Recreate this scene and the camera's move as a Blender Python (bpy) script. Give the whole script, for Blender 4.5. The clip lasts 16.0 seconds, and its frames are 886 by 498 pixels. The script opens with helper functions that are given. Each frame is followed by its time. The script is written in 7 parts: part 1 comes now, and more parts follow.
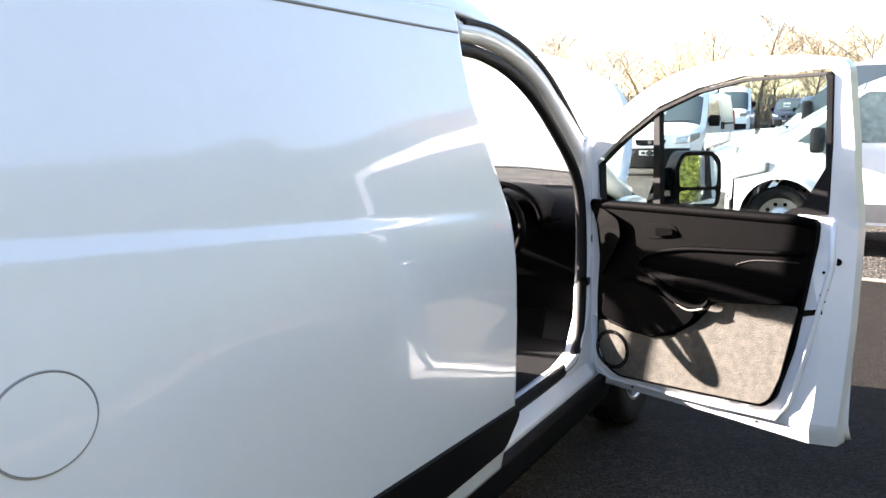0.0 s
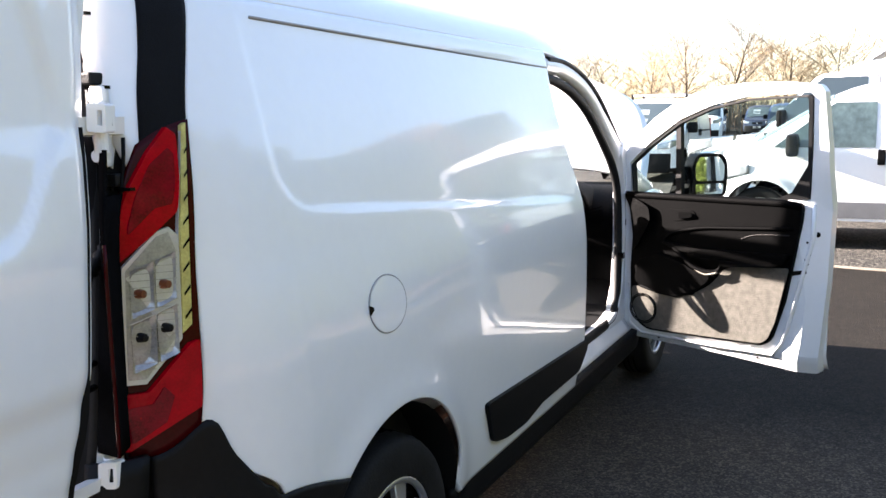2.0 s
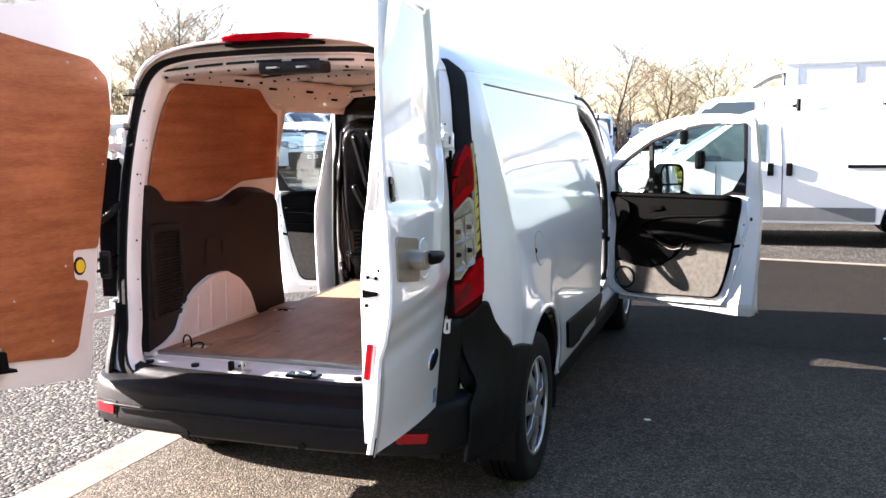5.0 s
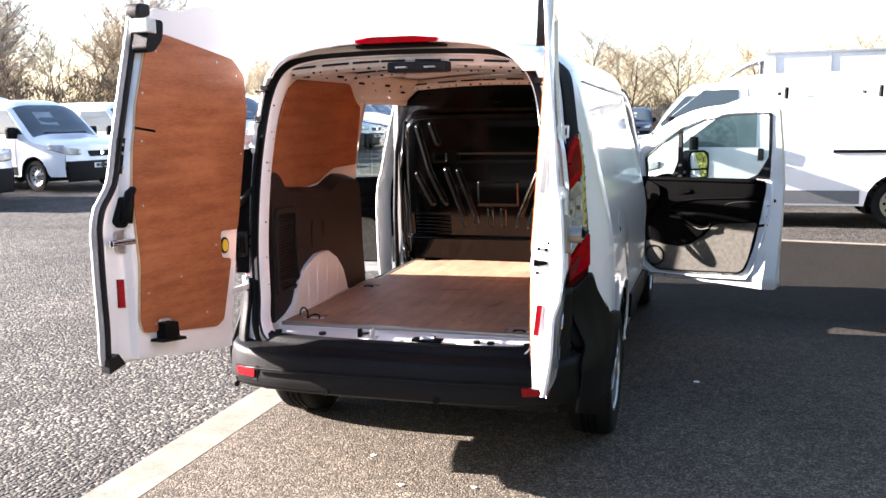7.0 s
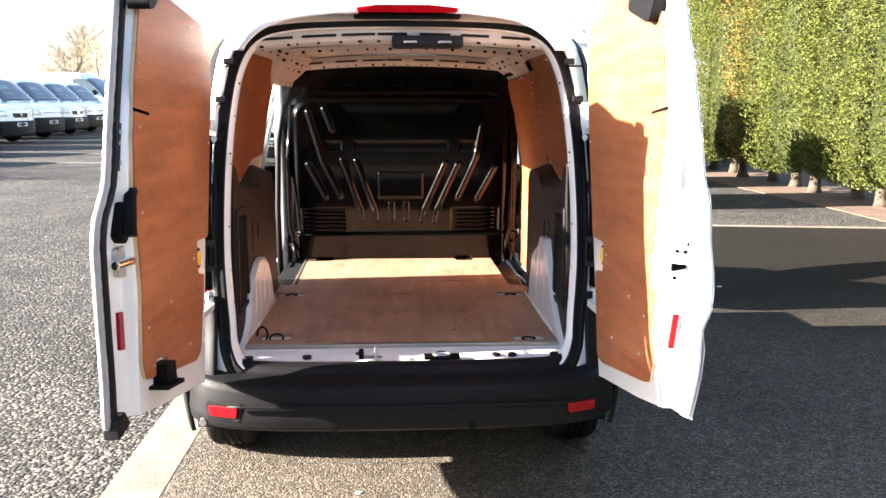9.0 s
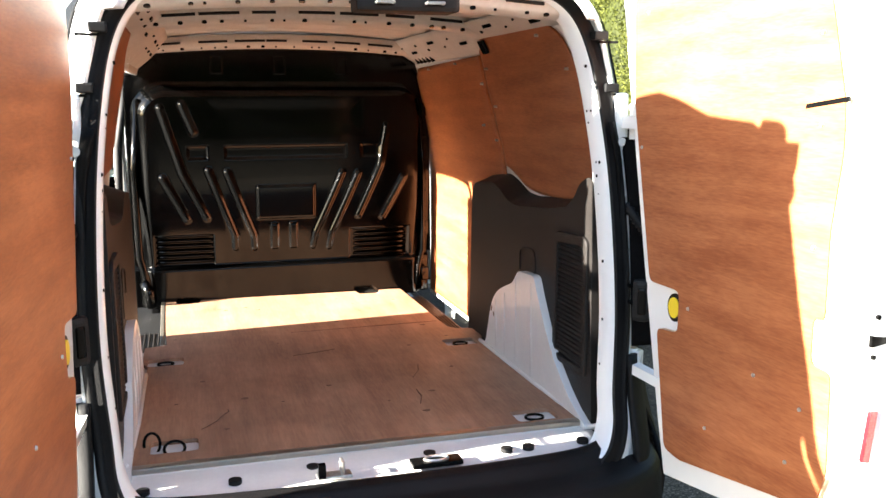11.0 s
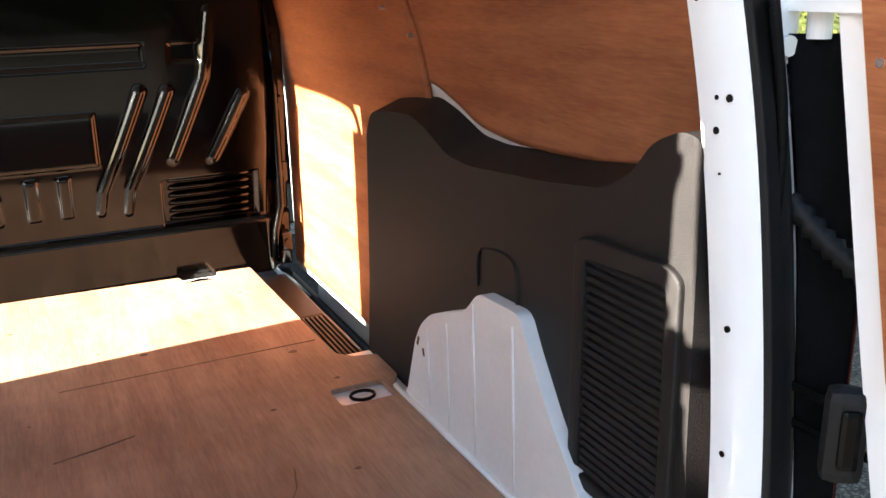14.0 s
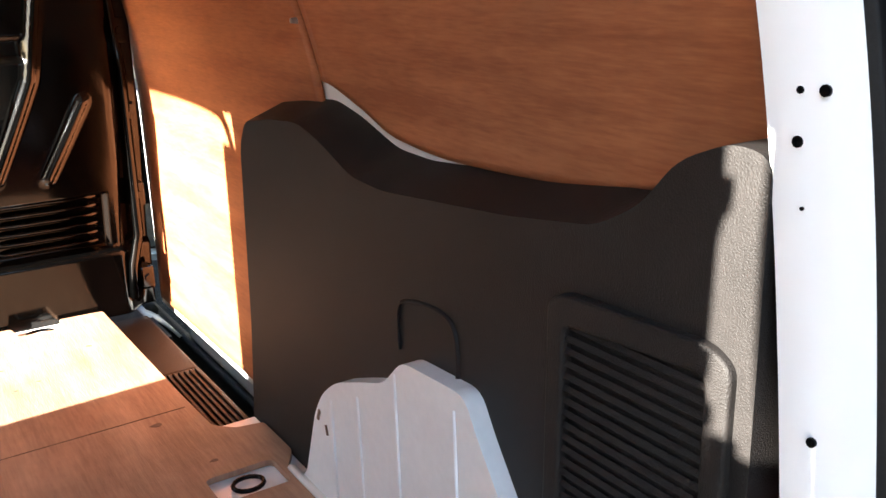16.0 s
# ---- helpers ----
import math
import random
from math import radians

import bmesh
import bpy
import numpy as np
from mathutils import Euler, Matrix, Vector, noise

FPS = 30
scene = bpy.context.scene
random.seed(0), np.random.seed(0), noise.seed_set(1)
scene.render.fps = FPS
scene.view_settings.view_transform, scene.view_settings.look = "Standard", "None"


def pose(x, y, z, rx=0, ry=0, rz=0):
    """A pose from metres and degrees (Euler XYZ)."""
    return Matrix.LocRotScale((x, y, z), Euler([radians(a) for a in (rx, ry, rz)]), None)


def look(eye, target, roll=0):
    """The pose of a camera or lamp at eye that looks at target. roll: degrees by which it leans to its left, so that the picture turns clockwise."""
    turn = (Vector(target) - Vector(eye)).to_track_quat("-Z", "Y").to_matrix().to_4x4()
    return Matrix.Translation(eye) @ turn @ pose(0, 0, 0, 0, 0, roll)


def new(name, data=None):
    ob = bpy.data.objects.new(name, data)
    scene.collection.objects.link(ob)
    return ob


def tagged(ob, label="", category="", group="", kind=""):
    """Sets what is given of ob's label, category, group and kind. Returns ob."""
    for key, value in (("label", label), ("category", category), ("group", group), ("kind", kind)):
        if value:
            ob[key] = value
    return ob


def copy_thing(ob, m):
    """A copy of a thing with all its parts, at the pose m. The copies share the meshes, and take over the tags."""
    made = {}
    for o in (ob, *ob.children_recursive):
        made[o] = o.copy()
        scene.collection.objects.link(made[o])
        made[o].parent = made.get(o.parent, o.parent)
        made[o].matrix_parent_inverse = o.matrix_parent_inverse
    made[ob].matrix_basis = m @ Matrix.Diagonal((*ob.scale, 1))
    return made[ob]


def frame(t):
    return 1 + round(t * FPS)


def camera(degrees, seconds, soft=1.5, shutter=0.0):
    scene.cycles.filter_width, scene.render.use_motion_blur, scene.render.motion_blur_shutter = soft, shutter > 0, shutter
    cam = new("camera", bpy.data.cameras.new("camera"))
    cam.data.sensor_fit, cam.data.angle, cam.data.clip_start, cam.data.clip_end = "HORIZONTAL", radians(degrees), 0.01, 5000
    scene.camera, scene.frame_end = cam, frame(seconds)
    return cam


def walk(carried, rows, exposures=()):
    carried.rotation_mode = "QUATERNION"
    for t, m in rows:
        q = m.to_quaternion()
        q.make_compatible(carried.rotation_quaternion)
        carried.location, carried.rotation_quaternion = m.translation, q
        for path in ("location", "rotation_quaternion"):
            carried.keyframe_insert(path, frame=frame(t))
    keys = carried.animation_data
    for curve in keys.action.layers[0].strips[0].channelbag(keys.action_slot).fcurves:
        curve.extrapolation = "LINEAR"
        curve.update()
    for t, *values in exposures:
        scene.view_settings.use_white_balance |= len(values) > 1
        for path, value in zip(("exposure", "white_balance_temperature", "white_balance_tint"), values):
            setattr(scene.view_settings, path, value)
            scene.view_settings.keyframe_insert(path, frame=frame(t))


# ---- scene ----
cam = camera(52.9, 16.0)
PATH = [
    (0, (1.88, 0.129, 1.413), (0.951, 1.874, 1.109), -0.9),
    (0.5, (1.925, -0.118, 1.404), (0.996, 1.629, 1.111), -0.9),
    (1, (1.902, -0.435, 1.421), (0.994, 1.323, 1.126), -0.7),
    (1.5, (1.918, -0.695, 1.427), (1.026, 1.071, 1.136), -0.9),
    (2, (1.913, -0.935, 1.444), (1.036, 0.839, 1.154), -1.0),
    (2.5, (1.834, -1.224, 1.442), (0.996, 0.569, 1.16), -0.8),
    (3, (1.794, -1.515, 1.463), (0.999, 0.297, 1.177), -0.7),
    (3.5, (1.792, -1.815, 1.475), (1.024, 0.012, 1.203), -0.7),
    (3.7, (1.776, -1.922, 1.475), (1.02, -0.09, 1.204), -0.5),
    (5.8, (1.521, -3.074, 1.493), (0.922, -1.184, 1.231), -0.9),
    (6, (1.465, -3.153, 1.517), (0.872, -1.263, 1.244), -0.8),
    (6.5, (1.391, -3.278, 1.525), (0.808, -1.385, 1.244), -0.8),
    (7, (1.237, -3.266, 1.515), (0.671, -1.37, 1.224), -0.9),
    (7.5, (0.969, -3.203, 1.51), (0.434, -1.3, 1.207), -0.8),
    (8, (0.601, -3.178, 1.519), (0.224, -1.24, 1.2), -0.4),
    (8.5, (0.285, -3.115, 1.514), (0.139, -1.147, 1.191), 0.0),
    (9, (-0.001, -2.954, 1.518), (0.091, -0.983, 1.19), -0.1),
    (9.2, (-0.107, -2.887, 1.52), (0.059, -0.922, 1.189), -0.1),
    (11.3, (-0.427, -1.696, 1.502), (0.138, 0.192, 1.163), -0.5),
    (11.5, (-0.408, -1.593, 1.506), (0.165, 0.293, 1.164), -0.8),
    (12, (-0.367, -1.339, 1.497), (0.25, 0.532, 1.152), -1.1),
    (12.5, (-0.29, -1.074, 1.522), (0.345, 0.789, 1.166), -1.3),
    (13, (-0.258, -0.838, 1.509), (0.41, 1.014, 1.159), -1.4),
    (13.5, (-0.207, -0.657, 1.486), (0.602, 1.105, 0.993), -0.8),
    (14, (-0.075, -0.467, 1.467), (0.752, 1.255, 0.874), -1.1),
    (14.5, (-0.029, -0.324, 1.436), (0.846, 1.375, 0.845), -1.2),
    (15, (-0.02, -0.222, 1.436), (0.943, 1.43, 0.849), -0.7),
    (15.5, (0.037, -0.134, 1.422), (1.052, 1.486, 0.832), -0.7),
    (16, (0.065, -0.104, 1.413), (1.123, 1.487, 0.824), -1.0),
]
EXPOSURES = [(0.0, 3.68, 6650, 21), (1.5, 3.55, 6600, 21), (3.5, 3.45, 6450, 21), (6.0, 3.2, 6300, 21), (7.5, 3.22, 6300, 20), (9.0, 3.43, 6480, 15), (11.5, 3.76, 6450, 8), (13.5, 3.9, 6250, 8), (16.0, 4.05, 6250, 8)]
walk(cam, [(t, look(eye, target, roll)) for t, eye, target, roll in PATH], EXPOSURES)

# ---- light ----
world = bpy.data.worlds.new("sky")
scene.world = world
world.use_nodes = True
wn = world.node_tree
sky = wn.nodes.new("ShaderNodeTexSky")
sky.sky_type = "NISHITA"
sky.sun_disc = False
SUN_EL, SUN_DIR = 18.6, (-1.0, -0.075)
sky.sun_elevation = radians(SUN_EL)
sky.sun_rotation = math.atan2(SUN_DIR[0], SUN_DIR[1])
sky.air_density, sky.dust_density, sky.ozone_density = 1.0, 1.0, 0.8
wn.links.new(sky.outputs[0], wn.nodes["Background"].inputs[0])
wn.nodes["Background"].inputs[1].default_value = 0.055
sun = new("sun", bpy.data.lights.new("sun", "SUN"))
sun.data.energy, sun.data.angle, sun.data.color = 5.0, radians(0.5), (1.0, 0.93, 0.82)
sd = Vector((SUN_DIR[0], SUN_DIR[1], math.tan(radians(SUN_EL)) * math.hypot(*SUN_DIR)))
sun.matrix_world = look(sd * 40, (0, 0, 0))

# ---- materials ----


def mat(name, color, rough=0.5, metal=0.0, spec=0.5, coat=0.0, vary=0.0, scale=8.0, color2=None, bump=0.0, bscale=60.0, alpha=1.0, trans=0.0, ior=1.45, stretch=None, per_object=0.0, dirt=0.0, rvary=0.0):
    """A principled material whose colour, roughness and relief vary at two scales."""
    m = bpy.data.materials.new(name)
    m.use_nodes = True
    t = m.node_tree
    b = t.nodes["Principled BSDF"]
    ins = b.inputs
    ins["Base Color"].default_value = (*color, 1)
    ins["Roughness"].default_value = rough
    ins["Metallic"].default_value = metal
    ins["Specular IOR Level"].default_value = spec
    ins["Coat Weight"].default_value = coat
    ins["Coat Roughness"].default_value = 0.04
    ins["IOR"].default_value = ior
    ins["Transmission Weight"].default_value = trans
    co = t.nodes.new("ShaderNodeTexCoord")
    vec = co.outputs["Object"]
    if stretch:
        mp = t.nodes.new("ShaderNodeMapping")
        mp.inputs["Scale"].default_value = stretch
        t.links.new(vec, mp.inputs[0])
        vec = mp.outputs[0]
    if vary or color2:
        n1 = t.nodes.new("ShaderNodeTexNoise")
        n1.inputs["Scale"].default_value, n1.inputs["Detail"].default_value = scale, 6
        t.links.new(vec, n1.inputs["Vector"])
        n2 = t.nodes.new("ShaderNodeTexNoise")
        n2.inputs["Scale"].default_value, n2.inputs["Detail"].default_value = scale * 9.7, 4
        t.links.new(vec, n2.inputs["Vector"])
        mean = t.nodes.new("ShaderNodeMix")
        mean.inputs[0].default_value = 0.4
        t.links.new(n1.outputs["Fac"], mean.inputs[2])
        t.links.new(n2.outputs["Fac"], mean.inputs[3])
        ramp = t.nodes.new("ShaderNodeValToRGB")
        c2 = color2 or tuple(c * (1 - vary) for c in color)
        c1 = color if color2 else tuple(min(1, c * (1 + vary * 0.6)) for c in color)
        ramp.color_ramp.elements[0].position, ramp.color_ramp.elements[1].position = 0.36, 0.64
        ramp.color_ramp.elements[0].color, ramp.color_ramp.elements[1].color = (*c2, 1), (*c1, 1)
        t.links.new(mean.outputs[0], ramp.inputs[0])
        out = ramp.outputs[0]
        if per_object:
            oi = t.nodes.new("ShaderNodeObjectInfo")
            hsv = t.nodes.new("ShaderNodeHueSaturation")
            mr = t.nodes.new("ShaderNodeMapRange")
            mr.inputs[3].default_value, mr.inputs[4].default_value = 1 - per_object, 1 + per_object
            t.links.new(oi.outputs["Random"], mr.inputs[0])
            t.links.new(mr.outputs[0], hsv.inputs["Value"])
            t.links.new(out, hsv.inputs["Color"])
            out = hsv.outputs[0]
        t.links.new(out, ins["Base Color"])
        if rvary:
            rr = t.nodes.new("ShaderNodeMapRange")
            rr.inputs[3].default_value, rr.inputs[4].default_value = max(0.02, rough - rvary), rough + rvary
            t.links.new(mean.outputs[0], rr.inputs[0])
            t.links.new(rr.outputs[0], ins["Roughness"])
    if bump:
        nb = t.nodes.new("ShaderNodeTexNoise")
        nb.inputs["Scale"].default_value, nb.inputs["Detail"].default_value = bscale, 5
        t.links.new(vec, nb.inputs["Vector"])
        bp = t.nodes.new("ShaderNodeBump")
        bp.inputs["Strength"].default_value, bp.inputs["Distance"].default_value = bump, 0.004
        t.links.new(nb.outputs["Fac"], bp.inputs["Height"])
        t.links.new(bp.outputs[0], ins["Normal"])
    return m


def stain(m, scale, low, high):
    """Broad uneven soiling over a material's colour."""
    t = m.node_tree
    b = t.nodes["Principled BSDF"]
    src = b.inputs["Base Color"].links[0].from_socket
    co, n, r, h = (t.nodes.new(k) for k in ("ShaderNodeTexCoord", "ShaderNodeTexNoise", "ShaderNodeMapRange", "ShaderNodeHueSaturation"))
    n.inputs["Scale"].default_value, n.inputs["Detail"].default_value, n.inputs["Roughness"].default_value = scale, 9, 0.68
    t.links.new(co.outputs["Object"], n.inputs["Vector"])
    r.inputs[1].default_value, r.inputs[2].default_value, r.inputs[3].default_value, r.inputs[4].default_value = 0.36, 0.64, low, high
    t.links.new(n.outputs["Fac"], r.inputs[0])
    t.links.new(r.outputs[0], h.inputs["Value"])
    t.links.new(src, h.inputs["Color"])
    t.links.new(h.outputs[0], b.inputs["Base Color"])
    return m


def stones(name, dark, light, size, rough=0.85, patch=0.25, chips=0.5, relief=0.006, warm=None, spec=0.3, painted_shade=False, fine=0.3):
    """Chippings bound in a surface: cells of many greys over larger patches, with relief."""
    m = bpy.data.materials.new(name)
    m.use_nodes = True
    t = m.node_tree
    b = t.nodes["Principled BSDF"]
    b.inputs["Roughness"].default_value = rough
    b.inputs["Specular IOR Level"].default_value = spec
    co = t.nodes.new("ShaderNodeTexCoord")
    v = t.nodes.new("ShaderNodeTexVoronoi")
    v.inputs["Scale"].default_value = 1 / size
    t.links.new(co.outputs["Object"], v.inputs["Vector"])
    sep = t.nodes.new("ShaderNodeSeparateColor")
    t.links.new(v.outputs["Color"], sep.inputs[0])
    n = t.nodes.new("ShaderNodeTexNoise")
    n.inputs["Scale"].default_value, n.inputs["Detail"].default_value = 0.6, 8
    t.links.new(co.outputs["Object"], n.inputs["Vector"])
    n3 = t.nodes.new("ShaderNodeTexNoise")
    n3.inputs["Scale"].default_value, n3.inputs["Detail"].default_value = 14, 5
    t.links.new(co.outputs["Object"], n3.inputs["Vector"])
    mix = t.nodes.new("ShaderNodeMix")
    mix.inputs[0].default_value = patch
    t.links.new(sep.outputs[0], mix.inputs[2])
    t.links.new(n.outputs["Fac"], mix.inputs[3])
    mix2 = t.nodes.new("ShaderNodeMix")
    mix2.inputs[0].default_value = fine
    t.links.new(mix.outputs[0], mix2.inputs[2])
    t.links.new(n3.outputs["Fac"], mix2.inputs[3])
    ramp = t.nodes.new("ShaderNodeValToRGB")
    e = ramp.color_ramp.elements
    e[0].position, e[1].position = 0.15, 0.9
    e[0].color, e[1].color = (*dark, 1), (*light, 1)
    mid = e.new(chips)
    mid.color = (*(warm or tuple((a + c) / 2.4 for a, c in zip(dark, light))), 1)
    t.links.new(mix2.outputs[0], ramp.inputs[0])
    t.links.new(ramp.outputs[0], b.inputs["Base Color"])
    if painted_shade:
        # shade painted into the colour: lightened at the near end, darkened further along
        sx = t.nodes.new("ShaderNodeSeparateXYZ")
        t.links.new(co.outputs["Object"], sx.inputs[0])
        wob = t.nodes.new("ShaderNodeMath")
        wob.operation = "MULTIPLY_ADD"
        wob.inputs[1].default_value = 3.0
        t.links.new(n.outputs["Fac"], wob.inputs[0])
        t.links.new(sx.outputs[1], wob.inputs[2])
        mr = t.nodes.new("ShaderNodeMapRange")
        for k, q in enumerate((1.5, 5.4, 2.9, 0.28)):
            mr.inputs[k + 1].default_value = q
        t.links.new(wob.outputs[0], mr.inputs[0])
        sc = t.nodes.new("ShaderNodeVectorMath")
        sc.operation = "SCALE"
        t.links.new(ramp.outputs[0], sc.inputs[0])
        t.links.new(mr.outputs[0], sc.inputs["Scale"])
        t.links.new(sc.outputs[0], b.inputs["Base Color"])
    bp = t.nodes.new("ShaderNodeBump")
    bp.inputs["Strength"].default_value, bp.inputs["Distance"].default_value = 1.0, relief
    bp.invert = True
    t.links.new(v.outputs["Distance"], bp.inputs["Height"])
    t.links.new(bp.outputs[0], b.inputs["Normal"])
    return m


WHITE = mat("white_paint", (0.85, 0.855, 0.85), 0.30, spec=0.5, coat=1.0, vary=0.02, scale=3, bump=0.003, bscale=14)
INNER_WHITE = mat("inner_white_paint", (0.82, 0.81, 0.79), 0.4, coat=0.35, vary=0.05, scale=9, bump=0.03, bscale=30)
PLASTIC = mat("black_plastic", (0.0045, 0.0045, 0.005), 0.5, spec=0.1, vary=0.25, scale=12, bump=0.35, bscale=420)
TRIM = mat("grained_brown_black_trim", (0.016, 0.0138, 0.0128), 0.5, spec=0.22, vary=0.2, scale=7, bump=0.4, bscale=620)
BUMPER = mat("bumper_plastic", (0.0065, 0.0065, 0.0072), 0.5, spec=0.18, vary=0.25, scale=9, bump=0.25, bscale=500, rvary=0.06)
FOAM = mat("black_foam", (0.006, 0.006, 0.0065), 0.95, spec=0.0, vary=0.3, scale=20, bump=0.2, bscale=200)
RUBBER = mat("rubber", (0.006, 0.006, 0.0065), 0.6, spec=0.3, vary=0.3, scale=20, bump=0.2, bscale=200)
TYRE = mat("tyre_rubber", (0.009, 0.009, 0.009), 0.75, spec=0.25, vary=0.4, scale=15, bump=0.3, bscale=150)
GLOSS_BLACK = mat("black_metal", (0.0035, 0.0035, 0.0035), 0.15, coat=0.0, spec=0.11, vary=0.3, scale=5, bump=0.05, bscale=12, rvary=0.06)
BULK = mat("bulkhead_black_enamel", (0.0008, 0.0008, 0.0008), 0.11, spec=0.35, vary=0.3, scale=5, bump=0.03, bscale=9, rvary=0.04)
# inner white again, its colour darkened for the dimmer light on the roof
ROOF_WHITE = mat("dimmed_roof_white", (0.60, 0.575, 0.54), 0.5, coat=0.15, vary=0.10, scale=7, bump=0.05, bscale=30)
PLY = mat("stained_plywood", (0.40, 0.146, 0.060), 0.45, spec=0.25, vary=0.0, scale=2.2, color2=(0.25, 0.077, 0.030), bump=0.12, bscale=50, stretch=(9, 1.3, 12), rvary=0.08)
FLOOR_PLY = mat("floor_plywood", (0.43, 0.255, 0.158), 0.6, scale=1.6, color2=(0.27, 0.145, 0.088), bump=0.2, bscale=40, stretch=(11, 1.1, 1), rvary=0.1)
stain(FLOOR_PLY, 3.2, 0.78, 1.12)
stain(PLY, 2.4, 0.86, 1.10)
PLY_EDGE = mat("plywood_edge", (0.62, 0.45, 0.28), 0.7, vary=0.2, scale=20)
DOOR_TRIM = mat("black_door_moulding", (0.0010, 0.0010, 0.0011), 0.6, spec=0.03, vary=0.25, scale=12, bump=0.35, bscale=420)
SCUFF = mat("scuffed_plywood", (0.15, 0.085, 0.055), 0.7, vary=0.3, scale=30)
CARPET = mat("grey_felt", (0.085, 0.079, 0.066), 0.95, vary=0.3, scale=40, bump=0.9, bscale=260)
CHROME = mat("chrome", (0.75, 0.75, 0.76), 0.12, metal=1.0)
ALLOY = mat("silver_wheel", (0.55, 0.56, 0.57), 0.3, metal=0.8, vary=0.12, scale=10)
STEEL = mat("zinc_steel", (0.55, 0.55, 0.54), 0.35, metal=0.9, vary=0.2, scale=30)
ALUMINIUM = mat("champagne_metal", (0.36, 0.33, 0.28), 0.38, metal=0.85, vary=0.1, scale=30)
RED = mat("red_lens", (0.36, 0.0002, 0.006), 0.10, spec=0.12, coat=0.05, vary=0.3, scale=22)
DEEP_RED = mat("deep_red_lens", (0.17, 0.0003, 0.008), 0.08, spec=0.15, coat=0.1, vary=0.5, scale=26)
DARK_RED = mat("dark_red_lens", (0.035, 0.0004, 0.001), 0.25, spec=0.15, coat=0.0, vary=0.3, scale=14)
REFLECTOR = mat("red_reflector", (0.30, 0.002, 0.006), 0.3, spec=0.2, coat=0.15, vary=0.2, scale=60, bump=0.4, bscale=300)
CLEAR = mat("clear_lens", (0.34, 0.335, 0.33), 0.14, coat=0.4, vary=0.3, scale=22, bump=0.15, bscale=70, metal=0.35)
SILVER = mat("silver_border", (0.50, 0.50, 0.50), 0.25, metal=0.4, vary=0.1, scale=20)
YELLOW = mat("yellow_plastic", (0.85, 0.62, 0.03), 0.4, vary=0.05, scale=30)
AMBER_BULB = mat("amber_bulb", (0.16, 0.05, 0.02), 0.3, vary=0.3, scale=60)
AMBER = mat("amber_strip", (0.55, 0.49, 0.17), 0.2, coat=0.8, vary=0.3, scale=25, metal=0.2)
LAMP_GLASS = mat("headlamp", (0.45, 0.47, 0.5), 0.08, coat=1.0, vary=0.4, scale=12, metal=0.5)
NAVY = mat("navy_badge", (0.006, 0.010, 0.030), 0.15, coat=1.0)
WINDOW = mat("tinted_window", (0.045, 0.062, 0.066), 0.04, spec=0.8, coat=0.6)
PLATE_MAT = mat("pale_plate", (0.7, 0.7, 0.66), 0.4, vary=0.05, scale=30)
INK = mat("dark_print", (0.03, 0.03, 0.035), 0.5)
LINE = mat("road_line_paint", (0.225, 0.195, 0.152), 0.8, scale=5, color2=(0.125, 0.105, 0.08), bump=0.6, bscale=130)
BLUE = mat("blue_sticker", (0.06, 0.16, 0.30), 0.4)
DUCT = mat("grey_film", (0.32, 0.31, 0.30), 0.5, vary=0.1)
TARMAC = stones("tarmac", (0.012, 0.0102, 0.0085), (0.118, 0.099, 0.077), 0.008, patch=0.3, chips=0.55, relief=0.003, warm=(0.036, 0.031, 0.024), spec=0.1, painted_shade=True)
GRAVEL = stones("gravel", (0.006, 0.0058, 0.005), (0.205, 0.189, 0.157), 0.019, patch=0.30, chips=0.56, relief=0.022, warm=(0.027, 0.025, 0.021), fine=0.16)
stain(GRAVEL, 1.1, 0.55, 1.15)
stain(TARMAC, 0.8, 0.85, 1.12)
MULCH = mat("leaf_litter", (0.16, 0.10, 0.065), 0.95, scale=3, color2=(0.07, 0.045, 0.03), bump=1.0, bscale=40)
BARK = mat("bark", (0.075, 0.056, 0.038), 0.9, vary=0.45, scale=6, bump=1.0, bscale=30)
TWIG = mat("twig_bark", (0.38, 0.325, 0.27), 0.9, vary=0.4, scale=2)
TWIG2 = mat("tan_twig_bark", (0.42, 0.325, 0.20), 0.9, vary=0.4, scale=2)
FENCE = mat("fence_steel", (0.10, 0.11, 0.10), 0.6, metal=0.3, vary=0.3, scale=3)


def leaf_mat(name, c1, c2):
    m = mat(name, c1, 0.7, scale=1.3, color2=c2, spec=0.2)
    t = m.node_tree
    g = t.nodes.new("ShaderNodeNewGeometry")
    h = t.nodes.new("ShaderNodeHueSaturation")
    r = t.nodes.new("ShaderNodeMapRange")
    r.inputs[3].default_value, r.inputs[4].default_value = 0.78, 1.22
    t.links.new(g.outputs["Random Per Island"], r.inputs[0])
    t.links.new(r.outputs[0], h.inputs["Value"])
    b = t.nodes["Principled BSDF"]
    src = b.inputs["Base Color"].links[0].from_socket
    t.links.new(src, h.inputs["Color"])
    t.links.new(h.outputs[0], b.inputs["Base Color"])
    tr = t.nodes.new("ShaderNodeBsdfTranslucent")
    t.links.new(h.outputs[0], tr.inputs[0])
    mx = t.nodes.new("ShaderNodeMixShader")
    mx.inputs[0].default_value = 0.3
    t.links.new(b.outputs[0], mx.inputs[1])
    t.links.new(tr.outputs[0], mx.inputs[2])
    t.links.new(mx.outputs[0], t.nodes["Material Output"].inputs[0])
    return m


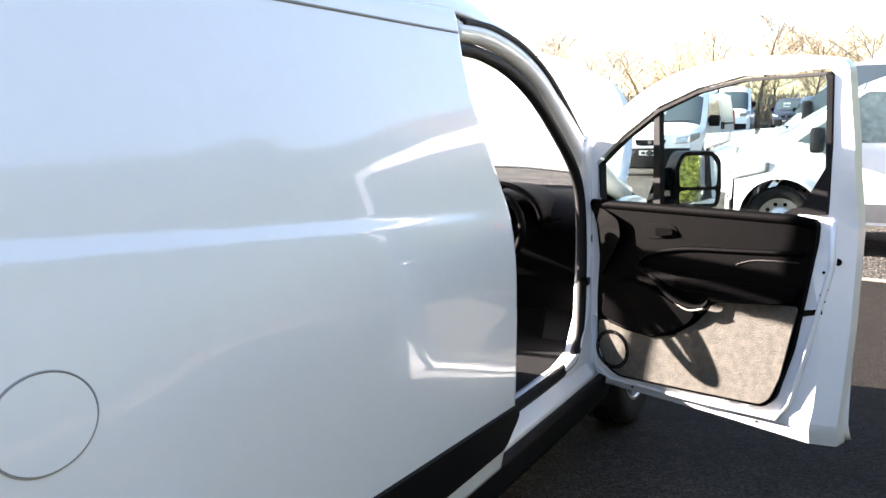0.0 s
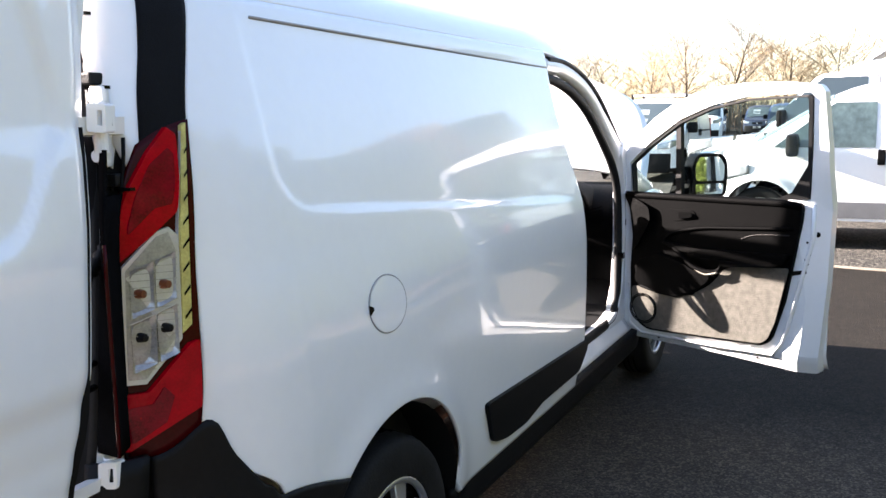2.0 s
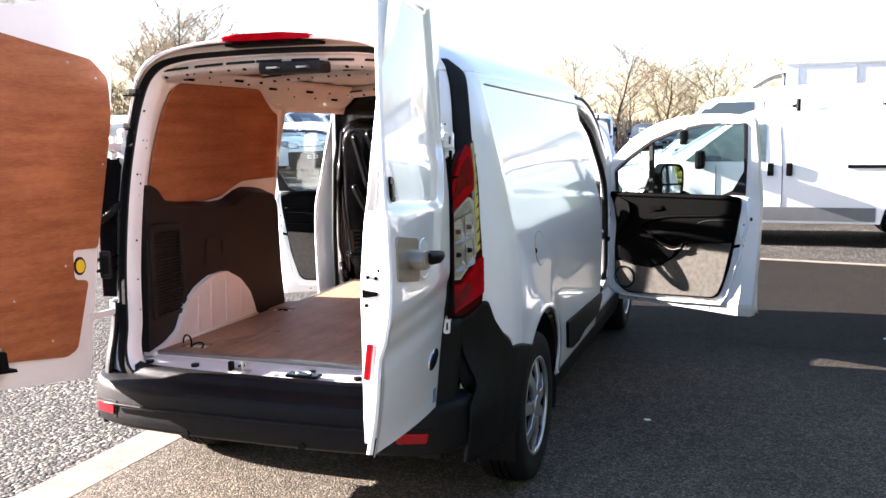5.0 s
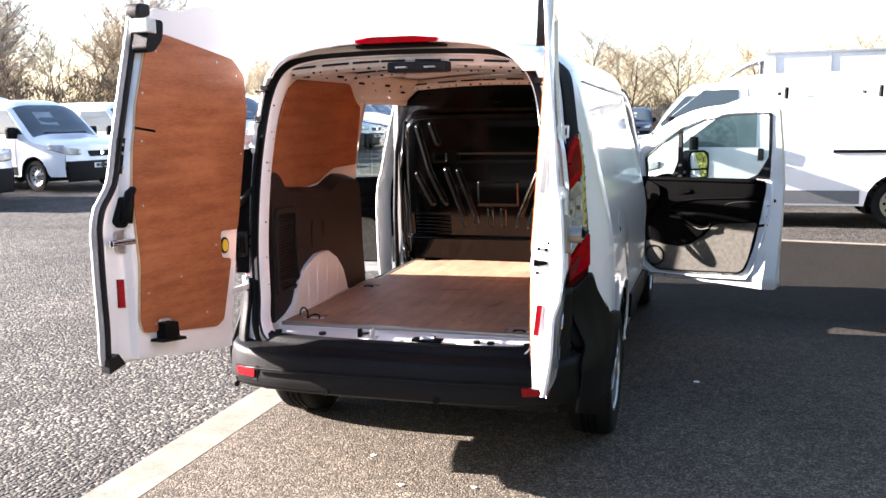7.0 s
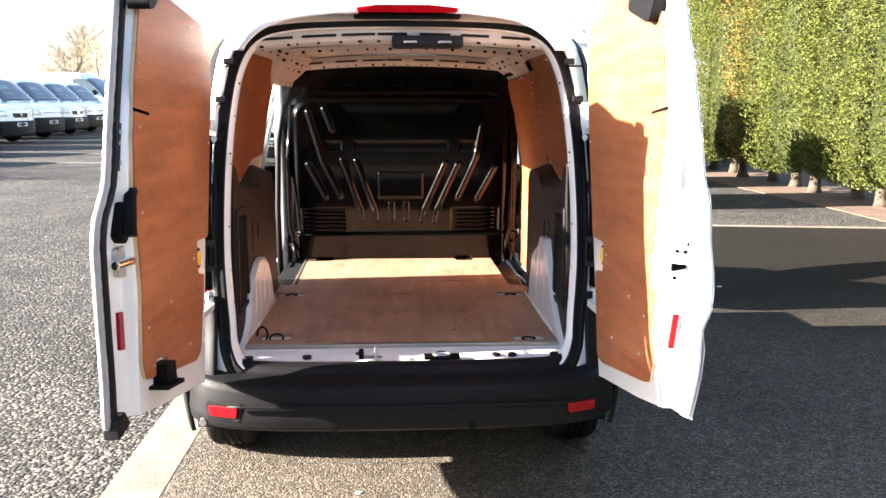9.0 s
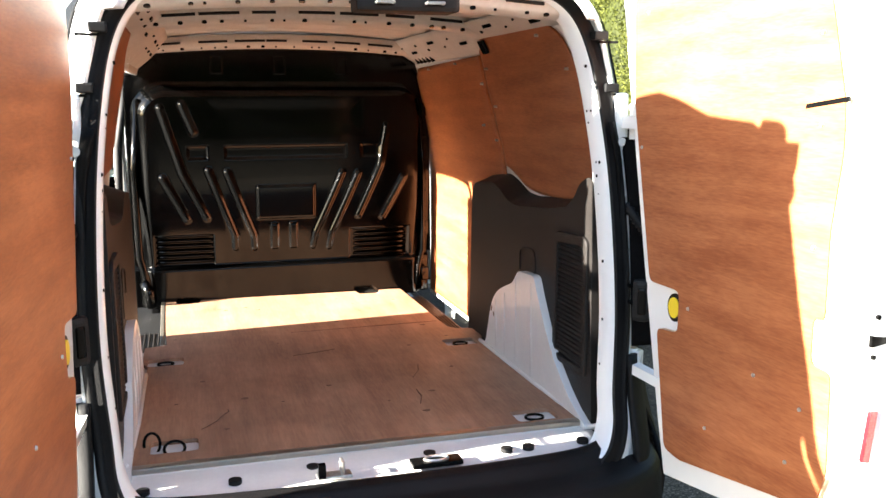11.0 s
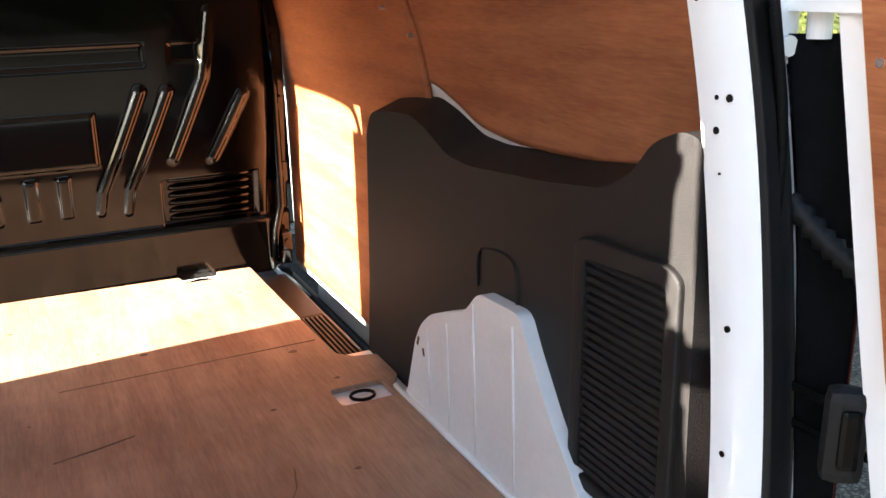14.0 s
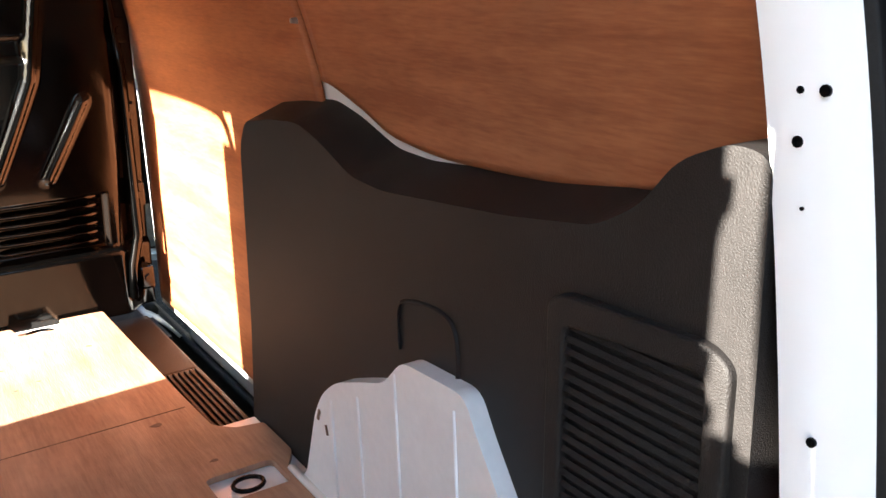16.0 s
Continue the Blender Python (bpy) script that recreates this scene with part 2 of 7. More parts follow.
LEAF = leaf_mat("conifer_green", (0.125, 0.138, 0.028), (0.050, 0.064, 0.013))
# darker copy of the leaf green, for the shade inside the crowns
LEAF_SHADE = leaf_mat("conifer_inner_shade", (0.055, 0.065, 0.014), (0.020, 0.027, 0.007))
LEAF_BROWN = leaf_mat("conifer_dry", (0.30, 0.20, 0.06), (0.22, 0.13, 0.04))
SCRUB = leaf_mat("scrub_brown", (0.20, 0.15, 0.10), (0.11, 0.085, 0.055))


def glass_mat(name, tint):
    """Thin glass: mostly clear, with gloss that grows at a slant."""
    m = bpy.data.materials.new(name)
    m.use_nodes = True
    t = m.node_tree
    t.nodes.remove(t.nodes["Principled BSDF"])
    tr, gl = t.nodes.new("ShaderNodeBsdfTransparent"), t.nodes.new("ShaderNodeBsdfGlossy")
    tr.inputs[0].default_value = (*tint, 1)
    gl.inputs["Roughness"].default_value = 0.01
    lw = t.nodes.new("ShaderNodeLayerWeight")
    lw.inputs[0].default_value = 0.5
    pw = t.nodes.new("ShaderNodeMath")
    pw.operation = "POWER"
    pw.inputs[1].default_value = 4.0
    t.links.new(lw.outputs["Facing"], pw.inputs[0])
    fr = t.nodes.new("ShaderNodeMath")
    fr.operation = "MULTIPLY_ADD"
    fr.inputs[1].default_value, fr.inputs[2].default_value = 0.85, 0.05
    t.links.new(pw.outputs[0], fr.inputs[0])
    mx = t.nodes.new("ShaderNodeMixShader")
    t.links.new(fr.outputs[0], mx.inputs[0])
    t.links.new(tr.outputs[0], mx.inputs[1])
    t.links.new(gl.outputs[0], mx.inputs[2])
    t.links.new(mx.outputs[0], t.nodes["Material Output"].inputs[0])
    return m


GLASS = glass_mat("door_glass", (0.86, 0.93, 0.91))
SCREEN_GLASS = glass_mat("windscreen_glass", (0.93, 0.96, 0.96))
MIRROR = mat("mirror", (0.9, 0.9, 0.9), 0.01, metal=1.0)

# ---- mesh helpers ----


def lerp(a, b, f):
    return a + (b - a) * f


def smooth(a, b, x):
    f = min(1.0, max(0.0, (x - a) / (b - a)))
    return f * f * (3 - 2 * f)


def table(pts):
    """A smooth function through points (x, y), x rising (monotone cubic)."""
    xs, ys = [p[0] for p in pts], [p[1] for p in pts]
    d = [(ys[i + 1] - ys[i]) / (xs[i + 1] - xs[i]) for i in range(len(xs) - 1)]
    g = [d[0]] + [0 if a * b <= 0 else 2 * a * b / (a + b) for a, b in zip(d, d[1:])] + [d[-1]]

    def f(x):
        if x <= xs[0]:
            return ys[0]
        if x >= xs[-1]:
            return ys[-1]
        i = max(k for k in range(len(xs) - 1) if xs[k] <= x)
        h = xs[i + 1] - xs[i]
        s = (x - xs[i]) / h
        return (ys[i] * (1 + 2 * s) * (1 - s) ** 2 + g[i] * h * s * (1 - s) ** 2 + ys[i + 1] * s * s * (3 - 2 * s) + g[i + 1] * h * s * s * (s - 1))
    return f


def fillet(poly, r, k=4):
    """The polygon with its corners rounded; r: one radius, or one for each corner."""
    out, n = [], len(poly)
    for i, p in enumerate(poly):
        p, a, b = Vector(p), Vector(poly[i - 1]), Vector(poly[(i + 1) % n])
        rad = r[i] if isinstance(r, (list, tuple)) else r
        da, db = (a - p), (b - p)
        c = min(rad, da.length * 0.45, db.length * 0.45)
        if c < 1e-4:
            out.append(tuple(p))
            continue
        p0, p1 = p + da.normalized() * c, p + db.normalized() * c
        for j in range(k + 1):
            f = j / k
            out.append(tuple(p0 * (1 - f) ** 2 + p * 2 * f * (1 - f) + p1 * f * f))
    return out


def plate(loops, fn, d0, d1):
    """A slab: an outline with holes, from depth d0 to d1; fn(u, v, d) gives the place."""
    bm = bmesh.new()
    rings, uv = [], {}
    for loop in loops:
        vs = []
        for p in loop:
            w = bm.verts.new(fn(p[0], p[1], d0))
            uv[w] = p
            vs.append(w)
        rings.append(vs)
        for i in range(len(vs)):
            bm.edges.new((vs[i], vs[(i + 1) % len(vs)]))
    bmesh.ops.triangle_fill(bm, use_beauty=True, use_dissolve=False, edges=bm.edges[:])
    back = {w: bm.verts.new(fn(p[0], p[1], d1)) for w, p in uv.items()}
    for f in bm.faces[:]:
        bm.faces.new([back[w] for w in reversed(f.verts)])
    for vs in rings:
        for i in range(len(vs)):
            a, b = vs[i], vs[(i + 1) % len(vs)]
            bm.faces.new((a, b, back[b], back[a]))
    bmesh.ops.recalc_face_normals(bm, faces=bm.faces[:])
    return bm


def grid(fn, nu, nv, close_u=False, bm=None):
    bm = bm or bmesh.new()
    rows = [[bm.verts.new(fn(i / nu, j / nv)) for j in range(nv + 1)] for i in range(nu if close_u else nu + 1)]
    for i in range(nu):
        for j in range(nv):
            a, b = rows[i], rows[(i + 1) % len(rows)]
            bm.faces.new((a[j], b[j], b[j + 1], a[j + 1]))
    return bm


def box(c, s, rot=(0, 0, 0), bm=None, bevel=0.0):
    bm = bm or bmesh.new()
    m = Matrix.LocRotScale(c, Euler([radians(a) for a in rot]), s)
    r = bmesh.ops.create_cube(bm, size=1, matrix=m)
    if bevel:
        es = {e for w in r["verts"] for e in w.link_edges}
        bmesh.ops.bevel(bm, geom=list(es), offset=bevel, segments=2, profile=0.6, affect="EDGES")
    return bm


def cyl(p0, p1, r0, r1=None, seg=16, bm=None):
    bm = bm or bmesh.new()
    p0, p1 = Vector(p0), Vector(p1)
    d = p1 - p0
    m = Matrix.Translation((p0 + p1) / 2) @ d.to_track_quat("Z", "Y").to_matrix().to_4x4()
    bmesh.ops.create_cone(bm, cap_ends=True, segments=seg, radius1=r0, radius2=r0 if r1 is None else r1, depth=d.length, matrix=m)
    return bm


def tube(pts, r, sides=8, bm=None, closed=False, flat=1.0):
    """A round bar along points; r may be a function of the way along it."""
    bm = bm or bmesh.new()
    pts = [Vector(p) for p in pts]
    n, rings, up = len(pts), [], None
    for i, p in enumerate(pts):
        d = (pts[(i + 1) % n] - pts[i - 1]) if closed else pts[min(n - 1, i + 1)] - pts[max(0, i - 1)]
        d.normalize()
        if up is None:
            up = d.orthogonal().normalized()
        up = (up - d * up.dot(d)).normalized()
        side = d.cross(up)
        rad = r(i / (n - 1)) if callable(r) else r
        rings.append([bm.verts.new(p + (up * math.cos(a) + side * math.sin(a) * flat) * rad) for a in (2 * math.pi * k / sides for k in range(sides))])
    for i in range(n if closed else n - 1):
        a, b = rings[i], rings[(i + 1) % n]
        for k in range(sides):
            bm.faces.new((a[k], a[(k + 1) % sides], b[(k + 1) % sides], b[k]))
    if not closed:
        bm.faces.new(rings[0][::-1])
        bm.faces.new(rings[-1])
    bmesh.ops.recalc_face_normals(bm, faces=bm.faces[:])
    return bm


def spline(pts, k=6):
    """Points along a smooth line through the given ones."""
    pts = [Vector(p) for p in pts]
    out = []
    for i in range(len(pts) - 1):
        p0, p1, p2, p3 = pts[max(0, i - 1)], pts[i], pts[i + 1], pts[min(len(pts) - 1, i + 2)]
        for j in range(k):
            t = j / k
            out.append(0.5 * (2 * p1 + (p2 - p0) * t + (2 * p0 - 5 * p1 + 4 * p2 - p3) * t * t + (3 * p1 - p0 - 3 * p2 + p3) * t ** 3))
    return out + [pts[-1]]


def part(name, bm, material, parent=None, label="", soft=False, bevel=0.0, thick=0.0, offset=-1.0):
    me = bpy.data.meshes.new(name)
    bm.to_mesh(me)
    bm.free()
    me.materials.append(material)
    if soft:
        me.shade_smooth()
    ob = new(name, me)
    if parent:
        ob.parent = parent
    if label:
        ob["label"] = label
    if thick:
        md = ob.modifiers.new("thick", "SOLIDIFY")
        md.thickness, md.offset = thick, offset
    if bevel:
        md = ob.modifiers.new("edge", "BEVEL")
        md.width, md.segments, md.limit_method, md.angle_limit = bevel, 2, "ANGLE", radians(40)
        md.harden_normals = False
        me.shade_smooth()
        ws = ob.modifiers.new("normals", "WEIGHTED_NORMAL")
        ws.keep_sharp = False
    return ob


def thing(name, label, category, group="", kind=""):
    return tagged(new(name), label, category, group, kind)


# ---- ground ----
def sheet(poly, z, depth=0.0):
    return plate([poly], lambda u, v, d: Vector((u, v, d)), z, z - (depth or 0.02))


LINE_Y = lambda x: 8.32 - 0.17 * x
gr = bmesh.new()
bmesh.ops.create_grid(gr, x_segments=8, y_segments=8, size=300)
tagged(part("ground", gr, GRAVEL), "grey loose gravel yard with tyre-worn patches", "ground", kind="structure")
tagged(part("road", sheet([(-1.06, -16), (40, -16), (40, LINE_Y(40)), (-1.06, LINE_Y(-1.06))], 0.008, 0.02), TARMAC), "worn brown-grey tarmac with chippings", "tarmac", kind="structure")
tagged(part("trim", sheet([(-1.175, -14), (-0.945, -14), (-0.95, 8.5), (-1.18, 8.5)], 0.0095, 0.012), LINE), "cream-white painted line along tarmac edge", "road marking", kind="structure")
tagged(part("trim", sheet([(1.0, LINE_Y(1) - 0.06), (9, LINE_Y(9) - 0.06), (9, LINE_Y(9) + 0.06), (1.0, LINE_Y(1) + 0.06)], 0.013, 0.016), LINE), "thin white painted line between tarmac and gravel", "road marking", kind="structure")

# ---- the white van, doors open ----
van = thing("panel_van", "white long panel van with black bumper and all doors open", "van")
PROFILE = table([(0.20, 0.80), (0.35, 0.832), (0.55, 0.851), (0.72, 0.857), (0.84, 0.859), (0.93, 0.859), (1.02, 0.854), (1.1, 0.843), (1.18, 0.825), (1.3, 0.80), (1.45, 0.765), (1.6, 0.727), (1.66, 0.711), (1.72, 0.685), (1.77, 0.637), (1.81, 0.555), (1.84, 0.38), (1.855, 0.0)])
AXLE_R, AXLE_F, ARCH = 0.93, 3.98, 0.395
CREASE = table([(0.6, 1.255), (0.75, 1.243), (1.5, 1.185), (2.5, 1.112)])


CORNER = table([(0.15, 0.25), (0.19, 0.20), (0.22, 0.163), (0.24, 0.142), (0.28, 0.108), (0.32, 0.077), (0.36, 0.055), (0.42, 0.025), (0.48, 0.008), (0.55, 0.0)])


def side_x(y, z):
    """Half the body's width."""
    x = PROFILE(z)
    if y < 0.55:
        x -= CORNER(y) * (1 - 0.25 * smooth(1.05, 1.35, z)) * (0.3 + 0.7 * smooth(0.5, 0.78, z))
    if y > 3.3:
        x -= 0.16 * ((y - 3.3) / 1.5) ** 2.2
    for ax in (AXLE_R, AXLE_F):
        r = math.hypot(y - ax, z - 0.35)
        x += 0.010 * math.exp(-((r - ARCH) / 0.06) ** 2) * smooth(0.25, 0.4, z)
        x += 0.012 * smooth(0.85, 0.47, math.hypot(y - ax + 0.06, z - 0.30)) * smooth(0.25, 0.5, z) * smooth(ax + 0.50, ax + 0.10, y)
    if z > 1.0:
        da, db = z - CREASE(y), y - 0.555
        d = min(da, db, (1.66 - z) * 0.8) if da > 0.11 or db > 0.11 else 0.11 - math.hypot(0.11 - da, 0.11 - db)
        x -= 0.006 * smooth(-0.007, 0.016, d) * smooth(2.6, 2.2, y) * (0.45 + 0.55 * smooth(0.6, 0.95, y))
    return x


def panel(ylo, yhi, zlo, zhi, nu, nv, sgn=1, off=0.0, warp=None):
    """A piece of the body's side between edges that bend."""
    def fn(s, t):
        if warp:
            s = warp(s)
        y, z = lerp(ylo(1), yhi(1), s), 1.0
        for _ in range(4):
            if warp:
                z = lerp(zlo(y), 0.82, t / 0.4) if t < 0.4 else lerp(0.82, zhi(y), (t - 0.4) / 0.6)
            else:
                z = lerp(zlo(y), zhi(y), t)
            y = lerp(ylo(z), yhi(z), s)
        return Vector((sgn * (side_x(y, z) + off), y, z))
    return grid(fn, nu, nv)


def const(v):
    return lambda q: v


def arch_z(y, base, ax=AXLE_R, r=ARCH):
    d = abs(y - ax)
    return max(base, 0.35 + math.sqrt(r * r - d * d)) if d < r else base


REAR_EDGE = table([(0.6, 0.46), (0.695, 0.46), (0.84, 0.307), (0.95, 0.319), (1.19, 0.337), (1.46, 0.376), (1.6, 0.412), (1.7, 0.44)])
FRONT_EDGE = table([(0.34, 2.44), (0.41, 2.455), (0.53, 2.51), (0.92, 2.505), (1.12, 2.50), (1.3, 2.45), (1.48, 2.41), (1.7, 2.44)])


def low_edge(y):
    base = lerp(0.695, 0.63, smooth(0.46, 0.8, y)) if y < AXLE_R else 0.355
    if y < 0.6:
        return base
    return arch_z(y, base)


body = part("body_side", panel(REAR_EDGE, FRONT_EDGE, low_edge, const(1.70), 300, 110, warp=table([(0.0, 0.0), (0.10, 0.10), (0.38, 0.44), (0.44, 0.466), (0.56, 0.480), (0.62, 0.51), (1.0, 1.0)])), WHITE, van, soft=True, thick=0.012)
SLIDE_REAR = table([(0.4, 1.48), (0.7, 1.485), (1.2, 1.485), (1.5, 1.45), (1.65, 1.42)])
part("body_side", panel(REAR_EDGE, SLIDE_REAR, low_edge, const(1.70), 90, 60, -1), WHITE, van, soft=True, thick=0.012, offset=1.0)
part("pillar", panel(const(2.22), const(2.47), const(0.36), const(1.70), 8, 40, -1), WHITE, van, soft=True, thick=0.012, offset=1.0)
part("cant_rail", panel(const(1.40), const(2.6), const(1.635), const(1.70), 20, 4, -1), WHITE, van, soft=True, thick=0.02, offset=1.0)
part("sill", panel(const(1.36), const(3.45), const(0.355), const(0.47), 20, 4, -1), WHITE, van, soft=True, thick=0.03, offset=1.0)


CANT_DROP = table([(2.4, 0.0), (2.62, 0.02), (2.85, 0.075), (3.02, 0.13)])


def roof_fn(s, t):
    y = lerp(0.19, 3.02, s)
    a = lerp(-1, 1, t)
    zs = [1.70, 1.72, 1.745, 1.77, 1.79, 1.81, 1.826, 1.842, 1.855]
    k = (1 - abs(a)) * 8
    i = min(7, int(k))
    z = lerp(zs[i], zs[i + 1], k - i)
    x = side_x(y, z) * (1 if a > 0 else -1)
    drop = 0.05 * ((0.5 - y) / 0.31) ** 2 * 0.35 if y < 0.5 else 0.0
    mid = 0.09 * ((y - 2.5) / 0.52) ** 2 if y > 2.5 else 0.0
    return Vector((x, y, z - drop * (0.3 + 0.7 * (1 - abs(a))) - lerp(mid, CANT_DROP(y), abs(a) ** 1.5)))


part("roof", grid(roof_fn, 60, 64), WHITE, van, soft=True, thick=0.012, offset=1.0)
for sg in (1, -1):
    pts = [(sg * (side_x(y, z) + 0.001), y, z) for y, z in ((lerp(0.60, 2.42, i / 30), lerp(1.660, 1.634, i / 30)) for i in range(31))]
    part("roof_channel", tube(pts, lambda f: 0.0045, 6, flat=0.7), DUCT, van, soft=True)

# rear ring round the opening
HALF_OUT = [(0, 0.515), (0.50, 0.52), (0.60, 0.55), (0.645, 0.63), (0.66, 0.75), (0.676, 0.97), (0.668, 1.25), (0.643, 1.5), (0.60, 1.665), (0.52, 1.757), (0.40, 1.787), (0.2, 1.797), (0, 1.80)]
HALF_IN = [(0, 0.565), (0.48, 0.57), (0.56, 0.59), (0.597, 0.655), (0.608, 0.75), (0.622, 0.97), (0.615, 1.25), (0.593, 1.48), (0.558, 1.64), (0.495, 1.726), (0.385, 1.760), (0.2, 1.771), (0, 1.774)]
HALF_BODY = [(0, 0.47), (0.52, 0.47), (0.66, 0.50), (0.70, 0.60), (0.690, 0.75), (0.689, 0.97), (0.680, 1.25), (0.665, 1.5), (0.635, 1.67), (0.565, 1.775), (0.44, 1.812), (0.22, 1.826), (0, 1.829)]


def ring_line(half, n=9):
    h = [p.to_2d() for p in spline([(x, z, 0) for x, z in half], n)]
    return h + [Vector((-p[0], p[1])) for p in reversed(h[1:-1])]


rear_y = table([(0.45, 0.11), (0.6, 0.135), (0.75, 0.18), (0.92, 0.202), (1.1, 0.222), (1.24, 0.238), (1.33, 0.250), (1.44, 0.267), (1.55, 0.283), (1.65, 0.296), (1.85, 0.30)])


def ring(lines, label_mat, name, parent, soft=True, label=""):
    """A band lofted through closed lines, each with its own depth."""
    bm = bmesh.new()
    rows = [[bm.verts.new((p[0], rear_y(p[1]) + dy, p[1])) for p in ln] for ln, dy in lines]
    n = len(rows[0])
    for a, b in zip(rows, rows[1:]):
        for k in range(n):
            bm.faces.new((a[k], a[(k + 1) % n], b[(k + 1) % n], b[k]))
    bmesh.ops.recalc_face_normals(bm, faces=bm.faces[:])
    return part(name, bm, label_mat, parent, label, soft=soft)


def seal_line(f):
    """A line of the seal, between its outer and its inner edge."""
    return [p.lerp(q, f) for p, q in zip(L_OUT, L_IN)]


L_OUT, L_IN, L_BODY = ring_line(HALF_OUT), ring_line(HALF_IN), ring_line(HALF_BODY)


def between(a, b, f):
    return [p.lerp(q, f) for p, q in zip(a, b)]


ring([(L_BODY, 0.03), (between(L_BODY, L_OUT, 0.3), -0.01), (between(L_BODY, L_OUT, 0.8), -0.02), (L_OUT, -0.03), (L_IN, -0.028), ([p * 0.995 + Vector((0, 0.005)) for p in L_IN], 0.046)], WHITE, "rear_frame", van)
ring([(seal_line(0.0), -0.020), (seal_line(0.12), -0.033), (seal_line(0.35), -0.040), (seal_line(0.50), -0.031), (seal_line(0.58), -0.040), (seal_line(0.74), -0.031), (seal_line(0.80), -0.038), (seal_line(0.88), -0.035), (seal_line(0.91), -0.024)], RUBBER, "door_seal", van, label="black rubber door seal")

# rear corners: lamp, dark trim, bumper wing
LAMP_TOP = table([(0.21, 1.345), (0.25, 1.39), (0.29, 1.419), (0.34, 1.443), (0.40, 1.458)])
LAMP_LOW = table([(0.19, 0.822), (0.25, 0.835), (0.33, 0.90)])
LAMP_REAR = table([(0.82, 0.188), (0.9, 0.192), (1.1, 0.204), (1.25, 0.214), (1.34, 0.242), (1.42, 0.282)])
LAMP_EDGE = table([(0.85, 0.308), (0.95, 0.317), (1.05, 0.322), (1.19, 0.335), (1.46, 0.374)])


def on_side(sg, off):
    return lambda y, z, d: Vector((sg * (side_x(y, z) + off + d), y, z))


def across(f):
    """A line up the lamp, at a share f of its width."""
    return lambda z: lerp(LAMP_REAR(z) + 0.004, LAMP_EDGE(z), f)


def lens(f0, f1, z0, z1, off, sg):
    """A piece of the lamp: z0 and z1 give its heights at both sides."""
    def fn(s, t):
        f = lerp(f0, f1, s)
        z = lerp(lerp(*z0, s), lerp(*z1, s), t)
        y = across(f)(z)
        return Vector((sg * (side_x(y, z) + off), y, z))
    return grid(fn, 12, 20)


lamps = {}


def wing_top(y):
    return lerp(0.855, 0.695, smooth(0.31, 0.46, y)) - 0.065 * smooth(0.46, 0.8, y) + 0.036 * smooth(0.365, 0.335, y) * smooth(0.27, 0.33, y) - 0.022 * smooth(0.30, 0.24, y)


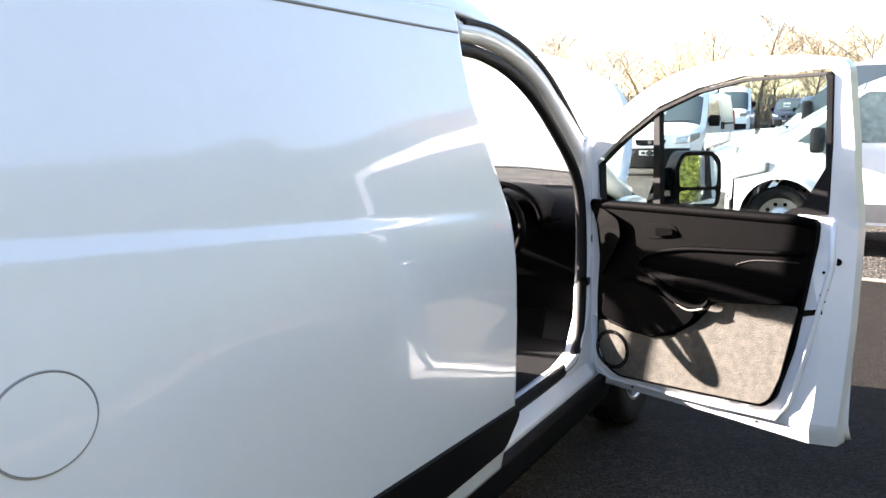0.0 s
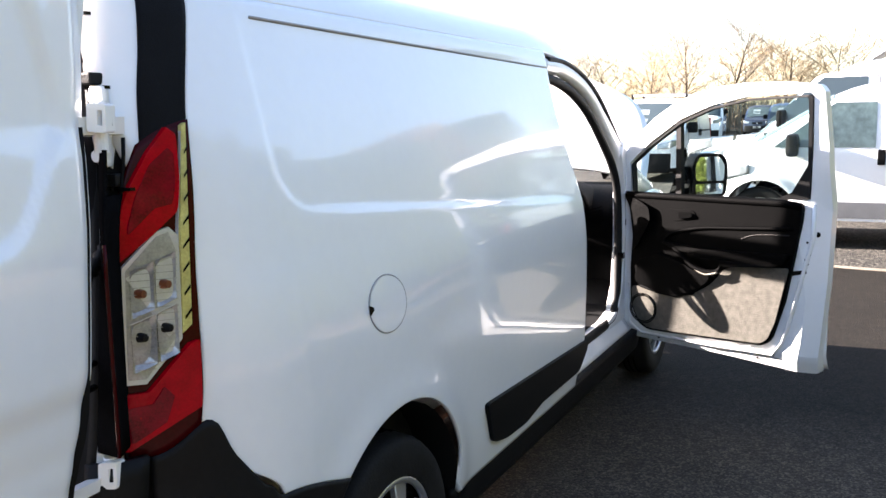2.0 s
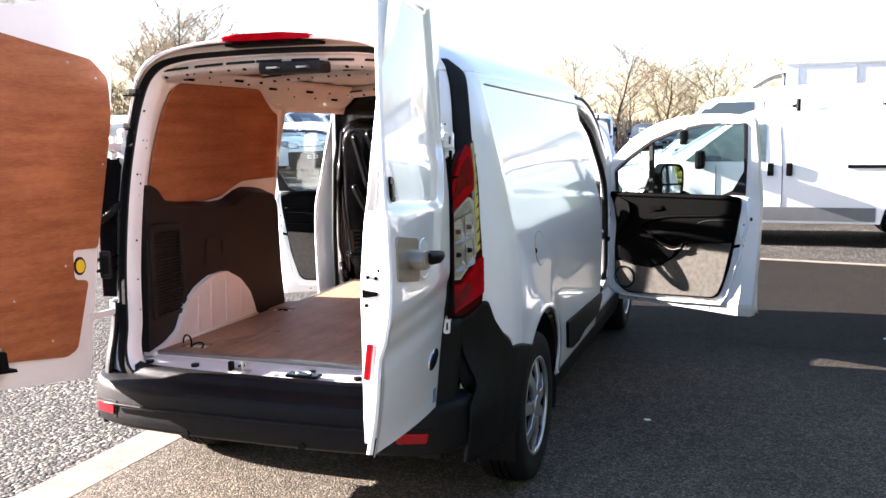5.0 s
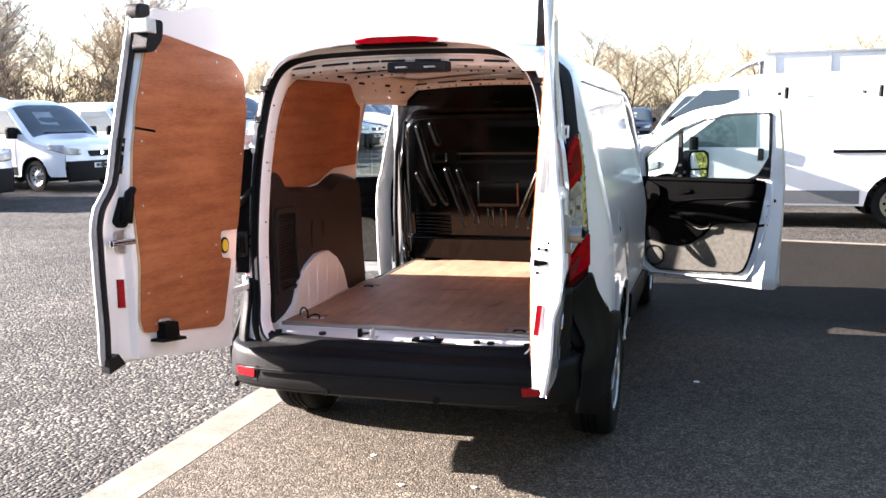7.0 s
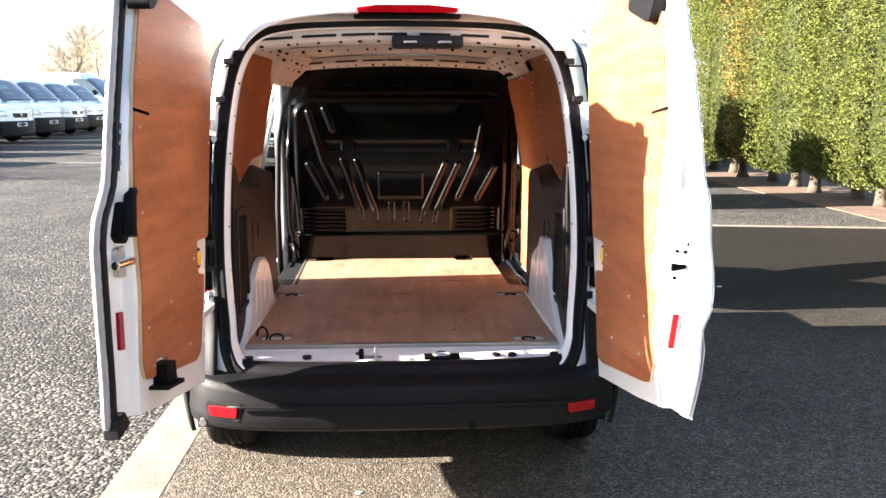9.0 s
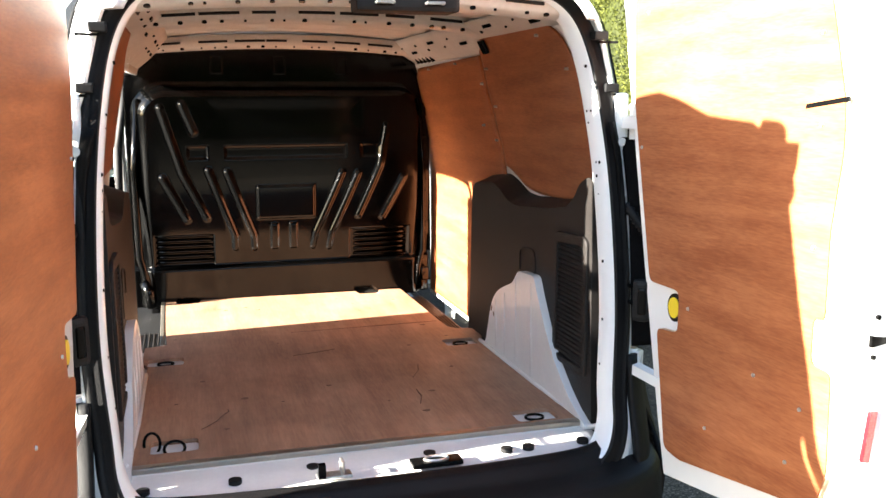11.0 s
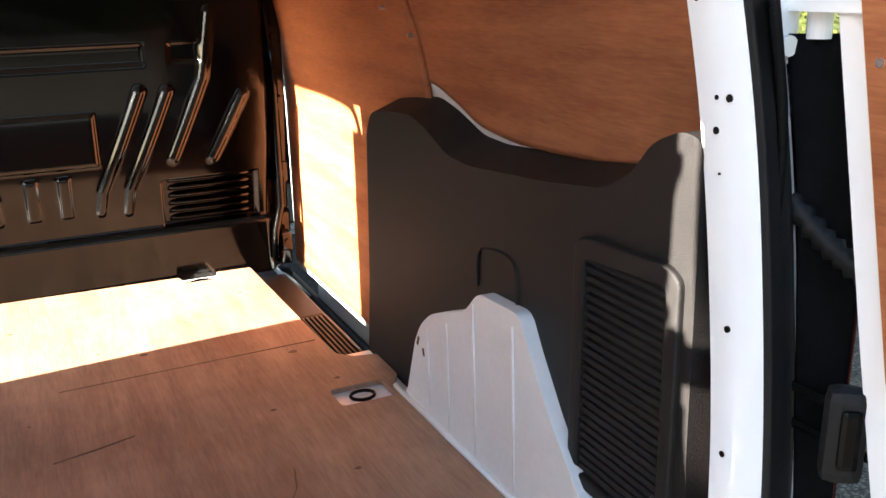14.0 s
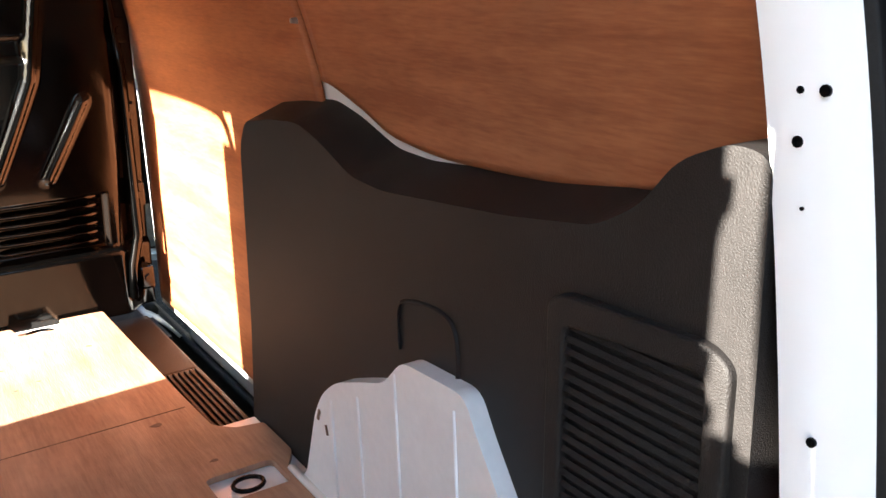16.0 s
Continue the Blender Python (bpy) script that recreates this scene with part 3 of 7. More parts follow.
for sg in (1, -1):
    part("corner_trim", panel(table([(1.40, 0.282), (1.5, 0.299), (1.6, 0.323), (1.75, 0.352)]), lambda z: REAR_EDGE(z) - 0.002 - 0.055 * smooth(1.66, 1.745, z) ** 2, const(1.405), const(1.742), 10, 24, sg, 0.003), PLASTIC, van, soft=True, thick=0.02, offset=-sg)
    part("rear_corner", panel(table([(1.30, 0.285), (1.36, 0.262), (1.44, 0.243), (1.50, 0.237)]), const(0.45), const(1.33), const(1.79), 8, 24, sg, -0.003), WHITE, van, soft=True, thick=0.01, offset=-sg)
    part("rear_corner", panel(const(0.20), const(0.40), const(0.60), const(1.44), 8, 24, sg, -0.012), PLASTIC, van, soft=True, thick=0.01, offset=-sg)
    lamp = part("tail_lamp", panel(LAMP_REAR, LAMP_EDGE, LAMP_LOW, LAMP_TOP, 18, 40, sg, 0.006), DARK_RED, van, "red and clear tall tail lamp", soft=True, thick=0.05, offset=-sg)
    lamps[sg] = lamp
    def face(off, sg=sg):
        def put(f, z, d):
            y = across(f)(z)
            return Vector((sg * (side_x(y, z) + off + d), y, z))
        return put
    part("red_lens", plate([fillet([(0.0, 1.19), (0.0, 1.325), (0.14, 1.398), (0.42, 1.438), (0.60, 1.425), (0.71, 1.35), (0.705, 1.285), (0.42, 1.245)], 0.025)], face(0.008), 0.0, 0.009), RED, lamp, bevel=0.003)
    part("lens_core", plate([fillet([(0.12, 1.245), (0.12, 1.315), (0.22, 1.372), (0.45, 1.400), (0.58, 1.388), (0.64, 1.335), (0.62, 1.298), (0.40, 1.292)], 0.02)], face(0.0085), 0.0, 0.0095), DEEP_RED, lamp, bevel=0.002)
    part("lens_border", plate([fillet([(0.085, 0.973), (0.30, 0.973), (0.735, 1.05), (0.755, 1.43), (0.73, 1.43), (0.715, 1.24), (0.60, 1.257), (0.45, 1.249), (0.085, 1.187)], 0.008)], face(0.009), 0.0, 0.006), SILVER, lamp)
    def chamber(f0, f1, z0, z1, rise, sg=sg):
        """A silvered bowl of the lamp."""
        def fn(s, t):
            f = lerp(f0, f1, s)
            z = lerp(z0, z1, t) + rise * f
            y = across(f)(z)
            bowl = math.sin(math.pi * s) * math.sin(math.pi * t)
            return Vector((sg * (side_x(y, z) + 0.0195 - 0.016 * bowl ** 0.6), y, z))
        return grid(fn, 12, 12)
    part("reversing_lens", plate([fillet([(0.12, 0.982), (0.30, 0.982), (0.685, 1.058), (0.69, 1.215), (0.60, 1.248), (0.45, 1.24), (0.12, 1.18)], 0.012)], face(0.004), 0.0, 0.011), CLEAR, lamp, "clear ribbed lens", bevel=0.002)
    for f0, f1, z0, z1 in ((0.15, 0.41, 0.985, 1.077), (0.43, 0.67, 0.985, 1.077), (0.15, 0.41, 1.085, 1.172), (0.43, 0.67, 1.085, 1.172)):
        part("lamp_bowl", chamber(f0, f1, z0, z1, 0.06), CLEAR, lamp, soft=True)
    for k in range(18):
        z = 1.0 + 0.0125 * k
        f0 = 0.13 if z < 1.185 else 0.13 + (z - 1.185) * 5.5
        f1 = 0.68 if z > 1.06 else 0.30 + (z - 0.982) * 5.3
        part("lens_rib", lens(f0, f1, (z, z), (z + 0.0012, z + 0.0012), 0.0205, sg), CLEAR, lamp)
    part("chamber_wall", lens(0.13, 0.68, (1.083, 1.117), (1.0855, 1.1195), 0.021, sg), SILVER, lamp)
    part("amber_strip", plate([[(0.735, 1.06), (0.85, 1.075), (0.85, 1.25), (0.85, 1.445), (0.755, 1.44), (0.74, 1.25)]], face(0.009), 0.0, 0.008), AMBER, lamp, "pale amber toothed strip")
    for k in range(8):
        z = 1.085 + 0.043 * k
        part("tooth", lens(0.765, 0.845, (z, z + 0.014), (z + 0.006, z + 0.022), 0.0188, sg), GLOSS_BLACK, lamp)
    part("red_lens", plate([fillet([(0.05, 0.85), (0.14, 0.848), (0.94, 0.918), (0.94, 1.045), (0.82, 1.04), (0.32, 0.958), (0.05, 0.955)], 0.012)], face(0.008), 0.0, 0.009), RED, lamp, bevel=0.003)
    part("lens_core", plate([fillet([(0.10, 0.866), (0.18, 0.864), (0.52, 0.897), (0.60, 0.945), (0.48, 0.965), (0.36, 0.935), (0.10, 0.930)], 0.012)], face(0.0085), 0.0, 0.0095), DEEP_RED, lamp, bevel=0.002)
    for z in (1.045, 1.125):
        for f in (0.28, 0.56):
            y = across(f)(z + 0.05 * f)
            part("bulb", cyl((sg * (side_x(y, z) + 0.006), y, z + 0.05 * f), (sg * (side_x(y, z) + 0.0213), y, z + 0.05 * f), 0.010, 0.007), BUMPER if z < 1.1 else AMBER_BULB, lamp, soft=False)
    part("bumper_wing", panel(lambda z: 0.16 + 0.077 * smooth(0.52, 0.62, z), lambda z: AXLE_R - math.sqrt(max(0.02, (ARCH + 0.005) ** 2 - (z - 0.35) ** 2)), const(0.34), wing_top, 60, 30, sg, 0.006), BUMPER, van, soft=True, thick=0.015, offset=-sg)

# bumper: a profile swept round the back
PLAN = spline([(0, -0.045, 0), (0.25, -0.042, 0), (0.50, -0.022, 0), (0.66, 0.025, 0), (0.745, 0.10, 0), (0.79, 0.22, 0)], 6)
PLAN = [Vector((-p.x, p.y, 0)) for p in reversed(PLAN[1:])] + PLAN
SECTION = [(0.10, 0.405), (0.02, 0.398), (0.004, 0.41), (0.0, 0.44), (0.004, 0.49), (0.012, 0.54), (0.022, 0.555), (0.05, 0.565), (0.10, 0.575), (0.125, 0.60), (0.16, 0.605)]


def bumper_fn(s, t):
    i = s * (len(PLAN) - 1)
    k = min(len(PLAN) - 2, int(i))
    p = PLAN[k].lerp(PLAN[k + 1], i - k)
    d = (PLAN[k + 1] - PLAN[k]).normalized()
    n = Vector((-d.y, d.x, 0))
    j = t * (len(SECTION) - 1)
    m = min(len(SECTION) - 2, int(j))
    a, b = SECTION[m], SECTION[m + 1]
    off, z = lerp(a[0], b[0], j - m), lerp(a[1], b[1], j - m)
    q = p + n * off
    return Vector((q.x, q.y, z + 0.012 * smooth(0.55, 0.75, abs(p.x)) * (z > 0.5)))


bump = part("rear_bumper", grid(bumper_fn, 60, 40), BUMPER, van, "dark grey textured plastic rear bumper", soft=True, thick=0.012)
for sg in (1, -1):
    def on_bumper(u, v, d, sg=sg):
        x = 0.57 + u
        y = table([(0.5, -0.020), (0.58, -0.002), (0.66, 0.025), (0.70, 0.055)])(x) - d
        return Vector((sg * x, y, 0.463 + v))
    part("reflector_frame", plate([fillet([(-0.01, -0.032), (0.115, -0.03), (0.12, 0.03), (-0.015, 0.034)], 0.01)], on_bumper, -0.01, 0.004), BUMPER, bump, bevel=0.003)
    part("reflector", plate([fillet([(0.004, -0.016), (0.10, -0.015), (0.105, 0.018), (0.0, 0.020)], 0.006)], on_bumper, -0.005, 0.009), REFLECTOR, bump, "red bumper reflector", bevel=0.002)
for x in (-0.70, -0.235, 0.235):
    y = -0.04 if abs(x) < 0.5 else 0.045
    part("parking_sensor", cyl((x, y + 0.02, 0.415), (x, y - 0.006, 0.415), 0.013), PLASTIC if abs(x) < 0.5 else STEEL, bump, soft=False)
part("bumper_crease", tube([(x, -0.048 + 0.10 * (abs(x) / 0.9) ** 3.4, 0.492) for x in (lerp(-0.6, 0.6, i / 24) for i in range(25))], 0.006, 6), BUMPER, bump, soft=True)

# sill of the load opening, striker, drain holes
part("load_sill", grid(lambda s, t: Vector((lerp(-0.61, 0.61, s), lerp(0.115, 0.33, t), 0.588 + 0.012 * smooth(0.2, 0.6, t) + 0.012 * math.exp(-((lerp(-0.61, 0.61, s) + 0.02) / 0.12) ** 2) * (1 - t))), 40, 10), INNER_WHITE, van, soft=True, thick=0.03)
for x in (-0.56, -0.35, -0.16, 0.14, 0.34, 0.40, 0.555):
    part("drain_hole", cyl((x, 0.20 + 0.03 * (abs(x) < 0.2), 0.593), (x, 0.20 + 0.03 * (abs(x) < 0.2), 0.6035), 0.016, seg=14), RUBBER, van)
striker = part("striker", box((-0.12, 0.15, 0.607), (0.085, 0.035, 0.008), bevel=0.003), STEEL, van, "steel door striker")
part("striker_loop", tube([(-0.10, 0.14, 0.605), (-0.10, 0.14, 0.64), (-0.10, 0.165, 0.64), (-0.10, 0.165, 0.605)], 0.005), STEEL, striker)
part("striker_block", box((-0.15, 0.14, 0.625), (0.018, 0.02, 0.035), bevel=0.003), GLOSS_BLACK, striker)
part("latch_plate", box((0.14, 0.165, 0.604), (0.13, 0.05, 0.012), bevel=0.004), GLOSS_BLACK, van, bevel=0)
part("latch_ring", tube([(0.14 + 0.03 * math.cos(a), 0.165 + 0.015 * math.sin(a), 0.612) for a in (k * math.pi / 8 for k in range(16))], 0.004, 6, closed=True), STEEL, van)

# high brake lamp
part("high_brake_lamp", plate([fillet([(-0.145, 1.816), (0.195, 1.816), (0.20, 1.832), (0.10, 1.840), (-0.08, 1.840), (-0.15, 1.832)], 0.008)], lambda u, v, d: Vector((u, 0.225 + d - 0.05 * (1 - (u / 0.3) ** 2), v)), -0.02, 0.12), RED, van, "red high brake lamp strip", bevel=0.006)
part("lamp_base", box((0.025, 0.25, 1.808), (0.37, 0.09, 0.012), bevel=0.004), PLASTIC, van)
head = part("header_latch", box((0.095, 0.262, 1.722), (0.25, 0.09, 0.042), bevel=0.01), RUBBER, van, "black header latch housing")
for x in (0.035, 0.155):
    part("striker_loop", tube([(x - 0.02, 0.217, 1.72), (x - 0.02, 0.20, 1.72), (x + 0.02, 0.20, 1.72), (x + 0.02, 0.217, 1.72)], 0.004), STEEL, head)
    part("striker_plate", box((x, 0.2175, 1.72), (0.045, 0.006, 0.012), bevel=0.003), GLOSS_BLACK, head)

# side details
fuel_c, fuel_r = (0.893, 1.005), (0.089, 0.069)
flap = part("fuel_flap", grid(lambda s, t: Vector((side_x(fuel_c[0] + math.cos(s * 6.2832) * fuel_r[0] * t * 0.97, fuel_c[1] + math.sin(s * 6.2832) * fuel_r[1] * t * 0.97) + 0.0025, fuel_c[0] + math.cos(s * 6.2832) * fuel_r[0] * t * 0.97, fuel_c[1] + math.sin(s * 6.2832) * fuel_r[1] * t * 0.97)), 40, 6, close_u=True), WHITE, van, "round white fuel flap", soft=True)
part("fuel_flap_gap", tube([(side_x(fuel_c[0] + math.cos(a) * fuel_r[0], fuel_c[1] + math.sin(a) * fuel_r[1]) + 0.0005, fuel_c[0] + math.cos(a) * fuel_r[0], fuel_c[1] + math.sin(a) * fuel_r[1]) for a in (k * math.pi / 24 for k in range(48))], 0.0018, 6, closed=True), DUCT, van, soft=True)
part("finger_notch", plate([[(0.803, 1.017), (0.820, 1.010), (0.820, 1.003), (0.803, 0.994)]], on_side(1, 0.002), 0.0, 0.003), GLOSS_BLACK, van)
part("side_moulding", plate([fillet([(1.475, 0.575), (1.545, 0.43), (1.66, 0.405), (1.84, 0.398), (2.00, 0.425), (2.43, 0.425), (2.52, 0.50), (2.513, 0.535)], 0.025)], on_side(1, 0.0), -0.004, 0.014), PLASTIC, van, "black plastic side moulding", bevel=0.006)
for sg in (1, -1):
    part("lower_sill", panel(const(1.30), const(3.62), const(0.24), const(0.36), 20, 6, sg, -0.006), BUMPER, van, soft=True, thick=0.03, offset=-sg)
part("pipe", tube([(0.70, 1.3, 0.235), (0.72, 2.4, 0.23), (0.72, 3.5, 0.235)], 0.022), BUMPER, van, soft=True)
# sill step and white sill of the driver's doorway
part("door_sill", grid(lambda s, t: Vector((lerp(0.80, 0.70, t), lerp(2.46, 3.47, s), 0.365 + 0.085 * math.sin(t * math.pi / 2))), 20, 8), WHITE, van, soft=True, thick=0.01)

# doorways of the cab: pillar, seal, cant rail
DOORWAY = [(0.695, 2.42, 1.615), (0.70, 2.62, 1.61), (0.705, 2.85, 1.565), (0.715, 3.05, 1.48), (0.725, 3.25, 1.345), (0.737, 3.40, 1.21), (0.745, 3.46, 1.08), (0.75, 3.47, 0.85), (0.755, 3.44, 0.60), (0.76, 3.36, 0.485), (0.76, 3.20, 0.455), (0.76, 2.55, 0.455)]
for sg in (1, -1):
    line = spline([(sg * x, y, z) for x, y, z in DOORWAY], 8)
    part("doorway_seal", tube([p + Vector((-sg * 0.02, -0.012, -0.02)) for p in line], 0.021, 8), RUBBER, van, "black rubber doorway seal", soft=True)
    top = line[:60]
    part("cant_rail", tube([p + Vector((-sg * 0.02, 0.035, 0.03)) for p in top[:50]], 0.034, 10), WHITE, van, soft=True)
    part("gutter_seal", tube([p + Vector((sg * 0.004, 0.065, 0.055)) for p in top[:46]], 0.011, 6), RUBBER, van, soft=True)
    part("hinge_pillar", plate([[(3.455, 0.30), (3.62, 0.30), (3.66, 0.60), (3.66, 1.0), (3.60, 1.16), (3.45, 1.32), (3.41, 1.25), (3.47, 1.08), (3.475, 0.85), (3.45, 0.60), (3.36, 0.48), (3.20, 0.45), (3.2, 0.38), (3.40, 0.33)]], lambda u, v, d, sg=sg: Vector((sg * (0.735 + d), u, v)), -0.04, 0.025), WHITE, van, bevel=0.008)
    part("fender", panel(const(3.56), lambda z: 4.70, lambda y: arch_z(y, 0.32, AXLE_F), lambda y: lerp(1.06, 0.86, smooth(3.7, 4.8, y)), 50, 26, sg), WHITE, van, soft=True, thick=0.012, offset=-sg)
    part("windscreen_pillar", tube(spline([(sg * 0.655, 2.93, 1.615), (sg * 0.69, 3.2, 1.45), (sg * 0.715, 3.45, 1.28), (sg * 0.735, 3.75, 1.12), (sg * 0.745, 3.98, 1.04)], 4), 0.042, 8, flat=0.7), WHITE, van, soft=True)
    part("arch_liner", grid(lambda s, t, sg=sg: Vector((sg * lerp(0.84, 0.62, t), AXLE_R + math.cos(math.pi * (1.12 - 1.24 * s)) * 0.39, 0.345 + math.sin(math.pi * (1.12 - 1.24 * s)) * 0.385)), 24, 3), RUBBER, van, soft=True)
    part("arch_wall", plate([[(AXLE_R + 0.388 * math.cos(math.pi * k / 20), 0.345 + 0.384 * math.sin(math.pi * k / 20)) for k in range(1, 20)]], lambda u, v, d, sg=sg: Vector((sg * d, u, v)), 0.702, 0.712), RUBBER, van)
    part("arch_liner", grid(lambda s, t, sg=sg: Vector((sg * lerp(0.82, 0.50, t), AXLE_F + math.cos(math.pi * (1.12 - 1.24 * s)) * 0.385, 0.32 + math.sin(math.pi * (1.12 - 1.24 * s)) * 0.385)), 24, 3), RUBBER, van, soft=True)
    # mudflap side and chassis
part("underbody", box((0, 2.3, 0.36), (1.25, 4.0, 0.16), bevel=0.02), RUBBER, van)
part("windscreen", grid(lambda s, t: Vector((lerp(-1, 1, s) * lerp(0.60, 0.72, t), lerp(2.98, 3.98, t) + 0.10 * (1 - (2 * s - 1) ** 2), lerp(1.745, 1.06, t) + 0.02 * (1 - (2 * s - 1) ** 2))), 20, 16), SCREEN_GLASS, van, soft=True).visible_shadow = False
part("cowl", grid(lambda s, t: Vector((lerp(-0.74, 0.74, s), lerp(3.98, 4.16, t) + 0.10 * (1 - (2 * s - 1) ** 2), 1.06 - 0.03 * t)), 20, 4), PLASTIC, van, soft=True, thick=0.02)
part("front_face", grid(lambda s, t: Vector((lerp(-1, 1, s) * 0.64, 4.70 + 0.10 * (1 - (2 * s - 1) ** 2), lerp(0.28, 0.86, t))), 20, 10), BUMPER, van, soft=True, thick=0.02)
part("engine_cover", grid(lambda s, t: Vector((lerp(-0.66, 0.66, s), lerp(4.15, 4.70, t) + 0.08 * (1 - (2 * s - 1) ** 2), 0.90 - 0.08 * t + 0.03 * math.sin(s * 12))), 20, 8), RUBBER, van, soft=True, thick=0.02)

# raised bonnet
BW = table([(0, 0.72), (0.25, 0.69), (0.5, 0.62), (0.7, 0.52), (0.84, 0.38), (0.92, 0.22), (0.96, 0.02)])


def bonnet_fn(s, t):
    q = t * 0.96
    w = BW(q)
    a = lerp(-1, 1, s)
    return Vector((a * w, 4.12 + q * 0.80 - 0.04 * a * a, 1.11 + q * 0.60 + 0.045 * (1 - a * a) - 0.035 * a * a * a * a + 0.02 * math.sin(q * 3)))


bonnet = part("bonnet", grid(bonnet_fn, 30, 30), WHITE, van, "raised white bonnet", soft=True, thick=0.02)
part("washer_jet", box((0.145, 4.30, 1.262), (0.03, 0.03, 0.02), rot=(35, 0, 0), bevel=0.005), GLOSS_BLACK, bonnet)
part("bonnet_stay", tube([(-0.55, 4.6, 0.86), (-0.42, 4.62, 1.42)], 0.006), STEEL, van)

# wheels


def wheel(x, y, sg, alloy):
    prof = [(0.0, 0.20), (0.012, 0.205), (0.018, 0.24), (0.02, 0.275), (0.012, 0.303), (-0.01, 0.316), (-0.05, 0.320), (-0.10, 0.320), (-0.16, 0.316), (-0.185, 0.30), (-0.19, 0.25), (-0.18, 0.20)]
    def fn(s, t):
        a = s * 2 * math.pi
        j = t * (len(prof) - 1)
        m = min(len(prof) - 2, int(j))
        w, r = lerp(prof[m][0], prof[m + 1][0], j - m), lerp(prof[m][1], prof[m + 1][1], j - m)
        if r > 0.313 and m in (5, 6, 7) and int(s * 96 + 0.5 * (m == 6)) % 2:
            r -= 0.007
        return Vector((x + sg * w, y + math.cos(a) * r, 0.325 + math.sin(a) * r))
    wh = part("wheel", grid(fn, 96, 22, close_u=True), TYRE, van, "black tyre with silver seven-spoke wheel trim", soft=True)
    for gx in (-0.055, -0.085, -0.115):
        part("tread_groove", tube([(x + sg * gx, y + math.cos(a) * 0.3195, 0.325 + math.sin(a) * 0.3195) for a in (k * math.pi / 24 for k in range(48))], 0.004, 4, closed=True), GLOSS_BLACK, wh)
    def rim(s, t):
        a = s * 2 * math.pi
        r = lerp(0.208, 0.0, t)
        d = table([(0, 0.012), (0.05, 0.012), (0.14, -0.012), (0.19, -0.004), (0.208, 0.006)])(r)
        return Vector((x + sg * (d - 0.03), y + math.cos(a) * r, 0.325 + math.sin(a) * r))
    part("rim", grid(rim, 48, 10, close_u=True), GLOSS_BLACK, wh, soft=True)
    part("rim_edge", tube([(x + sg * 0.004, y + math.cos(a) * 0.204, 0.325 + math.sin(a) * 0.204) for a in (k * math.pi / 24 for k in range(48))], 0.011, 8, closed=True), ALLOY, wh, soft=True)
    for k in range(7):
        a0 = k * 2 * math.pi / 7 + 0.3
        out = []
        for r, w in ((0.045, 0.028), (0.12, 0.022), (0.20, 0.034)):
            out.append((r, w))
        poly = [(r, w) for r, w in out] + [(r, -w) for r, w in reversed(out)]
        part("spoke", plate([poly], lambda u, v, d, a0=a0: Vector((x + sg * (d - 0.006 + 0.02 * (u < 0.15)), y + math.cos(a0) * u - math.sin(a0) * v, 0.325 + math.sin(a0) * u + math.cos(a0) * v)), -0.02, 0.0), ALLOY, wh, bevel=0.004)
    part("hub_cap", cyl((x - sg * 0.02, y, 0.325), (x + sg * 0.018, y, 0.325), 0.05, 0.044, 24), ALLOY, wh, bevel=0.004)


for sg in (1, -1):
    wheel(sg * 0.825, AXLE_R, sg, True)
    wheel(sg * 0.805, AXLE_F, sg, True)

# ---- rear doors ----


def bent_plate(loop, fn, d0, d1, holes=(), cuts=3):
    """A slab as plate() makes it, divided finely so that it follows a surface that bends."""
    bm = plate([loop, *holes], lambda u, v, k: Vector((u, v, k)), d0, d1)
    bmesh.ops.subdivide_edges(bm, edges=[e for e in bm.edges if abs(e.verts[0].co.z - e.verts[1].co.z) < 1e-6], cuts=cuts, use_grid_fill=True)
    for w in bm.verts:
        w.co = fn(*w.co)
    return bm


# outlines of hinge side, top and foot, free edge (across, height, depth) and plywood, for either side
DOOR_FOOT = {1: [(-0.016, 0.58), (0.372, 0.633)], -1: [(-0.025, 0.578), (0.337, 0.631)]}
DOOR_HEAD = {1: [(0.315, 1.923), (0.253, 1.923), (0.154, 1.931), (0.015, 1.942), (-0.137, 1.905), (-0.262, 1.826), (-0.262, 1.745), (-0.235, 1.602), (-0.132, 1.095), (-0.05, 0.714)],
             -1: [(0.35, 1.925), (0.21, 1.927), (0.10, 1.955), (0.023, 1.966), (-0.06, 1.95), (-0.16, 1.915), (-0.24, 1.85), (-0.222, 1.76), (-0.208, 1.62), (-0.108, 1.095), (-0.045, 0.713)]}
FREE_U = {1: table([(0.655, 0.648), (0.80, 0.650), (0.91, 0.644), (0.96, 0.648), (1.05, 0.633), (1.15, 0.614), (1.25, 0.610), (1.31, 0.597), (1.41, 0.583), (1.55, 0.558), (1.70, 0.525), (1.90, 0.480)]),
          -1: table([(0.665, 0.650), (0.70, 0.668), (0.80, 0.664), (1.0, 0.668), (1.14, 0.668), (1.215, 0.650), (1.274, 0.601), (1.309, 0.577), (1.45, 0.539), (1.60, 0.495), (1.757, 0.449), (1.91, 0.405)])}
FREE_K = {1: table([(0.655, 0.040), (0.80, 0.064), (0.91, 0.071), (0.96, 0.088), (1.05, 0.098), (1.15, 0.095), (1.25, 0.090), (1.31, 0.079), (1.41, 0.072), (1.55, 0.060), (1.70, 0.048), (1.90, 0.036)]),
          -1: table([(0.66, 0.030), (1.9, 0.030)])}
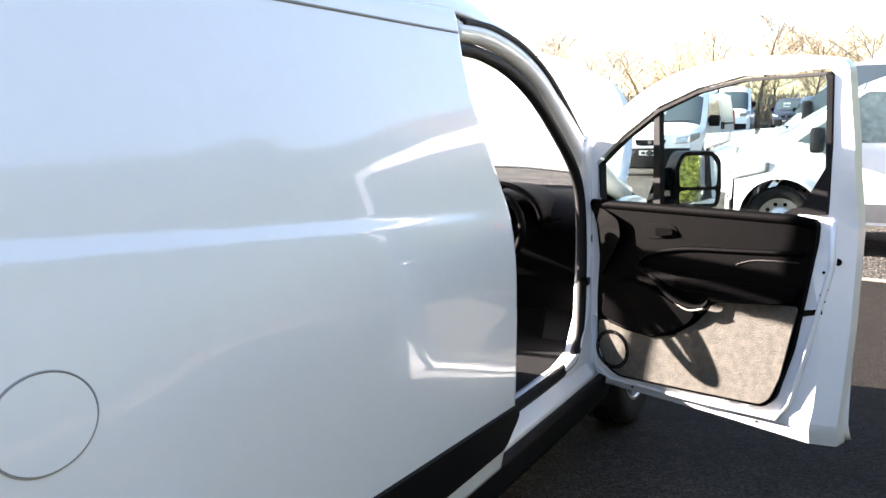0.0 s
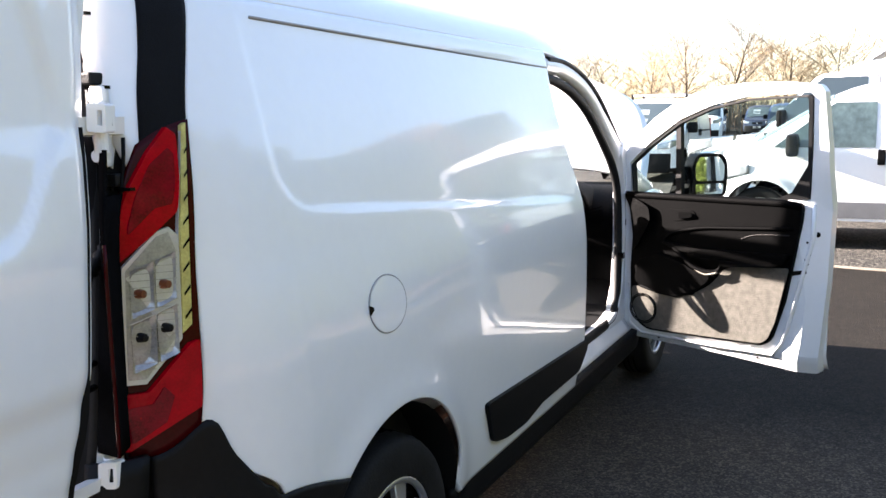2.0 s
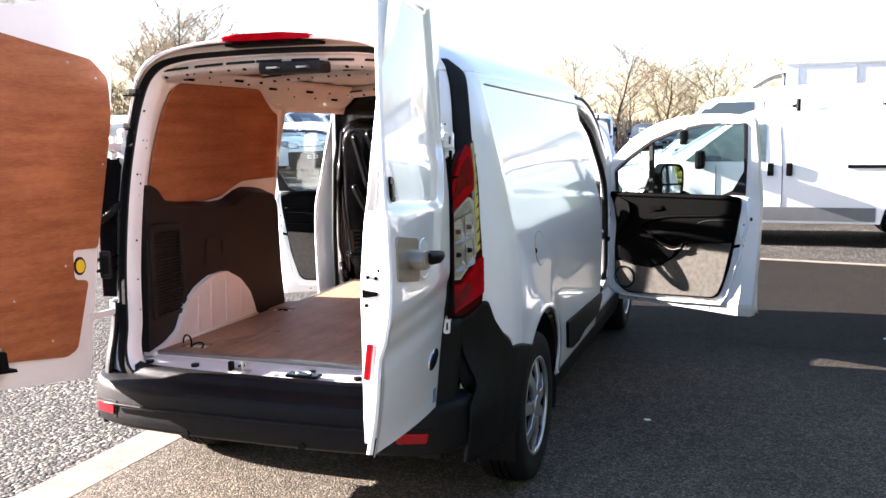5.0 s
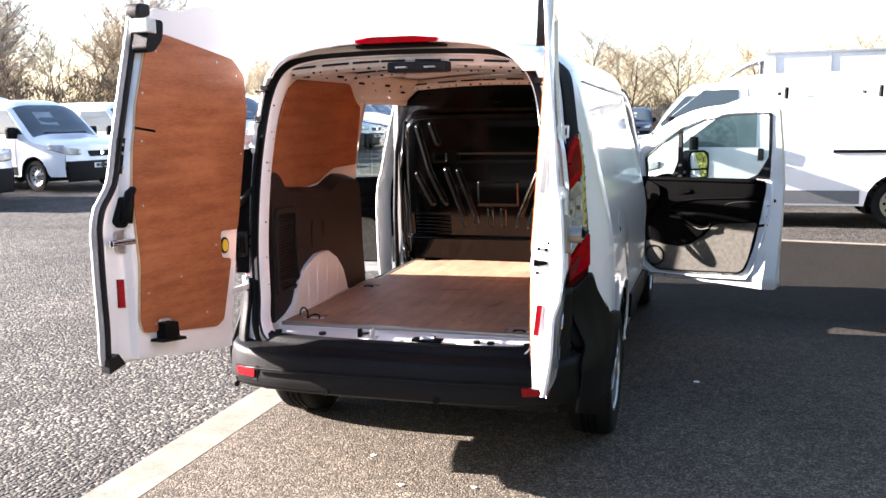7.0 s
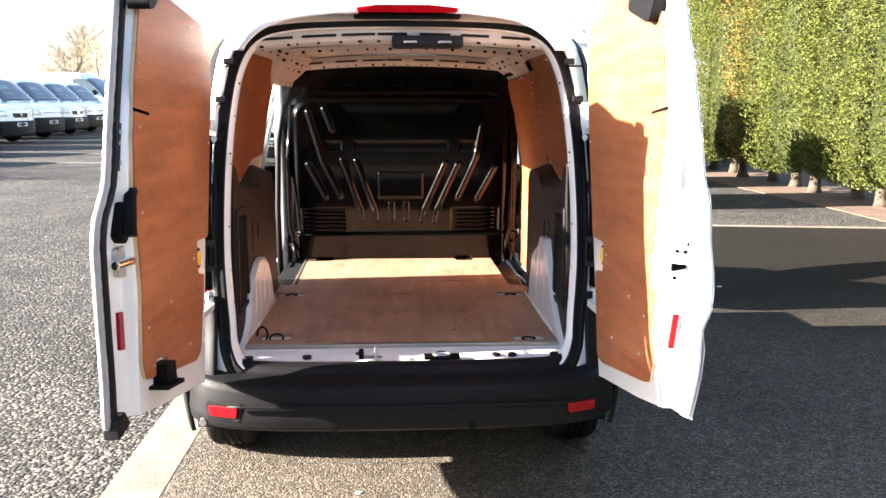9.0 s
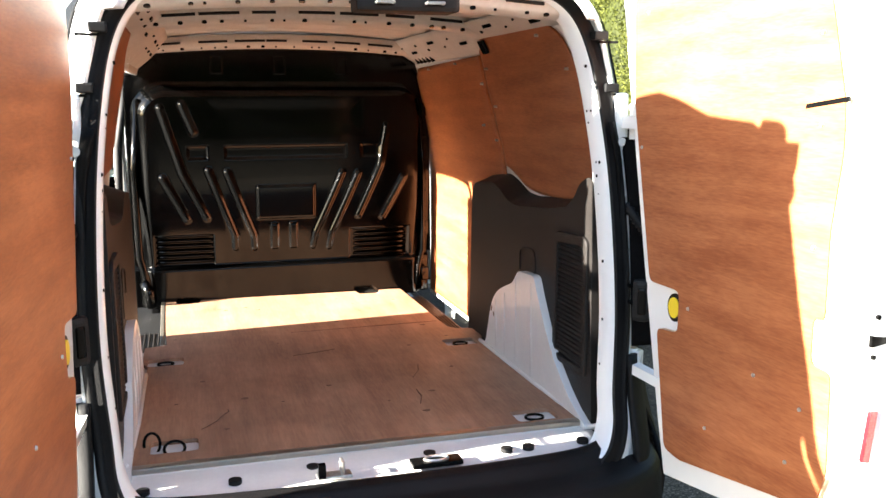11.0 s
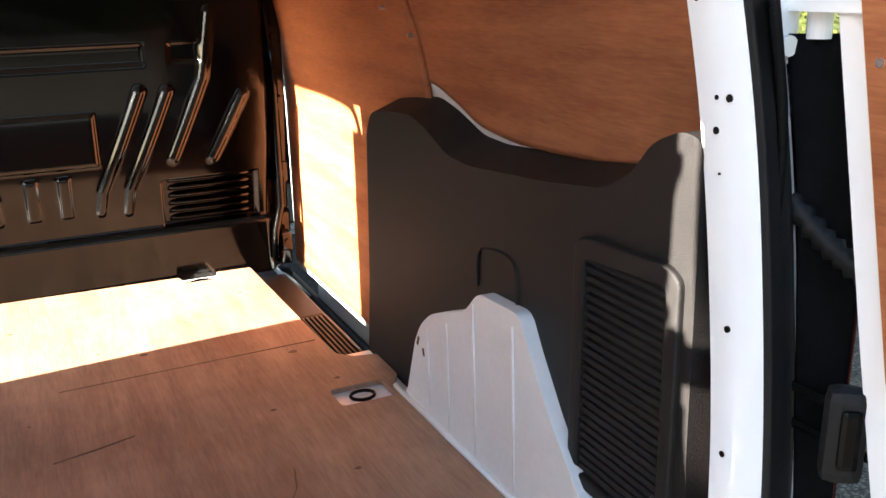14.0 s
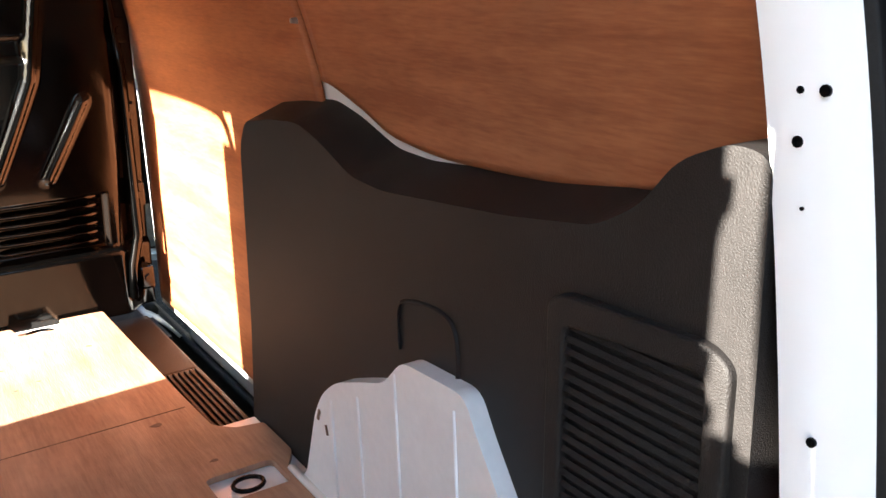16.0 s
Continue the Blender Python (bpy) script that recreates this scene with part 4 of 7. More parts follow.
LINING = {1: [(0.355, 1.805), (0.405, 1.703), (0.469, 1.49), (0.478, 1.4), (0.470, 1.253), (0.483, 1.09), (0.454, 1.088), (0.454, 0.997), (0.505, 0.994), (0.511, 0.799), (0.488, 0.72), (0.454, 0.708), (0.057, 0.647), (-0.003, 0.656), (-0.051, 0.946), (0.033, 0.953), (0.033, 1.054), (-0.088, 1.056), (-0.18, 1.5), (-0.192, 1.733), (-0.124, 1.803), (-0.015, 1.837), (0.257, 1.866)],
          -1: [(0.324, 1.837), (0.371, 1.799), (0.414, 1.798), (0.49, 1.57), (0.499, 1.5), (0.517, 1.431), (0.535, 1.272), (0.517, 1.005), (0.538, 0.807), (0.522, 0.759), (0.447, 0.747), (0.447, 0.795), (0.355, 0.783), (0.355, 0.728), (0.087, 0.686), (0.037, 0.705), (-0.035, 0.95), (0.031, 0.962), (0.031, 1.072), (-0.091, 1.066), (-0.198, 1.551), (-0.192, 1.703), (-0.113, 1.768)]}
HINGE = table([(0.55, -0.023), (0.69, -0.054), (0.84, -0.075), (0.95, -0.105), (1.24, -0.145), (1.38, -0.164), (1.45, -0.178), (1.57, -0.197), (1.67, -0.202), (1.75, -0.202)])
HINGE_K = table([(0.55, 0.036), (0.69, 0.042), (0.84, 0.052), (0.95, 0.065), (1.24, 0.058), (1.38, 0.044), (1.45, 0.028), (1.57, 0.018), (1.70, 0.012)])


def rear_door(sg, base, ang):
    a = radians(ang)
    d = Vector((sg * math.cos(a), math.sin(a), 0))
    n = Vector((sg * -math.sin(a), math.cos(a), 0))  # to the outside of the door
    free_u, free_k, lin = FREE_U[sg], FREE_K[sg], LINING[sg]

    def fn(u, v, k):
        twist = 0.15 * max(0.0, v - 1.1) * max(0.0, u) if sg > 0 else 0.0
        return Vector(base) + d * u + n * (k + twist) + Vector((0, 0, v))

    def edge_fn(u, v, k):
        return Vector(base) + d * u + n * k + Vector((0, 0, v))

    def inner_u(v):
        """Where the flat inner panel ends and the shut face begins."""
        return min(0.566, free_u(v) - 0.045) if sg > 0 else min(0.545, free_u(v) - 0.020)
    rows = [lerp(0.668, 1.90, i / 60) for i in range(61)]
    outline = DOOR_FOOT[sg] + [(inner_u(v), v) for v in rows[::3]] + DOOR_HEAD[sg]
    door = part("rear_door", bent_plate(outline, fn, -0.003, 0.002), WHITE, van, "open white rear door lined with plywood")

    def shut(s, t):
        v = rows[int(round(t * 60))]
        ui, ue, ke = inner_u(v), free_u(v), free_k(v)
        k0 = (0.15 * max(0.0, v - 1.1) * ui if sg > 0 else 0.0) - 0.003
        if sg > 0:
            way = [(ui, k0), (ui + 0.003, k0 + 0.004), (ui + 0.005, lerp(k0, ke, 0.35)), (ui + 0.008, lerp(k0, ke, 0.55)), (lerp(ui, ue, 0.55), lerp(k0, ke, 0.75)), (ue - 0.003, ke - 0.012), (ue, ke - 0.006), (ue, ke), (ue - 0.004, ke + 0.004)]
        else:
            way = [(ui, k0), (ui + 0.004, k0 + 0.006), (ui + 0.010, 0.020), (ui + 0.016, 0.027), (lerp(ui, ue, 0.6), 0.029), (ue - 0.012, 0.030), (ue - 0.010, 0.034), (ue - 0.010, 0.046), (ue - 0.014, 0.050)]
        u, k = way[int(round(s * 8))]
        return edge_fn(u, v, k)
    part("shut_face", grid(shut, 8, 60), WHITE, door, "white painted shut face of the door", soft=True)
    # outer skin with the pressed upper panel
    head_z = table([(-0.21, 1.76), (-0.1, 1.885), (0.03, 1.94), (0.3, 1.915), (0.43, 1.905)])
    skin_free = lambda v: free_k(v) + 0.003 if sg > 0 else 0.050

    def skin_hinge(v):
        return HINGE(v) - 0.024

    def skin_k(u, v):
        s = min(1.0, max(0.0, (u - skin_hinge(v)) / (free_u(v) - skin_hinge(v))))
        k = lerp(HINGE_K(v), skin_free(v), s) + 0.012 * math.sin(math.pi * s) ** 0.8
        k -= 0.010 * smooth(0.0, 0.035, skin_hinge(v) + 0.035 - u)
        dd = min(v - 1.25 - 0.06 * max(0.0, u) - 0.18 * smooth(0.08, -0.14, u) ** 2, u + 0.135 - 0.27 * max(0.0, v - 1.5), 1.86 - v)
        k -= 0.012 * smooth(-0.008, 0.016, dd) * smooth(0.004, 0.03, free_u(v) - u)
        k += 0.006 * smooth(0.91, 0.86, v) - 0.010 * smooth(1.03, 0.97, v) * smooth(0.0, 0.05, free_u(v) - u)
        return k

    def outer(s, t):
        u, v = lerp(skin_hinge(1.2), free_u(1.2), s), 1.2
        for _ in range(4):
            v = lerp(0.592 + 0.105 * u, head_z(u), t)
            u = lerp(skin_hinge(v), free_u(v) - (0.014 if sg < 0 else 0.0), s)
        return edge_fn(u, v, skin_k(u, v))
    part("door_skin", grid(outer, 70, 110), WHITE, door, soft=True)
    part("hinge_cover", grid(lambda s, t: edge_fn(HINGE(lerp(0.64, 1.44, t)) - 0.014 + 0.146 * s, lerp(0.64, 1.44, t), 0.002 + HINGE_K(lerp(0.64, 1.44, t)) * 0.92 * (1 - s) ** 2), 10, 20), PLASTIC, door, soft=True)
    # plywood lining
    part("plywood_lining", bent_plate(fillet(lin, 0.018, 3), fn, -0.016, -0.006), PLY, door, "stained plywood door lining")
    part("lining_edge", bent_plate(fillet([(u + (0.003 if u > 0.2 else -0.003), v) for u, v in lin], 0.018, 3), fn, -0.0125, -0.003), PLY_EDGE, door)
    part("lining_slot", plate([[(0.503, 1.502), (0.398, 1.488), (0.396, 1.479), (0.503, 1.493)] if sg < 0 else [(0.474, 1.502), (0.378, 1.488), (0.377, 1.479), (0.476, 1.493)]], fn, -0.0168, -0.012), GLOSS_BLACK, door)
    # screws
    for u, v in ((0.37, 1.77), (0.0, 1.75), (-0.13, 1.70), (0.455, 1.62), (0.475, 1.45), (-0.14, 1.38), (0.49, 1.22), (0.07, 1.02), (0.30, 0.93), (0.15, 0.76), (0.49, 0.90), (0.46, 0.78)):
        part("screw", cyl(fn(u - 0.055 * (sg > 0 and u > 0.3), v, -0.015), fn(u - 0.055 * (sg > 0 and u > 0.3), v, -0.019), 0.005, 0.004, 8), STEEL, door)
    # yellow door check
    ku = 0.006 if sg > 0 else -0.006
    for r, mt, k in ((0.034, RUBBER, 0.004), (0.025, YELLOW, 0.007)):
        part("door_check_knob", plate([[(ku + r * 0.8 * math.cos(q), 1.008 + r * math.sin(q)) for q in (i * math.pi / 12 for i in range(24))]], fn, -k - 0.004, 0.0), mt, door, "yellow round door check" if mt == YELLOW else "")
    if sg < 0:
        part("reflector", plate([[(0.572, 0.861), (0.602, 0.866), (0.600, 0.968), (0.572, 0.964)]], fn, 0.019, 0.029), REFLECTOR, door, "red door-edge reflector")
        seal = [edge_fn(free_u(v) + 0.006, v, 0.022) for v in rows]
        part("edge_seal", tube(seal, 0.012, 8), RUBBER, door, "black ribbed door-edge seal", soft=True)
        part("edge_strip", tube([p + d * 0.014 + n * 0.012 for p in seal], lambda f: 0.0125 + 0.0015 * (int(f * 300) % 2), 6), DUCT, door, soft=True)
        part("edge_cap", plate([[(0.608, 0.666), (0.690, 0.648), (0.690, 0.70), (0.641, 0.711)]], fn, 0.0, 0.045), RUBBER, door, bevel=0.005)
        part("edge_cap", plate([[(0.37, 1.895), (0.44, 1.875), (0.447, 1.915), (0.43, 1.935), (0.37, 1.937)]], fn, -0.01, 0.05), RUBBER, door, bevel=0.012)
        part("top_catch", plate([fillet([(0.439, 1.877), (0.371, 1.876), (0.38, 1.811), (0.428, 1.765), (0.462, 1.758), (0.475, 1.775)], 0.02)], fn, -0.06, 0.0), PLASTIC, door, bevel=0.008)
        part("catch_bracket", box(fn(0.445, 1.852, -0.03), (0.07, 0.055, 0.05), bevel=0.004), STEEL, door)
        part("pull_handle", tube([fn(u, v, -0.008) for u, v in ((0.524, 1.285), (0.545, 1.27), (0.559, 1.22), (0.575, 1.17))], lambda f: 0.014 + 0.010 * f, 8), PLASTIC, door, "black pull handle", soft=True)
        part("handle_base", plate([fillet([(0.529, 1.25), (0.561, 1.26), (0.604, 1.171), (0.577, 1.146), (0.55, 1.16)], 0.012)], fn, 0.0, 0.03), PLASTIC, door, bevel=0.004)
        part("lock_plate", plate([fillet([(0.528, 1.054), (0.599, 1.06), (0.604, 1.14), (0.534, 1.139)], 0.02)], fn, 0.012, 0.03), STEEL, door, bevel=0.004)
        part("lock_bolt", cyl(fn(0.642, 1.101, 0.004), fn(0.523, 1.096, 0.004), 0.013), CHROME, door, bevel=0.003)
        part("lock_tip", cyl(fn(0.523, 1.096, 0.004), fn(0.496, 1.095, 0.0), 0.009), RUBBER, door)
        part("fixing_plate", plate([[(0.512, 1.335), (0.578, 1.34), (0.556, 1.465), (0.505, 1.46)]], fn, 0.012, 0.03), GLOSS_BLACK, door)
        for u, v in ((0.54, 1.44), (0.545, 1.41), (0.53, 1.385), (0.548, 1.36), (0.525, 1.345)):
            part("screw", cyl(fn(u, v, 0.012), fn(u, v, 0.008), 0.006, 0.005, 8), STEEL, door)
        part("lower_catch", plate([fillet([(0.362, 0.703), (0.444, 0.716), (0.444, 0.78), (0.368, 0.773)], 0.008)], fn, -0.045, 0.0), PLASTIC, door, bevel=0.006)
        part("catch_foot", plate([[(0.342, 0.698), (0.483, 0.717), (0.477, 0.726), (0.347, 0.711)]], fn, -0.06, 0.0), PLASTIC, door)
    else:
        # fittings on the shut face, which looks to the back: across its depth k and up
        def on_shut(k, v, lift):
            return edge_fn(inner_u(v) + 0.006 + lift + 0.55 * max(0.0, k - 0.055), v, k)
        part("reflector", plate([[(0.002, 0.844), (0.018, 0.842), (0.030, 0.938), (0.014, 0.938)]], lambda u, v, k: on_shut(u, v, k), -0.004, 0.006), REFLECTOR, door, "red door-edge reflector")
        for k, v, r in ((0.019, 1.114, 0.005), (0.050, 1.132, 0.005), (0.042, 1.112, 0.005), (0.014, 1.04, 0.005), (0.072, 1.183, 0.011), (0.080, 1.20, 0.003), (0.083, 1.15, 0.003)):
            part("fixing_hole", cyl(on_shut(k, v, -0.003), on_shut(k, v, 0.0025), r, seg=12), GLOSS_BLACK, door)
        part("lock_slot", plate([[(0.004, 1.082), (0.022, 1.078), (0.046, 1.076), (0.046, 1.066), (0.022, 1.062), (0.004, 1.06)]], lambda u, v, k: on_shut(u, v, k), -0.004, 0.004), GLOSS_BLACK, door)
        part("slim_holder", plate([fillet([(0.020, 1.285), (0.036, 1.285), (0.050, 1.42), (0.036, 1.42)], 0.006)], lambda u, v, k: on_shut(u, v, k), -0.003, 0.007), DUCT, door, bevel=0.002)
        part("top_catch", plate([fillet([(0.219, 1.783), (0.364, 1.733), (0.392, 1.806), (0.346, 1.888), (0.238, 1.886)], 0.02)], fn, -0.045, 0.0), PLASTIC, door, bevel=0.008)
        part("lock_keeper", plate([fillet([(0.455, 1.086), (0.56, 1.086), (0.56, 1.0), (0.455, 0.999)], 0.008)], fn, -0.006, 0.0), INNER_WHITE, door, bevel=0.002)

        # outside: lock, handle, oval badge, sticker
        def on_skin(u, v, k):
            return edge_fn(u, v, skin_k(u, v) + k)
        part("lock_barrel", plate([fillet([(0.504, 1.302), (0.535, 1.307), (0.533, 1.372), (0.503, 1.368)], 0.016)], on_skin, -0.006, 0.006), GLOSS_BLACK, door, "black lock barrel", bevel=0.003)
        part("key_slot", plate([fillet([(0.512, 1.318), (0.526, 1.318), (0.526, 1.352), (0.512, 1.352)], 0.006)], on_skin, 0.002, 0.010), ALUMINIUM, door)
        part("handle_plate", plate([fillet([(0.380, 1.074), (0.582, 1.106), (0.574, 1.222), (0.376, 1.195)], 0.020)], on_skin, -0.006, 0.006), ALUMINIUM, door, "champagne metal guard plate", bevel=0.003)
        part("handle_guard", plate([fillet([(0.405, 1.118), (0.465, 1.118), (0.492, 1.140), (0.475, 1.168), (0.405, 1.168)], 0.014)], on_skin, 0.002, 0.044), ALUMINIUM, door, bevel=0.010)
        part("handle", tube(spline([on_skin(u, v, k) for u, v, k in ((0.425, 1.142, 0.034), (0.377, 1.139, 0.044), (0.335, 1.135, 0.046), (0.301, 1.131, 0.040), (0.285, 1.128, 0.004))], 4), lambda f: 0.022, 10, flat=0.7), PLASTIC, door, "black door handle", soft=True)
        part("handle_cup", grid(lambda s, t: on_skin(0.312 + 0.066 * t * math.cos(6.2832 * s), 1.128 + 0.056 * t * math.sin(6.2832 * s), 0.002 + 0.001 * t), 28, 6, close_u=True), INNER_WHITE, door, soft=True)
        part("cup_rim", tube([on_skin(0.312 + 0.066 * math.cos(q), 1.128 + 0.056 * math.sin(q), 0.002) for q in (i * math.pi / 16 for i in range(32))], 0.003, 6, closed=True), WHITE, door, soft=True)
        for r, mt, k in ((1.0, CHROME, 0.003), (0.88, NAVY, 0.0045)):
            part("oval_badge", plate([[(0.068 + r * 0.070 * math.cos(q), 0.772 + r * 0.032 * math.sin(q)) for q in (i * math.pi / 18 for i in range(36))]], on_skin, -0.006, k), mt, door, "oval navy and chrome badge" if mt == NAVY else "", bevel=0.002)
        part("sticker", plate([[(-0.005, 0.614), (0.035, 0.619), (0.035, 0.664), (-0.005, 0.66)]], on_skin, -0.004, 0.002), BLUE, door)
    # hinges
    for hz, hu in ((1.44, -0.15), (0.805, -0.05)):
        q = fn(hu, hz, 0.004)
        e = Vector((sg * 0.672, 0.19 + 0.05 * (hz - 0.8), hz))
        hg = part("hinge", tube([q + d * 0.02, q, e + Vector((0, -0.01, 0)), e + Vector((0, 0.04, 0))], 0.024 if hz > 1 else 0.019, 4, flat=0.8), WHITE, door, "white door hinge arm")
        part("hinge_leaf", box(e + Vector((-sg * 0.014, 0.014, 0)), (0.036, 0.02, 0.145), bevel=0.009), WHITE, hg)
        part("hinge_pin", cyl(e + Vector((sg * 0.012, -0.012, -0.045)), e + Vector((sg * 0.012, -0.012, 0.045)), 0.013), WHITE, hg)
        kx, ky, kz = (0.702, 0.192, 1.456) if hz > 1 else (0.694, 0.166, 0.822)
        part("hinge_bracket", plate([fillet([(-0.022, -0.036), (0.024, -0.040), (0.026, 0.034), (-0.018, 0.036)], 0.008, 3), fillet([(0.004, -0.020), (0.016, -0.021), (0.017, 0.018), (0.006, 0.018)], 0.003, 2)[::-1]], lambda u, v, dd, kx=kx, ky=ky, kz=kz: Vector((sg * (kx + u * 0.56), ky + u * 0.42 - dd, kz + v * 0.68)), -0.012, 0.010), WHITE, hg, bevel=0.002)
        part("hinge_pocket", box((sg * (kx + 0.005), ky + 0.012, kz), (0.018, 0.006, 0.030), rot=(0, 0, sg * 37)), RUBBER, hg)
        for dz in (-0.04, 0.04):
            part("hinge_bolt", cyl(e + Vector((-sg * 0.016, -0.002, dz * 1.3)), e + Vector((-sg * 0.016, 0.008, dz * 1.3)), 0.011, seg=12), WHITE, hg)
    return door


rear_door(1, (0.680, -0.03, 0), -85.25)
rear_door(-1, (-0.680, -0.03, 0), -85.25)
for sg in (1, -1):
    cable = spline([(sg * 0.67, 0.225, 1.235), (sg * 0.678, 0.17, 1.19), (sg * 0.684, 0.115, 1.163), (sg * 0.692, 0.085, 1.165), (sg * 0.697, 0.068, 1.20), (sg * 0.699, 0.055, 1.26), (sg * 0.70, 0.045, 1.31)], 9)
    part("cable_sleeve", tube(cable, lambda f: 0.010 + 0.005 * (int(f * 54 + 0.5) % 2), 8), RUBBER, van, "black corrugated cable sleeve", soft=True)
    # closing strips between the opening and the lamp
    def inner_strip(s, t, sg=sg):
        z = lerp(0.86, 1.40, t)
        return Vector((sg * lerp(0.672 - 0.012 * smooth(1.2, 1.4, z), 0.726 - 0.014 * smooth(1.2, 1.38, z), s), lerp(rear_y(z) - 0.032, 0.160 + 0.03 * smooth(1.2, 1.4, z), s), z))
    part("closing_strip", grid(inner_strip, 10, 20), FOAM, van, "black plastic strip beside the load opening", soft=True, thick=0.006, offset=0)
    part("closing_strip", grid(lambda s, t, sg=sg, z0=0.86, z1=1.32: Vector((sg * lerp(0.727 - 0.014 * smooth(1.2, 1.38, lerp(z0, z1, t)), 0.692, s), lerp(0.158, 0.222, s) + 0.03 * smooth(1.2, 1.4, lerp(z0, z1, t)), lerp(z0, z1, t))), 4, 12), FOAM, van, soft=True, thick=0.006, offset=0)
    part("lamp_edge", tube([(sg * 0.727, 0.159, lerp(0.86, 1.24, i / 8)) for i in range(9)], 0.0035, 6), DARK_RED, lamps[sg], soft=True)
    part("closing_strip", grid(lambda s, t, sg=sg: Vector((sg * lerp(0.655, 0.694, s), lerp(0.250, 0.207, s) + 0.042 * smooth(1.15, 1.42, lerp(0.80, 1.42, t)), lerp(0.80, 1.42, t))), 8, 20), PLASTIC, van, "black plastic strip beside the load opening", soft=True, thick=0.006, offset=0)
    part("closing_strip", grid(lambda s, t, sg=sg: Vector((sg * lerp(0.655, 0.725, s), rear_y(lerp(0.50, 0.84, t)) - 0.04 + 0.075 * s * s, lerp(0.50, 0.84, t))), 8, 10), BUMPER, van, soft=True, thick=0.02, offset=0)
    for z in (1.345, 1.525, 1.655):
        x = side_x(0.26, z) - 0.012
        part("strip_clip", box((sg * (x - 0.012), 0.243, z), (0.038, 0.03, 0.022), bevel=0.004), RUBBER, van)
        part("clip_bar", box((sg * (x + 0.01), 0.240, z - 0.016), (0.05, 0.012, 0.006)), GLOSS_BLACK, van)
    check = part("check_box", box((sg * 0.664, 0.105, 0.995), (0.045, 0.03, 0.11), rot=(0, 0, sg * -40), bevel=0.014), RUBBER, van, "black rubber-framed door check")
    part("check_window", box((sg * 0.660, 0.096, 0.995), (0.022, 0.02, 0.07), rot=(0, 0, sg * -40), bevel=0.006), GLOSS_BLACK, check)
    for z in (1.018, 0.975):
        part("check_bar", tube([(sg * 0.66, 0.20, z + 0.004), (sg * 0.672, 0.11, z), (sg * 0.70, 0.0, z - 0.006)], 0.006, 6), GLOSS_BLACK, check)

# ---- load space ----
IN_X = table([(0.55, 0.705), (1.1, 0.703), (1.25, 0.688), (1.4, 0.664), (1.55, 0.632), (1.65, 0.606), (1.71, 0.575), (1.74, 0.52)])


def lining(y0, y1, z0, z1, off, nu, nv, sg=1):
    return grid(lambda s, t: Vector((sg * (IN_X(lerp(z0, z1, t)) - off), lerp(y0, y1, s), lerp(z0, z1, t))), nu, nv)


part("inner_side", lining(0.30, 2.26, 0.56, 1.74, 0.0, 20, 40), INNER_WHITE, van, soft=True, thick=0.01, offset=0)
part("inner_side", lining(0.30, 1.47, 0.56, 1.74, 0.0, 20, 40, -1), INNER_WHITE, van, soft=True, thick=0.01, offset=0)
part("inner_side", lining(1.46, 2.26, 1.60, 1.74, 0.0, 10, 10, -1), INNER_WHITE, van, soft=True, thick=0.03, offset=0)
part("inner_pillar", box((-0.70, 2.27, 1.10), (0.05, 0.10, 1.12), bevel=0.012), INNER_WHITE, van)
part("pillar_seal", tube([(-0.71, 2.205, 0.5), (-0.715, 2.20, 0.9), (-0.70, 2.20, 1.3), (-0.65, 2.20, 1.58)], 0.016, 8), RUBBER, van, soft=True)
part("doorway_seal", tube(spline([(-0.735, 1.49, 0.5), (-0.735, 1.49, 1.2), (-0.70, 1.475, 1.45), (-0.66, 1.50, 1.58), (-0.645, 1.62, 1.615), (-0.645, 2.1, 1.615), (-0.66, 2.2, 1.57)], 8), 0.013, 8), RUBBER, van, soft=True)


def ply_side(ylo, yhi, zlo, zhi, sg):
    """Plywood bent to the side's curve, between edges that bend."""
    def fn(s, t):
        y, z = lerp(ylo(1.4), yhi(1.4), s), 1.4
        for _ in range(4):
            z = lerp(zlo(y), zhi(y), t)
            y = lerp(ylo(z), yhi(z), s)
        return Vector((sg * (IN_X(z) - 0.014), y, z))
    return part("plywood_lining", grid(fn, 40, 50), PLY, van, "stained plywood side lining", soft=True, thick=0.006, offset=sg)


PLY_LOW = table([(0.34, 1.265), (0.42, 1.235), (0.47, 1.215), (0.60, 1.198), (0.80, 1.190), (0.93, 1.200), (1.03, 1.235), (1.14, 1.262), (1.5, 1.265)])
PLY_TOP = table([(0.40, 1.55), (0.43, 1.62), (0.47, 1.67), (0.54, 1.705), (0.65, 1.716), (1.20, 1.70)])
SEAM = table([(0.5, 1.10), (1.0, 1.13), (1.27, 1.142), (1.45, 1.185), (1.56, 1.198), (1.70, 1.19)])
ply_side(lambda z: SEAM(z) + 0.004, table([(0.58, 2.235), (1.2, 2.20), (1.55, 2.17), (1.64, 2.13)]), const(0.585), lambda y: 1.648 - 0.02 * (y - 1.2) - 0.03 * smooth(2.08, 2.14, y), 1)
ply_side(table([(1.2, 0.322), (1.4, 0.342), (1.55, 0.37), (1.70, 0.42)]), lambda z: SEAM(z) - 0.004, PLY_LOW, PLY_TOP, 1)
ply_side(table([(1.2, 0.39), (1.4, 0.405), (1.55, 0.425), (1.70, 0.48)]), table([(1.2, 1.45), (1.4, 1.42), (1.55, 1.385), (1.68, 1.30)]), PLY_LOW, lambda y: min(PLY_TOP(y), 1.70 - 0.12 * smooth(1.1, 1.4, y)), -1)
